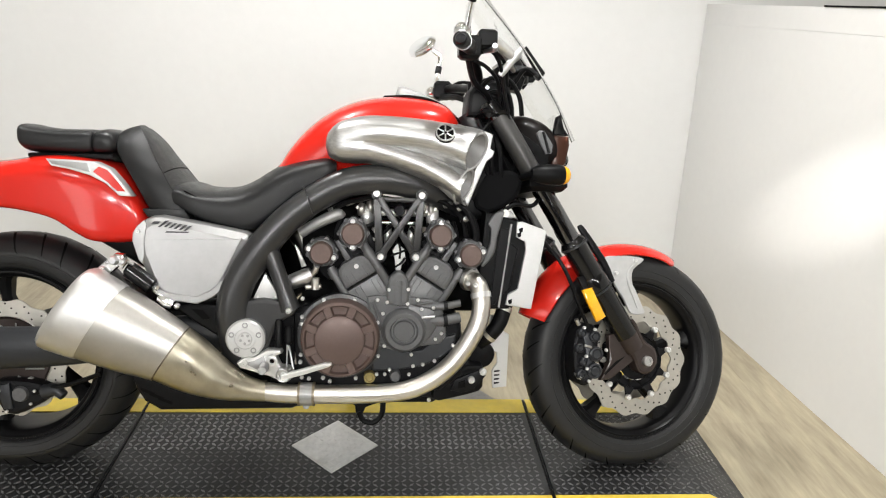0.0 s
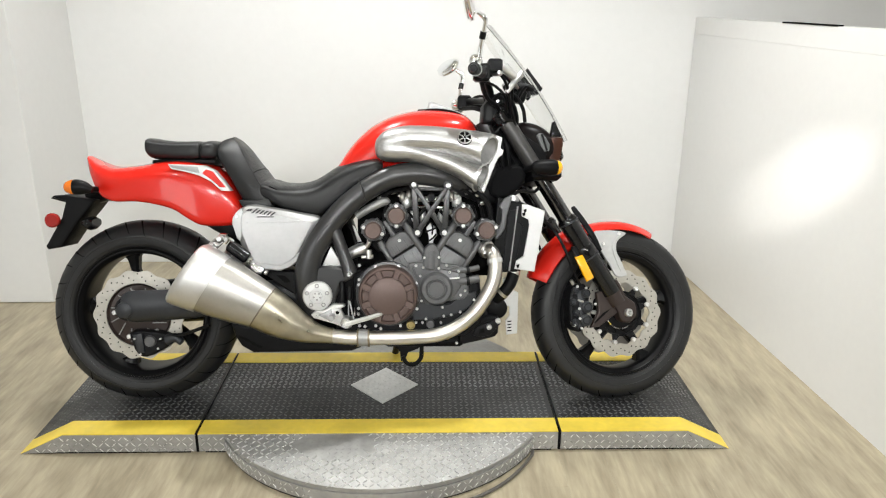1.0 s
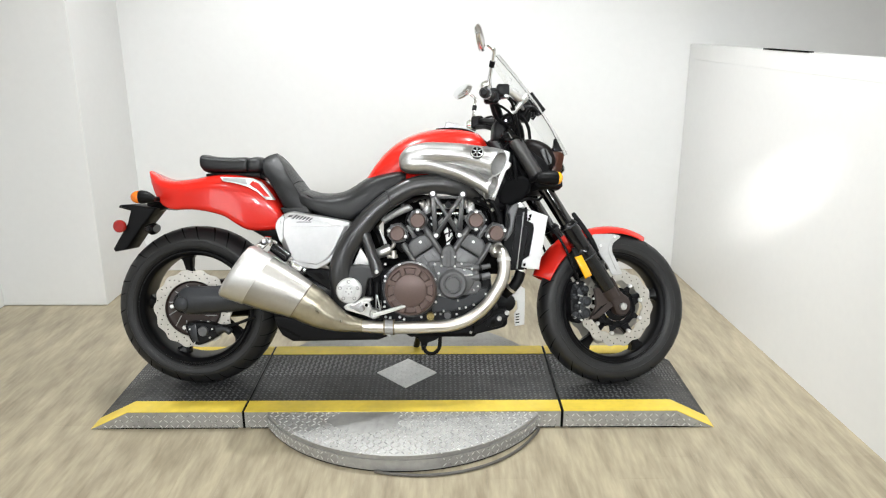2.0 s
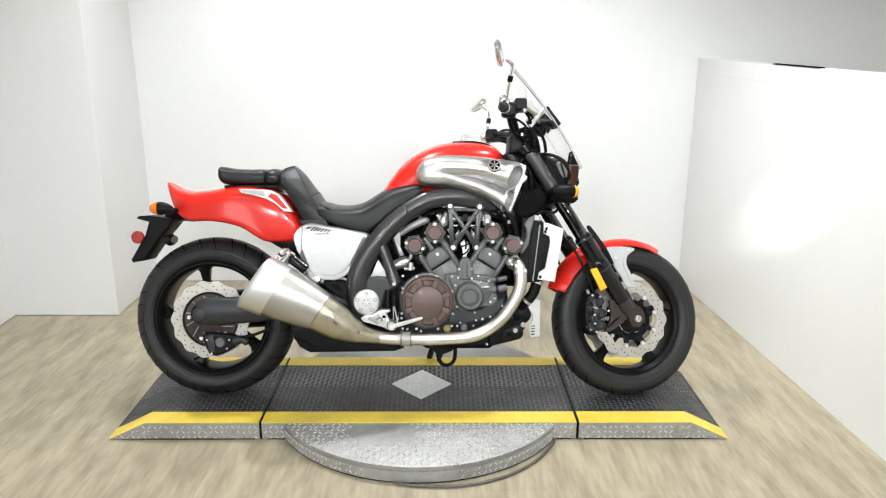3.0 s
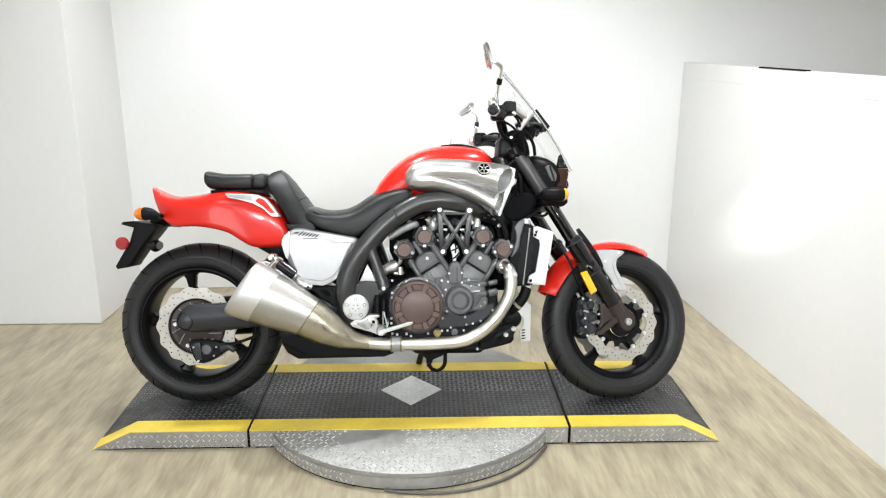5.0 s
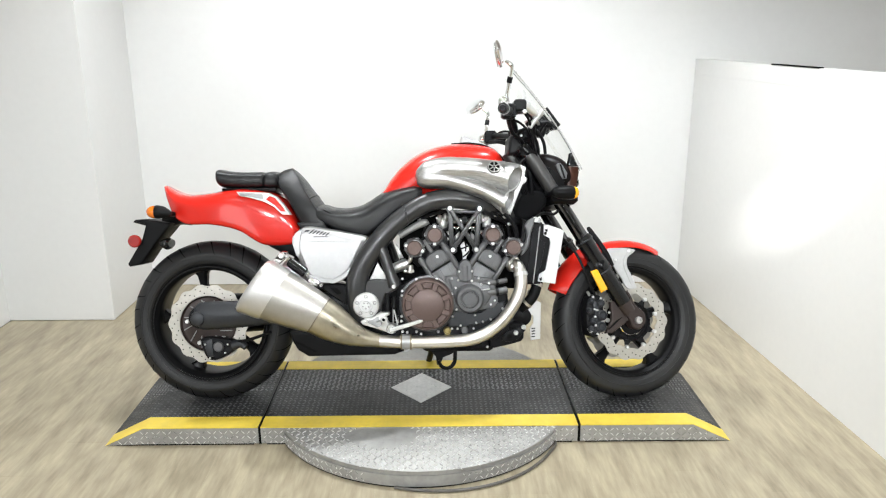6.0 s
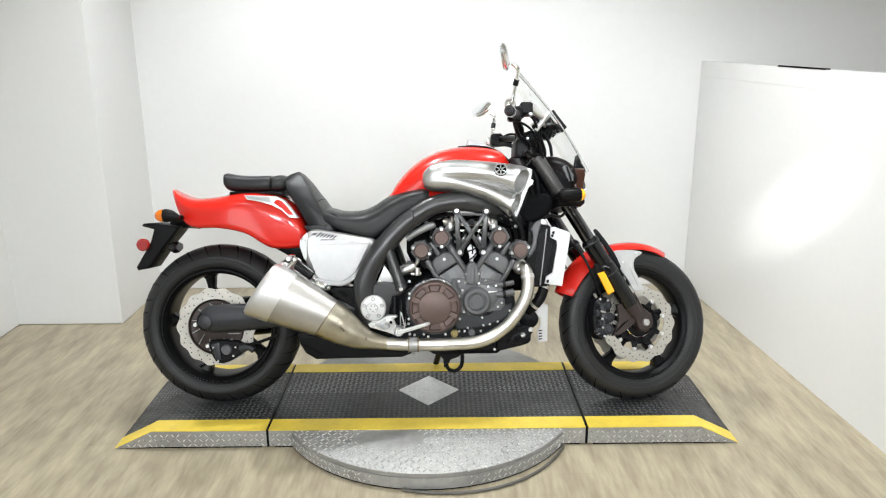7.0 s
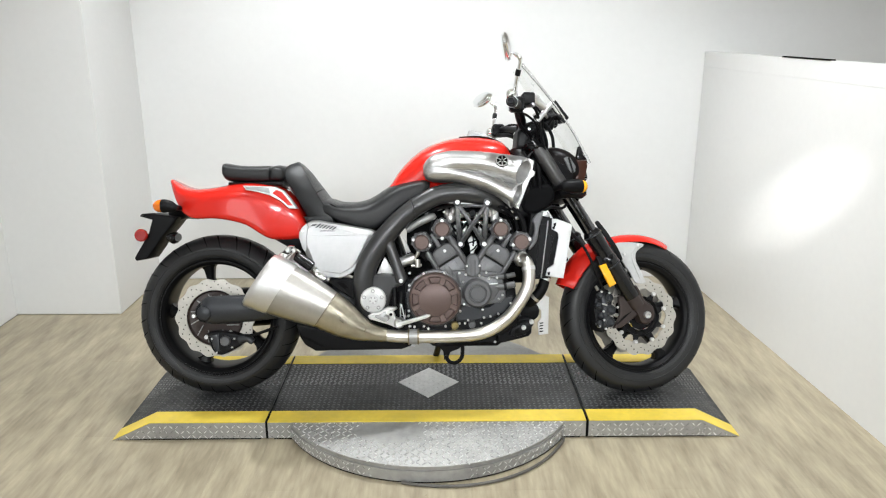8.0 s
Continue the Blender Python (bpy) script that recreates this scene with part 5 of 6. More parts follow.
part("frame_weld", Shape().tube([(-0.062, -0.236, 0.795), (-0.05, -0.244, 0.765), (-0.038, -0.236, 0.728)], 0.0025, 6), FRAME_BLACK, main_frame)
both("frame_strut", lambda: Shape().tube([(-0.152, -0.205, 0.640), (-0.135, -0.212, 0.600), (-0.112, -0.215, 0.535), (-0.094, -0.215, 0.482)], [0.026, 0.021, 0.021, 0.026], 14, 4), FRAME_BLACK)
both("frame_gusset", lambda: Shape().plate([(-0.205, 0.350), (-0.160, 0.350), (-0.128, 0.440), (-0.090, 0.465), (-0.080, 0.490), (-0.125, 0.505), (-0.200, 0.505), (-0.230, 0.44)], -0.180, -0.222, 0.010, 2), FRAME_BLACK)
both("gusset_web", lambda: Shape().plate([(-0.215, 0.490), (-0.200, 0.560), (-0.150, 0.622), (-0.128, 0.590), (-0.100, 0.490)], -0.165, -0.186, 0.004), MATT)
both("frame_plate", lambda: Shape().plate([(-0.160, 0.572), (-0.190, 0.506), (-0.122, 0.506)], -0.190, -0.203, 0.002), SILVER, None, "silver triangular plate inside the frame")
bolts(bike, [(-0.097, 0.483)], -0.238, 1.6)
bolts(bike, [(-0.159, 0.560), (-0.178, 0.512), (-0.133, 0.512)], -0.205, 0.6)
part("head_stock", Shape().tube([(0.36, 0, 1.0), (0.50, 0, 0.785)], 0.045, 20, 1), FRAME_BLACK)
part("frame_infill", Shape().hull([(0.28, 0.90, 0.74, 0.10), (0.36, 0.93, 0.72, 0.11), (0.43, 0.92, 0.72, 0.10), (0.47, 0.86, 0.74, 0.08)], e=3.5), PLASTIC)
both("scoop_guard", lambda: Shape().plate([(0.372, 0.758), (0.400, 0.828), (0.474, 0.846), (0.505, 0.812), (0.482, 0.762), (0.420, 0.728), (0.390, 0.735)], -0.080, -0.112, 0.012, 2), MATT)
for k, (x, z) in enumerate(((0.395, 0.925), (0.412, 0.915), (0.430, 0.905))):
    part("control_hose", Shape().tube([(x - 0.01, -0.07, z + 0.05), (x + 0.006, -0.105, z), (x - 0.004 + 0.008 * k, -0.112, z - 0.05), (x + 0.020, -0.10, z - 0.10)], 0.007, 8), PLASTIC)
pivot_cap = both("pivot_cap", lambda: Shape().lathe([(0.001, -0.2445), (0.016, -0.2445), (0.0175, -0.241), (0.0245, -0.241), (0.026, -0.244), (0.044, -0.243), (0.049, -0.238), (0.049, -0.215), (0.001, -0.215)], -0.203, 0.411, 40), SILVER, None, "polished swing-arm pivot cap")
for j in range(5):
    a = radians(90 + 72 * j)
    part("cap_dimple", Shape().lathe([(0.004, -0.2438), (0.0058, -0.2455), (0.0074, -0.2438)], -0.203 + 0.035 * math.cos(a), 0.411 + 0.035 * math.sin(a), 16, closed=True), GREYCAST, pivot_cap)
    part("cap_slot", Shape().lathe([(0.001, -0.2452), (0.0035, -0.2452), (0.0035, -0.2435), (0.001, -0.2435)], -0.203 + 0.011 * math.cos(a + 0.6), 0.411 + 0.011 * math.sin(a + 0.6), 10), GREYCAST, pivot_cap)

# -- engine
part("crankcase", Shape().plate([(-0.120, 0.440), (-0.060, 0.490), (0.10, 0.482), (0.31, 0.475), (0.345, 0.410), (0.350, 0.350), (0.290, 0.265), (-0.110, 0.255), (-0.140, 0.33)], 0.19, -0.195, 0.012, 2), CASE, bike, "dark grey engine crankcase")
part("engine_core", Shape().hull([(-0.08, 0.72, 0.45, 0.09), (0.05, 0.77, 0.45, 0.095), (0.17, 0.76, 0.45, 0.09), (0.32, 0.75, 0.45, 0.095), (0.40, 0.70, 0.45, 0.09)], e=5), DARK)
for x0, z0, x1, z1 in ((0.112, 0.505, 0.150, 0.400), (0.128, 0.395, 0.168, 0.382), (0.225, 0.498, 0.262, 0.505)):
    part("case_rib", Shape().rod((x0, -0.214, z0), (x1, -0.214, z1), 0.0045, n=8), ENGINE, bike)
part("case_flange", Shape().plate([(0.098, 0.500), (0.118, 0.520), (0.262, 0.512), (0.292, 0.480), (0.300, 0.440), (0.285, 0.395), (0.150, 0.385), (0.110, 0.400)], -0.19, -0.214, 0.006, 2), ENGINE, bike)
part("lower_case", Shape().plate([(0.112, 0.322), (0.112, 0.362), (0.150, 0.392), (0.192, 0.372), (0.240, 0.378), (0.272, 0.406), (0.326, 0.420), (0.325, 0.385), (0.292, 0.357), (0.235, 0.333), (0.162, 0.322)], -0.19, -0.208, 0.005), CALIPER, bike)
for tz, tr in ((0.494, 0.010), (0.457, 0.014)):
    stub = part("case_pipe", Shape().tube([(0.240, -0.205, tz), (0.290, -0.212, tz), (0.335, -0.205, tz + 0.008)], tr, 12), ENGINE, bike)
    part("pipe_collar", Shape().rod((0.292, -0.212, tz), (0.302, -0.211, tz + 0.001), tr + 0.003), CASE, stub)
clutch = part("clutch_cover", Shape().lathe([(0.001, -0.262), (0.055, -0.262), (0.0615, -0.259), (0.0640, -0.252), (0.0645, -0.246), (0.084, -0.246), (0.0850, -0.252), (0.0880, -0.256), (0.0945, -0.252), (0.0985, -0.240), (0.1000, -0.225), (0.1000, -0.190), (0.001, -0.190)], 0.031, 0.413, 72), BRONZE, bike, "round brown anodised clutch cover")
for j in range(8):
    a = radians(22.5 + 45 * j)
    rib = Shape().loft([[(0.031 + q * math.cos(a) - s * w * math.sin(a), y, 0.413 + q * math.sin(a) + s * w * math.cos(a)) for s, y in ((-1, -0.244), (-0.7, -0.257), (0.7, -0.257), (1, -0.244))] for q, w in ((0.060, 0.012), (0.072, 0.0125), (0.089, 0.013))])
    part("rib", rib, BRONZE, clutch)
bolts(clutch, [(-0.065, 0.510), (-0.012, 0.508), (0.066, 0.508), (0.124, 0.509), (0.126, 0.451), (0.127, 0.363), (0.071, 0.305), (0.005, 0.296), (-0.012, 0.305), (-0.048, 0.303), (-0.066, 0.306), (-0.070, 0.346), (-0.069, 0.365), (-0.067, 0.445), (-0.066, 0.463)], -0.214, 1.05)
part("case_ring", Shape().lathe([(0.085, -0.215), (0.109, -0.212), (0.111, -0.190), (0.085, -0.190)], 0.031, 0.413, 56, closed=True), FRAME_BLACK, bike)
gen = part("generator_cover", Shape().lathe([(0.001, -0.238), (0.026, -0.238), (0.028, -0.233), (0.033, -0.233), (0.036, -0.241), (0.047, -0.241), (0.054, -0.232), (0.057, -0.212), (0.057, -0.190), (0.001, -0.190)], 0.192, 0.433, 48), ENGINE, bike, "grey round generator cover")
part("cover_wing", Shape().plate([(0.200, 0.500), (0.250, 0.492), (0.270, 0.484), (0.275, 0.440), (0.255, 0.408), (0.210, 0.376)], -0.19, -0.222, 0.006), ENGINE, gen)
part("cover_slot", Shape().plate([(0.236, 0.470), (0.270, 0.472), (0.270, 0.467), (0.236, 0.464)], -0.215, -0.226, 0.002), ALU, gen)
part("starter_bulge", Shape().plate([(0.150, 0.500), (0.150, 0.555), (0.160, 0.575), (0.176, 0.582), (0.192, 0.575), (0.202, 0.555), (0.202, 0.500)], -0.18, -0.222, 0.008, 2).rod((0.176, -0.205, 0.500), (0.176, -0.205, 0.560), 0.020), ENGINE, bike)
bolts(bike, [(0.138, 0.475), (0.142, 0.391), (0.212, 0.369), (0.273, 0.410), (0.236, 0.488), (0.200, 0.501), (0.226, 0.511), (0.266, 0.491), (0.288, 0.425), (0.318, 0.394), (0.272, 0.353), (0.242, 0.343), (0.217, 0.339), (0.157, 0.329), (0.207, 0.317), (0.145, 0.317), (0.124, 0.317), (0.152, 0.537), (0.201, 0.538), (0.148, 0.504)], -0.220, 0.95)
part("drain_plug", Shape().lathe([(0.001, -0.226), (0.012, -0.226), (0.014, -0.222), (0.014, -0.200), (0.001, -0.200)], 0.172, 0.312, 20), ENGINE, bike)
part("oil_plug", Shape().lathe([(0.001, -0.222), (0.008, -0.222), (0.010, -0.225), (0.014, -0.225), (0.015, -0.215), (0.015, -0.200), (0.001, -0.200)], 0.106, 0.308, 20), BRASS, bike, "round brass oil filler plug")

part("breather_pipe", Shape().tube([(0.028, -0.172, 0.716), (0.018, -0.176, 0.722), (-0.032, -0.178, 0.699), (-0.075, -0.170, 0.672)], [0.012, 0.015, 0.014, 0.013], 14, 3), GREYCAST, bike, "dull grey breather pipe")
CRANK = (0.170, 0.415)
for way in (-1, 1):
    up = Vector((way * 0.535, 0, 0.845)).normalized()
    across = Vector((up.z, 0, -up.x))
    base = Vector((CRANK[0], 0, CRANK[1]))

    def at(s, w, y):
        p = base + up * s + across * w
        return (p.x, y, p.z)

    def quad(corners, y0, y1, bevel):
        return Shape().plate([(at(s, w, 0)[0], at(s, w, 0)[2]) for s, w in corners], y0, y1, bevel)
    cyl = part("cylinder", quad([(0.06, -0.060), (0.06, 0.060), (0.205, 0.062), (0.205, -0.062)], 0.18, -0.158, 0.008), CASE, bike, "dark grey cylinder block")
    inner = -way                          # the side of the bank that faces the valley
    upper = [(0.166, -0.045), (0.166, 0.048), (0.205, 0.049), (0.219, 0.040), (0.228, 0.024), (0.229, -0.020), (0.220, -0.036), (0.206, -0.043)]
    lower = [(0.082, -0.040), (0.082, 0.044), (0.100, 0.048), (0.1625, 0.048), (0.1625, -0.045), (0.100, -0.045)]
    for outline, near in ((upper, -0.206), (lower, -0.203)):
        part("barrel_casting", quad([(s, w * inner) for s, w in outline], -0.15, near, 0.010), ENGINE, cyl, "cast grey cylinder panel")
    for w in (-0.026, -0.010, 0.022, 0.036):
        part("casting_rib", Shape().rod(at(0.172, inner * w, -0.2045), at(0.200, inner * w, -0.2045), 0.0022, n=8), ENGINE, cyl)
        part("casting_rib", Shape().rod(at(0.112, inner * w, -0.2015), at(0.156, inner * w, -0.2015), 0.0022, n=8), ENGINE, cyl)
    part("panel_boss", Shape().rod(at(0.205, inner * 0.010, -0.200), at(0.205, inner * 0.010, -0.209), 0.006), ALU, cyl)
    part("cooling_pipe", Shape().tube([at(0.108, inner * 0.056, -0.195), at(0.150, inner * 0.055, -0.200), at(0.215, inner * 0.054, -0.200), at(0.245, inner * 0.052, -0.185)], [0.011, 0.011, 0.011, 0.012], 14, 3), ENGINE, cyl)
    part("pipe_joint", Shape().tube([at(0.205, inner * 0.054, -0.200), at(0.225, inner * 0.0535, -0.198)], 0.0135, 14, 1), ENGINE, cyl)
    part("cylinder_rib", Shape().tube([at(0.115, -inner * 0.050, -0.185), at(0.170, -inner * 0.051, -0.192), at(0.235, -inner * 0.050, -0.185)], [0.010, 0.011, 0.010], 12, 3), ENGINE, cyl)
    part("rib_joint", Shape().tube([at(0.205, -inner * 0.051, -0.190), at(0.228, -inner * 0.050, -0.188)], 0.0135, 12, 1), ENGINE, cyl)
    part("base_flange", quad([(0.094, -0.066), (0.094, 0.066), (0.110, 0.064), (0.110, -0.064)], -0.15, -0.206, 0.004), ENGINE, cyl)
    part("plug_cover", quad([(0.222, -0.009), (0.222, 0.009), (0.285, 0.006), (0.285, -0.006)], -0.15, -0.190, 0.004), ENGINE, cyl)
    part("plug_lead", Shape().tube([at(0.285, 0.0, -0.180), at(0.305, inner * 0.012, -0.185), at(0.325, inner * 0.035, -0.170)], 0.006, 8), PLASTIC, cyl)
    head = part("cylinder_head", quad([(0.206, -0.078), (0.206, 0.078), (0.255, 0.088), (0.292, 0.070), (0.292, -0.070), (0.255, -0.088)], 0.18, -0.165, 0.010), CASE, bike, "dark cylinder head")
    for w in (-0.046, 0.046):
        c = at(0.280, w, 0)
        outside = w * inner < 0
        turn = (math.atan2(0.011, way * 0.031) if outside else math.pi / 2)
        part("cam_housing", Shape().lathe([(0.001, -0.210), (0.032, -0.210), (0.036, -0.204), (0.0375, -0.193), (0.0375, -0.160), (0.001, -0.160)], c[0], c[2], 32), ENGINE, head)
        part("cam_cap", Shape().lathe([(0.001, -0.231), (0.024, -0.231), (0.0275, -0.228), (0.0290, -0.221), (0.0295, -0.205), (0.001, -0.205)], c[0], c[2], 36), BRONZE, head, "brown round camshaft cap")
        for k in range(6):
            a = turn + radians(30 + 60 * k)
            part("housing_lobe", Shape().rod((c[0] + 0.035 * math.cos(a), -0.165, c[2] + 0.035 * math.sin(a)), (c[0] + 0.035 * math.cos(a), -0.204, c[2] + 0.035 * math.sin(a)), 0.0065, n=10), ENGINE, head)
        for k in (-1, 1):
            bx, bz = c[0] + k * 0.0325 * math.cos(turn), c[2] + k * 0.0325 * math.sin(turn)
            part("cap_lug", Shape().rod((bx, -0.175, bz), (bx, -0.218, bz), 0.0105), ENGINE, head)
            bolts(head, [(bx, bz)], -0.222, 1.3)

XB = [(0.117, 0.779), (0.231, 0.776), (0.129, 0.619), (0.219, 0.619)]


def bar_between(p, q, w0, w1, y0=-0.178, y1=-0.200):
    d = Vector((q[0] - p[0], q[1] - p[1])).normalized()
    n = Vector((-d.y, d.x))
    return Shape().plate([(p[0] + n.x * w0, p[1] + n.y * w0), (p[0] - n.x * w0, p[1] - n.y * w0), (q[0] - n.x * w1, q[1] - n.y * w1), (q[0] + n.x * w1, q[1] + n.y * w1)], y0, y1, 0.003)


brace = part("engine_brace", bar_between(XB[0], (XB[2][0] - 0.002, XB[2][1]), 0.009, 0.010), FRAME_BLACK, bike, "black cast cross-shaped engine brace")
part("brace_leg", bar_between(XB[1], XB[3], 0.009, 0.010), FRAME_BLACK, brace)
part("brace_arm", bar_between(XB[0], XB[3], 0.0075, 0.009, -0.180, -0.203), FRAME_BLACK, brace)
part("brace_arm", bar_between(XB[1], XB[2], 0.0075, 0.009, -0.180, -0.2055), FRAME_BLACK, brace)
part("brace_bar", bar_between((XB[0][0] + 0.004, XB[0][1] - 0.014), (XB[1][0] - 0.004, XB[1][1] - 0.014), 0.006, 0.006), FRAME_BLACK, brace)
bolts(brace, XB, -0.207, 1.8)
for x, z in XB:
    part("brace_boss", Shape().lathe([(0.001, -0.206), (0.013, -0.206), (0.016, -0.202), (0.016, -0.178), (0.001, -0.178)], x, z, 20), FRAME_BLACK, brace)
# injection parts seen behind the brace
for x, z, r in ((0.093, 0.716, 0.017), (0.262, 0.714, 0.017), (0.111, 0.662, 0.014), (0.208, 0.668, 0.012), (0.240, 0.666, 0.014), (0.146, 0.668, 0.010)):
    part("injector_body", Shape().tube([(x, -0.145, z - 0.022), (x, -0.150, z), (x + 0.004, -0.145, z + 0.024)], [r * 0.8, r, r * 0.7], 12), ZINC, bike)
for x0, z0, flip in ((0.078, 0.736, 1), (0.102, 0.742, -1), (0.258, 0.736, -1), (0.238, 0.744, 1)):
    body = part("throttle_body", Shape().tube([(x0, -0.150, z0 - 0.016), (x0, -0.153, z0), (x0 + 0.003 * flip, -0.150, z0 + 0.014)], [0.010, 0.012, 0.008], 10, 2), TITAN, bike, "cast silver throttle body")
    part("linkage_pin", Shape().rod((x0 - 0.010 * flip, -0.150, z0 + 0.004), (x0 - 0.010 * flip, -0.166, z0 + 0.004), 0.0042), TITAN, body)
    part("linkage_pin", Shape().rod((x0 + 0.008 * flip, -0.150, z0 - 0.010), (x0 + 0.008 * flip, -0.163, z0 - 0.010), 0.0035), TITAN, body)
part("throttle_spring", Shape().lathe([(0.001, -0.168), (0.012, -0.168), (0.014, -0.160), (0.014, -0.14), (0.001, -0.14)], 0.176, 0.735, 18), CASE, bike)
part("vacuum_hose", Shape().tube([(0.09, -0.15, 0.69), (0.12, -0.165, 0.665), (0.15, -0.155, 0.69), (0.176, -0.16, 0.715)], 0.0055, 8).tube([(0.26, -0.15, 0.69), (0.235, -0.165, 0.66), (0.205, -0.155, 0.69)], 0.0055, 8), PLASTIC, bike)
part("fuel_rail", Shape().rod((0.085, -0.148, 0.728), (0.275, -0.148, 0.728), 0.0095), ZINC, bike)
part("throttle_shaft", Shape().rod((0.12, -0.135, 0.700), (0.235, -0.135, 0.700), 0.006), CHROME, bike)
part("valley_hose", Shape().tube([(0.06, -0.12, 0.745), (0.12, -0.14, 0.757), (0.19, -0.13, 0.745), (0.27, -0.14, 0.757), (0.31, -0.12, 0.73)], 0.009, 8).tube([(0.15, -0.11, 0.70), (0.17, -0.13, 0.64), (0.20, -0.12, 0.59)], 0.008, 8), PLASTIC, bike)
part("valley_bracket", Shape().plate([(0.158, 0.632), (0.172, 0.648), (0.190, 0.634), (0.195, 0.606), (0.184, 0.592), (0.180, 0.574), (0.168, 0.580), (0.166, 0.606)], -0.158, -0.166, 0.002), SILVER, bike)
part("coolant_hose", Shape().tube([(-0.05, -0.15, 0.735), (0.00, -0.17, 0.752), (0.03, -0.16, 0.765)], 0.014, 12), PLASTIC, bike)
for p, q in (((0.155, 0.618), (0.196, 0.634)), ((0.168, 0.588), (0.192, 0.612)), ((0.176, 0.650), (0.178, 0.610))):
    part("valley_wire", Shape().tube([(p[0], -0.168, p[1]), ((p[0] + q[0]) / 2 + 0.003, -0.171, (p[1] + q[1]) / 2), (q[0], -0.168, q[1])], 0.0028, 6), PLASTIC, bike)
for x, z, r in ((0.02, 0.762, 0.006), (0.05, 0.752, 0.005), (0.300, 0.752, 0.006), (0.330, 0.742, 0.005), (0.345, 0.715, 0.006), (0.005, 0.735, 0.005)):
    part("hose_fitting", Shape().tube([(x - 0.010, -0.168, z - 0.004), (x, -0.172, z), (x + 0.010, -0.168, z + 0.003)], [r, r * 1.3, r], 8, 2), ALU, bike)
for pts in ([(-0.02, -0.165, 0.715), (0.03, -0.175, 0.748), (0.08, -0.170, 0.762), (0.12, -0.165, 0.772)], [(0.235, -0.165, 0.768), (0.29, -0.175, 0.757), (0.335, -0.172, 0.720), (0.350, -0.170, 0.670)],
            [(0.060, -0.170, 0.700), (0.085, -0.178, 0.690), (0.112, -0.172, 0.700)], [(0.245, -0.172, 0.700), (0.268, -0.178, 0.690), (0.290, -0.170, 0.705)]):
    part("engine_hose", Shape().tube(pts, 0.0065, 8), PLASTIC, bike)
# valve unit behind the rear bank
unit = part("air_valve", Shape().tube([(-0.098, -0.17, 0.545), (-0.060, -0.175, 0.560), (-0.045, -0.175, 0.568)], [0.020, 0.022, 0.018], 14, 1), ALU, bike, "cast silver valve unit")
part("valve_pipe", Shape().tube([(-0.050, -0.18, 0.565), (-0.035, -0.19, 0.58), (-0.032, -0.19, 0.61)], 0.008, 10).rod((-0.06, -0.19, 0.535), (-0.02, -0.19, 0.538), 0.006).rod((-0.035, -0.19, 0.53), (-0.035, -0.19, 0.56), 0.011), STEEL, unit)
part("valve_stay", Shape().plate([(-0.092, 0.640), (-0.083, 0.632), (-0.062, 0.585), (-0.075, 0.582)], -0.150, -0.156, 0.001), ALU, unit)
part("rear_brake_switch", Shape().rod((-0.118, -0.20, 0.375), (-0.118, -0.20, 0.45), 0.011).rod((-0.105, -0.20, 0.39), (-0.105, -0.20, 0.425), 0.008), PLASTIC, bike)
part("switch_spring", Shape().rod((-0.092, -0.205, 0.400), (-0.082, -0.205, 0.338), 0.003).rod((-0.100, -0.205, 0.41), (-0.094, -0.205, 0.345), 0.0022), STEEL, bike)

# -- foot rest and brake pedal
hanger = part("footrest_hanger", Shape().plate([(-0.224, 0.350), (-0.203, 0.365), (-0.179, 0.366), (-0.150, 0.384), (-0.116, 0.384), (-0.112, 0.376), (-0.128, 0.368), (-0.116, 0.343), (-0.090, 0.338), (-0.084, 0.322), (-0.092, 0.306), (-0.122, 0.307), (-0.142, 0.316), (-0.216, 0.338)], -0.215, -0.246, 0.006), ZINC, bike, "bright cast footrest hanger")
part("hanger_web", Shape().plate([(-0.206, 0.351), (-0.180, 0.357), (-0.156, 0.370), (-0.150, 0.345), (-0.160, 0.328)], -0.240, -0.2468, 0.0006), GREYCAST, hanger)
part("hanger_boss", Shape().lathe([(0.006, -0.250), (0.010, -0.254), (0.0145, -0.252), (0.016, -0.242), (0.006, -0.242)], -0.136, 0.357, 24, closed=True), ZINC, hanger)
part("boss_hole", Shape().lathe([(0.001, -0.247), (0.006, -0.247), (0.006, -0.240), (0.001, -0.240)], -0.136, 0.357, 16), DARK, hanger)
part("peg_pivot", Shape().lathe([(0.001, -0.270), (0.008, -0.270), (0.010, -0.266), (0.015, -0.268), (0.019, -0.262), (0.019, -0.240), (0.001, -0.240)], -0.106, 0.325, 24), ALU, hanger)
part("brake_pedal", Shape().plate([(-0.112, 0.314), (-0.110, 0.330), (-0.089, 0.334), (-0.046, 0.346), (-0.001, 0.359), (0.012, 0.359), (0.014, 0.353), (0.004, 0.347), (-0.046, 0.331), (-0.089, 0.319)], -0.258, -0.272, 0.004), ZINC, hanger, "bright brake pedal")
part("footrest", Shape().tube([(-0.155, -0.245, 0.345), (-0.150, -0.275, 0.350), (-0.149, -0.320, 0.352)], [0.010, 0.012, 0.010], 12, 2), GREYCAST, hanger)
part("pedal_link", Shape().rod((-0.096, -0.236, 0.394), (-0.083, -0.246, 0.336), 0.0028, n=10).rod((-0.100, -0.234, 0.396), (-0.100, -0.242, 0.340), 0.0022, n=8), ALU, hanger)
part("master_cylinder", Shape().tube([(-0.097, -0.228, 0.442), (-0.097, -0.230, 0.436), (-0.097, -0.232, 0.402), (-0.097, -0.232, 0.396)], [0.006, 0.010, 0.010, 0.005], 14, 1), PLASTIC, hanger, "black rear brake master cylinder")
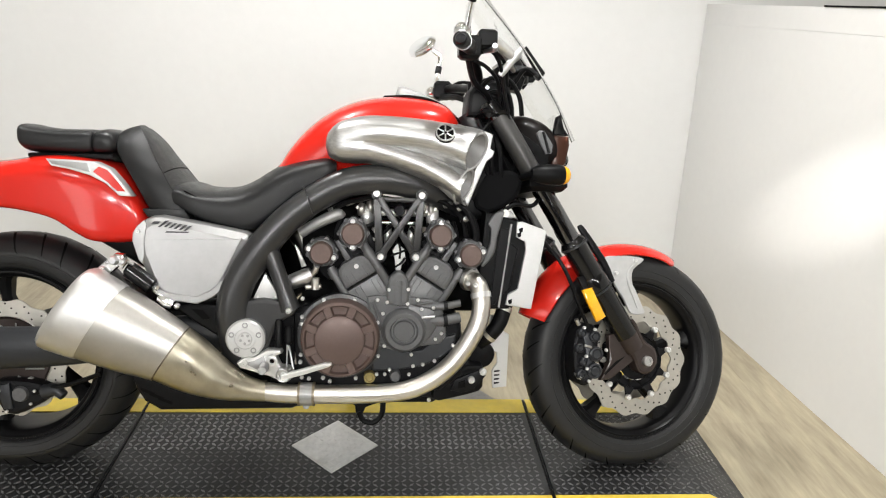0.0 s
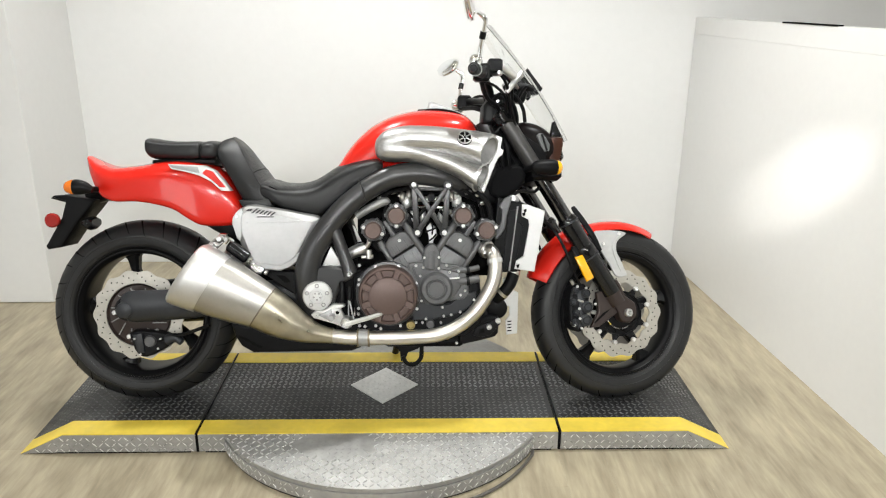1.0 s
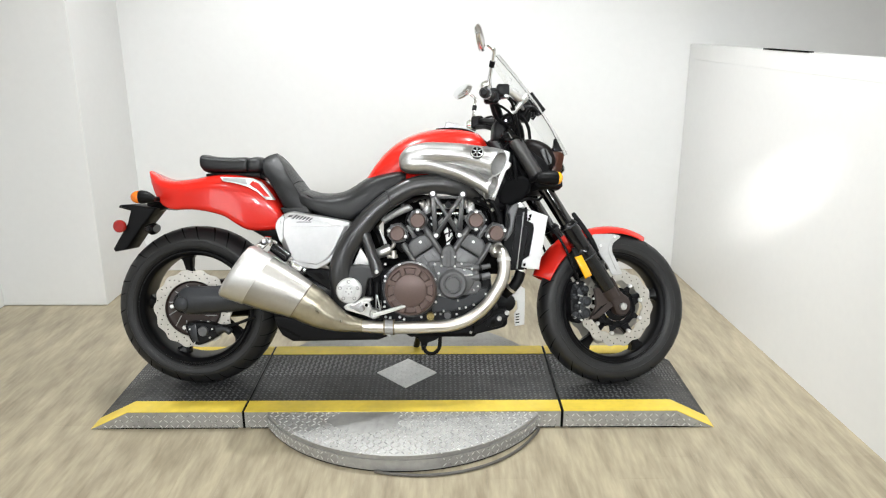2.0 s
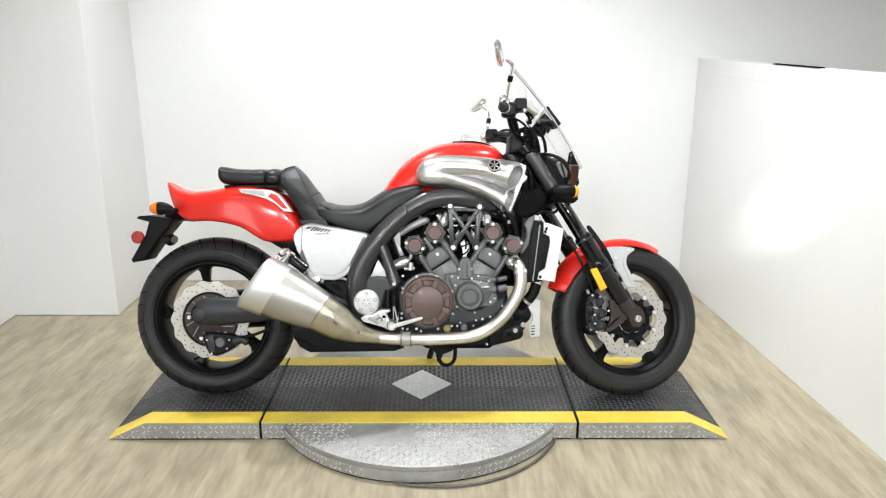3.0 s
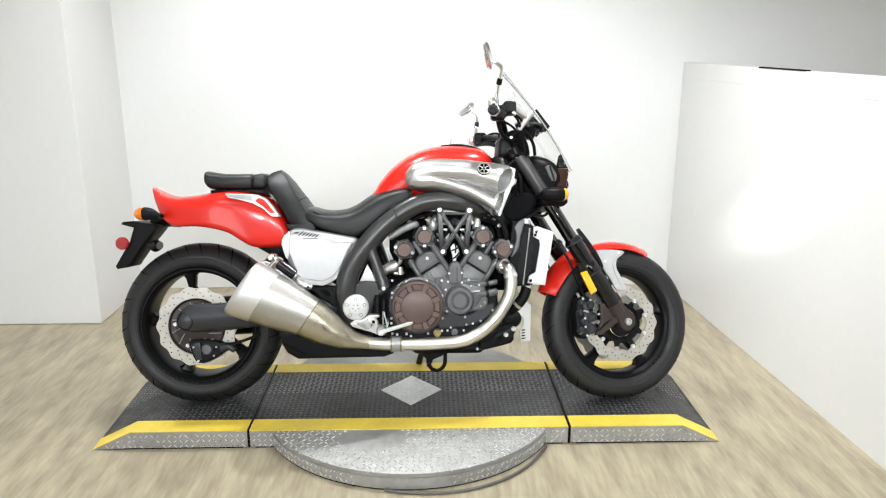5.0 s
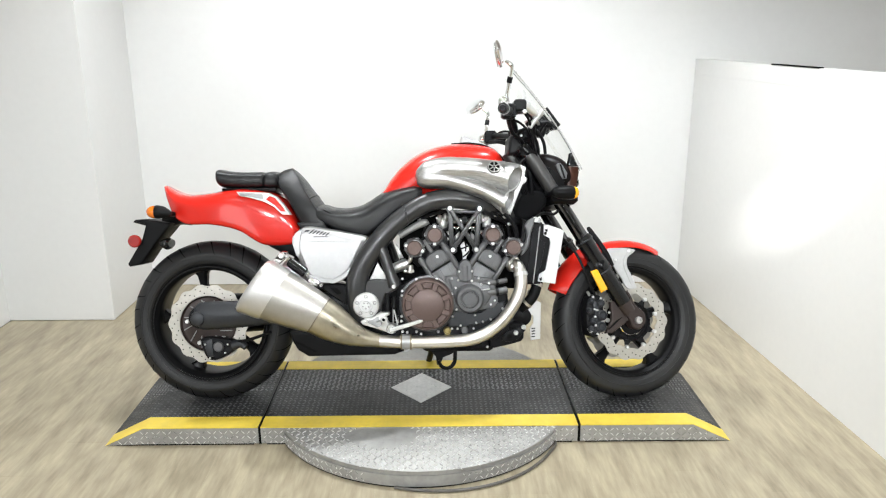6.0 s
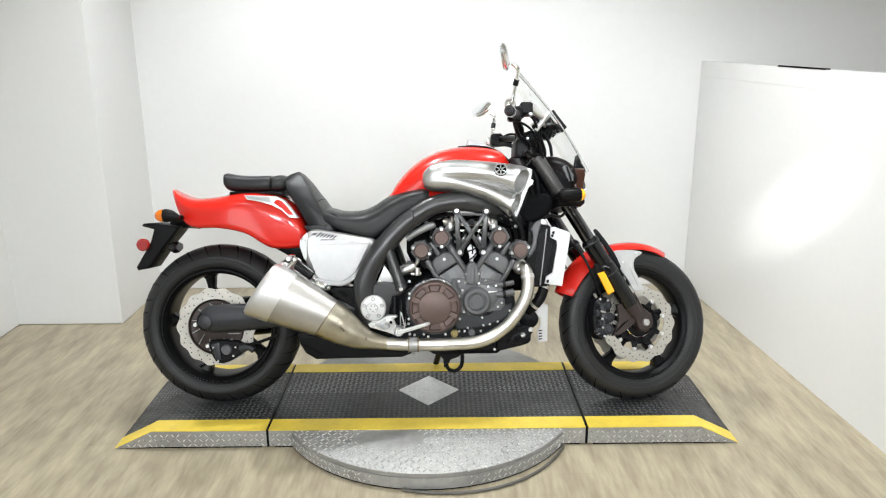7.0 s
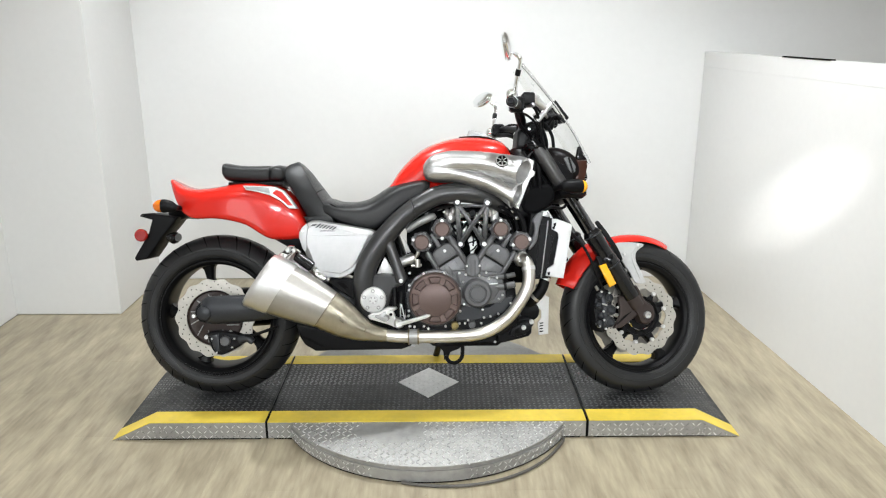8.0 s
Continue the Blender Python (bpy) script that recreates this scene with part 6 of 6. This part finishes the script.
part("reservoir", Shape().tube([(-0.122, -0.226, 0.458), (-0.122, -0.226, 0.452), (-0.122, -0.228, 0.388)], [0.007, 0.010, 0.010], 14, 1), PLASTIC, hanger)
part("heel_plate", Shape().plate([(-0.150, 0.384), (-0.140, 0.470), (-0.086, 0.470), (-0.084, 0.350), (-0.110, 0.344)], -0.200, -0.214, 0.004), MATT, hanger)
bolts(hanger, [(-0.203, 0.352)], -0.249, 1.6)

# -- exhaust
pipe = part("exhaust_header", Shape().tube([(-0.175, -0.235, 0.277), (-0.100, -0.238, 0.271), (0.00, -0.240, 0.270), (0.095, -0.240, 0.271), (0.190, -0.238, 0.278), (0.255, -0.236, 0.302), (0.312, -0.234, 0.345), (0.355, -0.230, 0.402), (0.383, -0.225, 0.460), (0.388, -0.218, 0.515), (0.378, -0.200, 0.552), (0.352, -0.165, 0.562)], 0.0240, 20, 5), STEEL, bike, "polished steel exhaust header pipe")
part("pipe_clamp", Shape().tube([(-0.072, -0.239, 0.271), (-0.070, -0.239, 0.271), (-0.032, -0.239, 0.270), (-0.030, -0.239, 0.270)], [0.024, 0.029, 0.029, 0.024], 20, 1).rod((-0.051, -0.250, 0.242), (-0.051, -0.230, 0.242), 0.008), GREYCAST, pipe, "dull clamp round the pipe joint")
for x in (-0.069, -0.033):
    part("clamp_bead", Shape().tube([(x - 0.003, -0.239, 0.2705), (x + 0.003, -0.239, 0.2705)], 0.0305, 20, 1), RUST, pipe)
part("header_band", Shape().tube([(0.3885, -0.2175, 0.518), (0.3865, -0.2135, 0.531)], 0.0265, 22, 1), ZINC, pipe)
bolts(pipe, [(0.372, 0.552), (0.352, 0.556)], -0.226, 1.2)
part("port_flange", Shape().tube([(0.366, -0.187, 0.560), (0.358, -0.177, 0.562)], [0.030, 0.032], 18, 1), ALU, pipe)


def oval_rings(line, yc):
    """Oval sections across a slanting line: (x, z, half height, half width)."""
    rings = []
    for i, (x, z, hh, hw) in enumerate(line):
        a, b = line[max(i - 1, 0)], line[min(i + 1, len(line) - 1)]
        d = Vector((b[0] - a[0], b[1] - a[1])).normalized()
        n = Vector((-d.y, d.x))
        n = Vector((0.56, 0.83)) if i < 60 else n
        rings.append([(x + n.x * hh * math.sin(t), yc + hw * math.copysign(abs(math.cos(t)) ** 0.8, math.cos(t)), z + n.y * hh * math.sin(t)) for t in (2 * math.pi * j / 36 for j in range(36))])
    return rings


for side in (-1, 1):
    yc = side * 0.262
    muffler = part("muffler", Shape().loft(oval_rings([(-0.548, 0.459, 0.104, 0.082), (-0.500, 0.437, 0.100, 0.080), (-0.44, 0.408, 0.090, 0.073), (-0.378, 0.379, 0.077, 0.062)], yc)), TITAN, bike, "brushed titanium-coloured muffler")
    cap_rings = oval_rings([(-0.540, 0.455, 0.1055, 0.083), (-0.548, 0.459, 0.1075, 0.085), (-0.600, 0.484, 0.1145, 0.088), (-0.618, 0.492, 0.1135, 0.087), (-0.626, 0.496, 0.106, 0.080), (-0.616, 0.491, 0.090, 0.066), (-0.58, 0.474, 0.08, 0.058)], yc)
    part("end_cap", Shape().loft(cap_rings), CAPMAT, muffler, "lighter satin end cap")
    part("tail_pipe", Shape().loft(oval_rings([(-0.605, 0.486, 0.045, 0.040), (-0.590, 0.479, 0.045, 0.040)], yc)), DARK, muffler)
    part("muffler_seam", Shape().loft(oval_rings([(-0.3786, 0.3793, 0.0775, 0.0625), (-0.378, 0.379, 0.0777, 0.0627), (-0.3774, 0.3787, 0.0775, 0.0625)], yc)), RUST, muffler)
    col = [(-0.376, 0.378, 0.077, 0.062), (-0.33, 0.350, 0.071, 0.058), (-0.29, 0.326, 0.060, 0.052), (-0.25, 0.305, 0.047, 0.045), (-0.21, 0.289, 0.034, 0.036), (-0.170, 0.279, 0.027, 0.028), (-0.152, 0.277, 0.0265, 0.027)]
    rings = []
    for i, (x, z, hh, hw) in enumerate([tuple(q) for q in curve_through(col, 3)]):
        u = i / 18
        n = Vector((0.56 * (1 - u), 0.83 + 0.17 * u)).normalized()
        y0 = side * (0.262 - 0.027 * u)
        rings.append([(x + n.x * hh * math.sin(t), y0 + hw * math.cos(t), z + n.y * hh * math.sin(t)) for t in (2 * math.pi * j / 32 for j in range(32))])
    part("collector", Shape().loft(rings), SHIELDMAT, muffler, "heat-tinted crumpled exhaust shield")
belly = part("belly_box", Shape().plate([(-0.512, 0.300), (-0.498, 0.254), (-0.478, 0.222), (-0.438, 0.198), (-0.10, 0.203), (-0.05, 0.222), (-0.05, 0.262), (-0.12, 0.275), (-0.40, 0.292)], 0.10, -0.158, 0.012), PLASTIC, bike, "black belly chamber")
for k in range(3):
    part("slot", Shape().plate([(-0.486 + 0.022 * k, 0.262 - 0.012 * k), (-0.448 + 0.022 * k, 0.246 - 0.012 * k), (-0.452 + 0.022 * k, 0.239 - 0.012 * k), (-0.486 + 0.022 * k, 0.253 - 0.012 * k)], -0.150, -0.1586, 0.0004), DARK, belly)
part("oil_sump", Shape().box(0.0, 0.30, -0.12, 0.12, 0.205, 0.27, 0.02), CASE, bike)
part("oil_cooler_box", Shape().plate([(0.270, 0.236), (0.278, 0.284), (0.325, 0.312), (0.364, 0.328), (0.402, 0.328), (0.408, 0.318), (0.406, 0.268), (0.396, 0.256), (0.367, 0.247), (0.290, 0.229)], 0.10, -0.170, 0.008), PLASTIC, bike)
part("cooler_stay", Shape().plate([(0.318, 0.262), (0.330, 0.292), (0.395, 0.318), (0.412, 0.302), (0.380, 0.265), (0.350, 0.256)], -0.165, -0.180, 0.003), CASE, bike)
bolts(bike, [(0.403, 0.315), (0.373, 0.293)], -0.186, 1.9)
bolts(bike, [(0.262, 0.238)], -0.184, 1.1)
part("cooler_slot", Shape().plate([(0.338, 0.268), (0.340, 0.284), (0.356, 0.290), (0.358, 0.272)], -0.17, -0.1815, 0.001), DARK, bike)

# -- radiator
radiator = part("radiator", Shape().plate([(0.400, 0.735), (0.506, 0.708), (0.512, 0.640), (0.494, 0.530), (0.470, 0.480), (0.402, 0.478), (0.385, 0.560)], 0.19, -0.165, 0.006), PLASTIC, bike, "black radiator core")
part("core_edge", Shape().rod((0.468, -0.166, 0.705), (0.442, -0.166, 0.485), 0.003), GREYCAST, radiator)
guard = both("radiator_guard", lambda: Shape().plate([(0.482, 0.712), (0.499, 0.712), (0.560, 0.690), (0.527, 0.482), (0.459, 0.492), (0.465, 0.520), (0.489, 0.535), (0.507, 0.640), (0.504, 0.660), (0.481, 0.672)], -0.160, -0.176, 0.002), SILVER, radiator, "silver radiator side guard")
part("guard_rim", Shape().plate([(0.440, 0.690), (0.462, 0.694), (0.462, 0.660), (0.488, 0.640), (0.468, 0.530), (0.444, 0.515), (0.430, 0.490), (0.415, 0.490)], -0.15, -0.168, 0.003), CASE, radiator)
for x, z in ((0.488, 0.682), (0.492, 0.694), (0.470, 0.505)):
    part("guard_slot", Shape().plate([(x - 0.006, z), (x + 0.005, z + 0.004), (x + 0.004, z - 0.008), (x - 0.003, z - 0.010)], -0.17, -0.1792, 0.0008), DARK, radiator)
part("radiator_stay", Shape().plate([(0.404, 0.704), (0.420, 0.730), (0.447, 0.738), (0.430, 0.674), (0.424, 0.630), (0.399, 0.596), (0.391, 0.602), (0.412, 0.656), (0.411, 0.695)], -0.168, -0.182, 0.004, 2), ENGINE, radiator, "curved grey stay")
part("lower_hose", Shape().tube([(0.465, -0.13, 0.490), (0.450, -0.14, 0.440), (0.425, -0.14, 0.405), (0.40, -0.12, 0.38)], 0.021, 14), PLASTIC, radiator)
part("hose_clip", Shape().tube([(0.463, -0.132, 0.482), (0.458, -0.135, 0.470)], [0.0235, 0.0235], 16, 1), STEEL, radiator)
part("hose_clip", Shape().tube([(0.425, -0.14, 0.408), (0.418, -0.138, 0.400)], [0.0235, 0.0235], 16, 1), STEEL, radiator)
louvre = part("louvre_plate", Shape().plate([(0.426, 0.452), (0.450, 0.455), (0.447, 0.420), (0.480, 0.400), (0.478, 0.255), (0.440, 0.250), (0.436, 0.300), (0.450, 0.320), (0.448, 0.350), (0.430, 0.360), (0.426, 0.385)], -0.110, -0.118, 0.002), SILVER, bike, "silver louvred lower guard")
for k in range(4):
    part("louvre_slot", Shape().plate([(0.443, 0.262 + 0.011 * k), (0.457, 0.264 + 0.011 * k), (0.458, 0.268 + 0.011 * k), (0.443, 0.267 + 0.011 * k)], -0.115, -0.1192, 0.0006), DARK, louvre)
part("horn", Shape().lathe([(0.001, -0.13), (0.035, -0.125), (0.038, -0.115), (0.03, -0.095), (0.001, -0.09)], 0.405, 0.345, 24), PLASTIC, bike)
union = part("brake_line_union", Shape().box(0.446, 0.474, -0.160, -0.120, 0.716, 0.738, 0.006), GREYCAST, bike)
part("union_bolt", Shape().rod((0.452, -0.17, 0.733), (0.452, -0.12, 0.733), 0.010), ALU, union)
part("front_loom", Shape().tube([(0.44, -0.13, 0.73), (0.48, -0.14, 0.755), (0.53, -0.12, 0.752), (0.56, -0.09, 0.78)], 0.006, 8).tube([(0.46, -0.10, 0.70), (0.52, -0.12, 0.68), (0.56, -0.10, 0.66), (0.60, -0.09, 0.62)], 0.007, 8), PLASTIC, bike)
part("valley_cable", Shape().tube([(0.30, -0.17, 0.775), (0.35, -0.185, 0.735), (0.372, -0.19, 0.68), (0.365, -0.19, 0.63)], 0.008, 8).tube([(0.33, -0.16, 0.77), (0.375, -0.17, 0.70), (0.38, -0.17, 0.60)], 0.006, 8), PLASTIC, bike)

# -- swing arm, shock, rear brake
arm = part("swing_arm", Shape().tube([(-0.868, -0.160, 0.360), (-0.855, -0.162, 0.362), (-0.82, -0.164, 0.365), (-0.67, -0.164, 0.372), (-0.50, -0.152, 0.390), (-0.25, -0.140, 0.405)], [0.036, 0.050, 0.055, 0.052, 0.052, 0.052], 20, 3, 0.6), CALIPER, bike, "black swing arm")
part("hub_cap", Shape().lathe([(0.001, -0.206), (0.018, -0.206), (0.026, -0.200), (0.030, -0.184), (0.032, -0.110), (0.001, -0.110)], -0.856, 0.356, 28), CALIPER, arm)
part("hub_ring", Shape().lathe([(0.030, -0.172), (0.042, -0.168), (0.046, -0.150), (0.046, -0.110), (0.030, -0.110)], -0.856, 0.356, 32, closed=True), CASE, arm)
part("swing_arm_left", Shape().tube([(-0.90, 0.165, 0.325), (-0.84, 0.165, 0.325), (-0.70, 0.165, 0.330), (-0.45, 0.155, 0.360), (-0.25, 0.14, 0.390)], [0.05, 0.080, 0.085, 0.075, 0.06], 18, 3, 0.7), PLASTIC, arm)
rear_caliper = part("rear_caliper", Shape().plate([(-0.862, 0.268), (-0.830, 0.276), (-0.796, 0.274), (-0.760, 0.270), (-0.722, 0.257), (-0.722, 0.228), (-0.757, 0.204), (-0.806, 0.182), (-0.838, 0.193), (-0.855, 0.232)], -0.085, -0.148, 0.010, 2), CASE, bike, "black rear brake caliper")
part("caliper_cap", Shape().lathe([(0.001, -0.158), (0.018, -0.158), (0.021, -0.150), (0.021, -0.140), (0.001, -0.140)], -0.790, 0.240, 20), ENGINE, rear_caliper)
part("caliper_bridge", Shape().plate([(-0.850, 0.262), (-0.815, 0.270), (-0.808, 0.200), (-0.832, 0.200)], -0.140, -0.156, 0.005), CALIPER, rear_caliper)
part("caliper_arm", Shape().tube([(-0.735, -0.140, 0.243), (-0.705, -0.145, 0.250), (-0.682, -0.150, 0.236)], [0.020, 0.016, 0.013], 12), CALIPER, rear_caliper)
bolts(rear_caliper, [(-0.840, 0.250), (-0.752, 0.250), (-0.762, 0.216), (-0.822, 0.196)], -0.158, 0.8)
part("caliper_hose", Shape().tube([(-0.775, -0.14, 0.23), (-0.72, -0.15, 0.255), (-0.66, -0.16, 0.27), (-0.58, -0.17, 0.30)], 0.006, 8), PLASTIC, rear_caliper)
part("sensor_ring", Shape().lathe([(0.072, -0.104), (0.092, -0.104), (0.092, -0.100), (0.072, -0.100)], -0.85, 0.329, 40, closed=True), CLAMP, arm)
shock = part("shock_reservoir", Shape().tube([(-0.500, -0.200, 0.580), (-0.495, -0.200, 0.577), (-0.440, -0.200, 0.535), (-0.436, -0.200, 0.532)], [0.014, 0.021, 0.021, 0.015], 16, 1), GLOSSY, bike, "black shock reservoir cylinder")
part("reservoir_collar", Shape().tube([(-0.430, -0.198, 0.528), (-0.424, -0.198, 0.524)], 0.013, 14, 1), CHROME, shock)
hook = part("exhaust_hanger", Shape().plate([(-0.568, 0.560), (-0.556, 0.590), (-0.520, 0.618), (-0.500, 0.616), (-0.498, 0.596), (-0.520, 0.580), (-0.545, 0.556)], -0.200, -0.222, 0.005), CHROME, bike, "bright muffler hanger")
for x, z, q in ((-0.548, 0.575, 0.014), (-0.522, 0.602, 0.012), (-0.500, 0.600, 0.009)):
    part("hanger_nut", Shape().lathe([(0.001, -0.236), (q * 0.7, -0.236), (q, -0.230), (q, -0.215), (0.001, -0.215)], x, z, 6), ALU, hook)
part("hanger_link", Shape().tube([(-0.505, -0.225, 0.585), (-0.492, -0.225, 0.600), (-0.480, -0.215, 0.592)], 0.006, 8), CHROME, hook)
part("preload_knob", Shape().tube([(-0.418, -0.21, 0.508), (-0.400, -0.215, 0.498), (-0.385, -0.215, 0.490)], [0.012, 0.016, 0.012], 14, 1).ball(-0.375, -0.215, 0.487, 0.009), CHROME, bike)
part("subframe_plate", Shape().plate([(-0.395, 0.485), (-0.345, 0.490), (-0.260, 0.482), (-0.235, 0.450), (-0.245, 0.410), (-0.285, 0.405), (-0.340, 0.440)], -0.150, -0.185, 0.006), PLASTIC, bike)
part("plate_opening", Shape().plate([(-0.348, 0.475), (-0.318, 0.472), (-0.300, 0.450), (-0.318, 0.447)], -0.180, -0.1862, 0.001), DARK, bike)
bolts(bike, [(-0.272, 0.452), (-0.258, 0.418), (-0.248, 0.400)], -0.188, 1.1)

# -- side stand and hooks under the engine
stand = part("side_stand", Shape().tube([(0.06, 0.14, 0.235), (0.05, 0.24, 0.16), (0.03, 0.345, 0.066)], [0.016, 0.014, 0.014], 12, 2), CASE, bike, "black side stand, folded out")
part("stand_foot", Shape().box(-0.005, 0.07, 0.325, 0.372, 0.052, 0.064, 0.004), CASE, stand)
part("stand_bracket", Shape().plate([(0.020, 0.225), (0.150, 0.225), (0.148, 0.196), (0.128, 0.176), (0.092, 0.162), (0.080, 0.132), (0.066, 0.130), (0.062, 0.165), (0.040, 0.190)], 0.02, -0.02, 0.004), PLASTIC, bike)
part("stand_spring", Shape().tube([(0.072, -0.02, 0.150), (0.086, -0.02, 0.124), (0.114, -0.02, 0.118), (0.138, -0.02, 0.142), (0.142, -0.02, 0.190)], 0.008, 8), PLASTIC, bike)

# ---------------------------------------------------------------- floor planks
OWNER[0] = None
random.seed(4)
WIDE, LONG = 0.152, 0.914
meshes = {}


def plank_mesh(length):
    if length not in meshes:
        meshes[length] = mesh_of("plank", Shape().box(0.0001, WIDE - 0.0001, 0.0001, length - 0.0001, -0.004, 0.0, 0.0003), PLANK)
    return meshes[length]


x = LEFT
while x < 1.86:
    y = -3.0 - LONG * random.choice((0.0, 0.25, 0.4, 0.6, 0.8))
    while y < BACK:
        ob = new("plank", plank_mesh(LONG))
        ob.matrix_world = Matrix.Translation((x, y, 0))
        ob.parent = floor
        y += LONG
    x += WIDE
rest = Shape()
while x < FAR_RIGHT:
    y = -3.0
    while y < BACK:
        rest.box(x + 0.0006, x + WIDE - 0.0006, y + 0.0006, y + LONG - 0.0006, -0.004, 0, 0.0012)
        y += LONG
    x += WIDE
x = LEFT
while x < FAR_RIGHT:
    y = FRONT - 0.2
    while y < -3.0:
        rest.box(x + 0.0006, x + WIDE - 0.0006, y + 0.0006, y + LONG - 0.0006, -0.0045, -0.0005, 0.0012)
        y += LONG
    x += WIDE
tagged(part("plank_field", rest, PLANK, floor), kind="stuff")
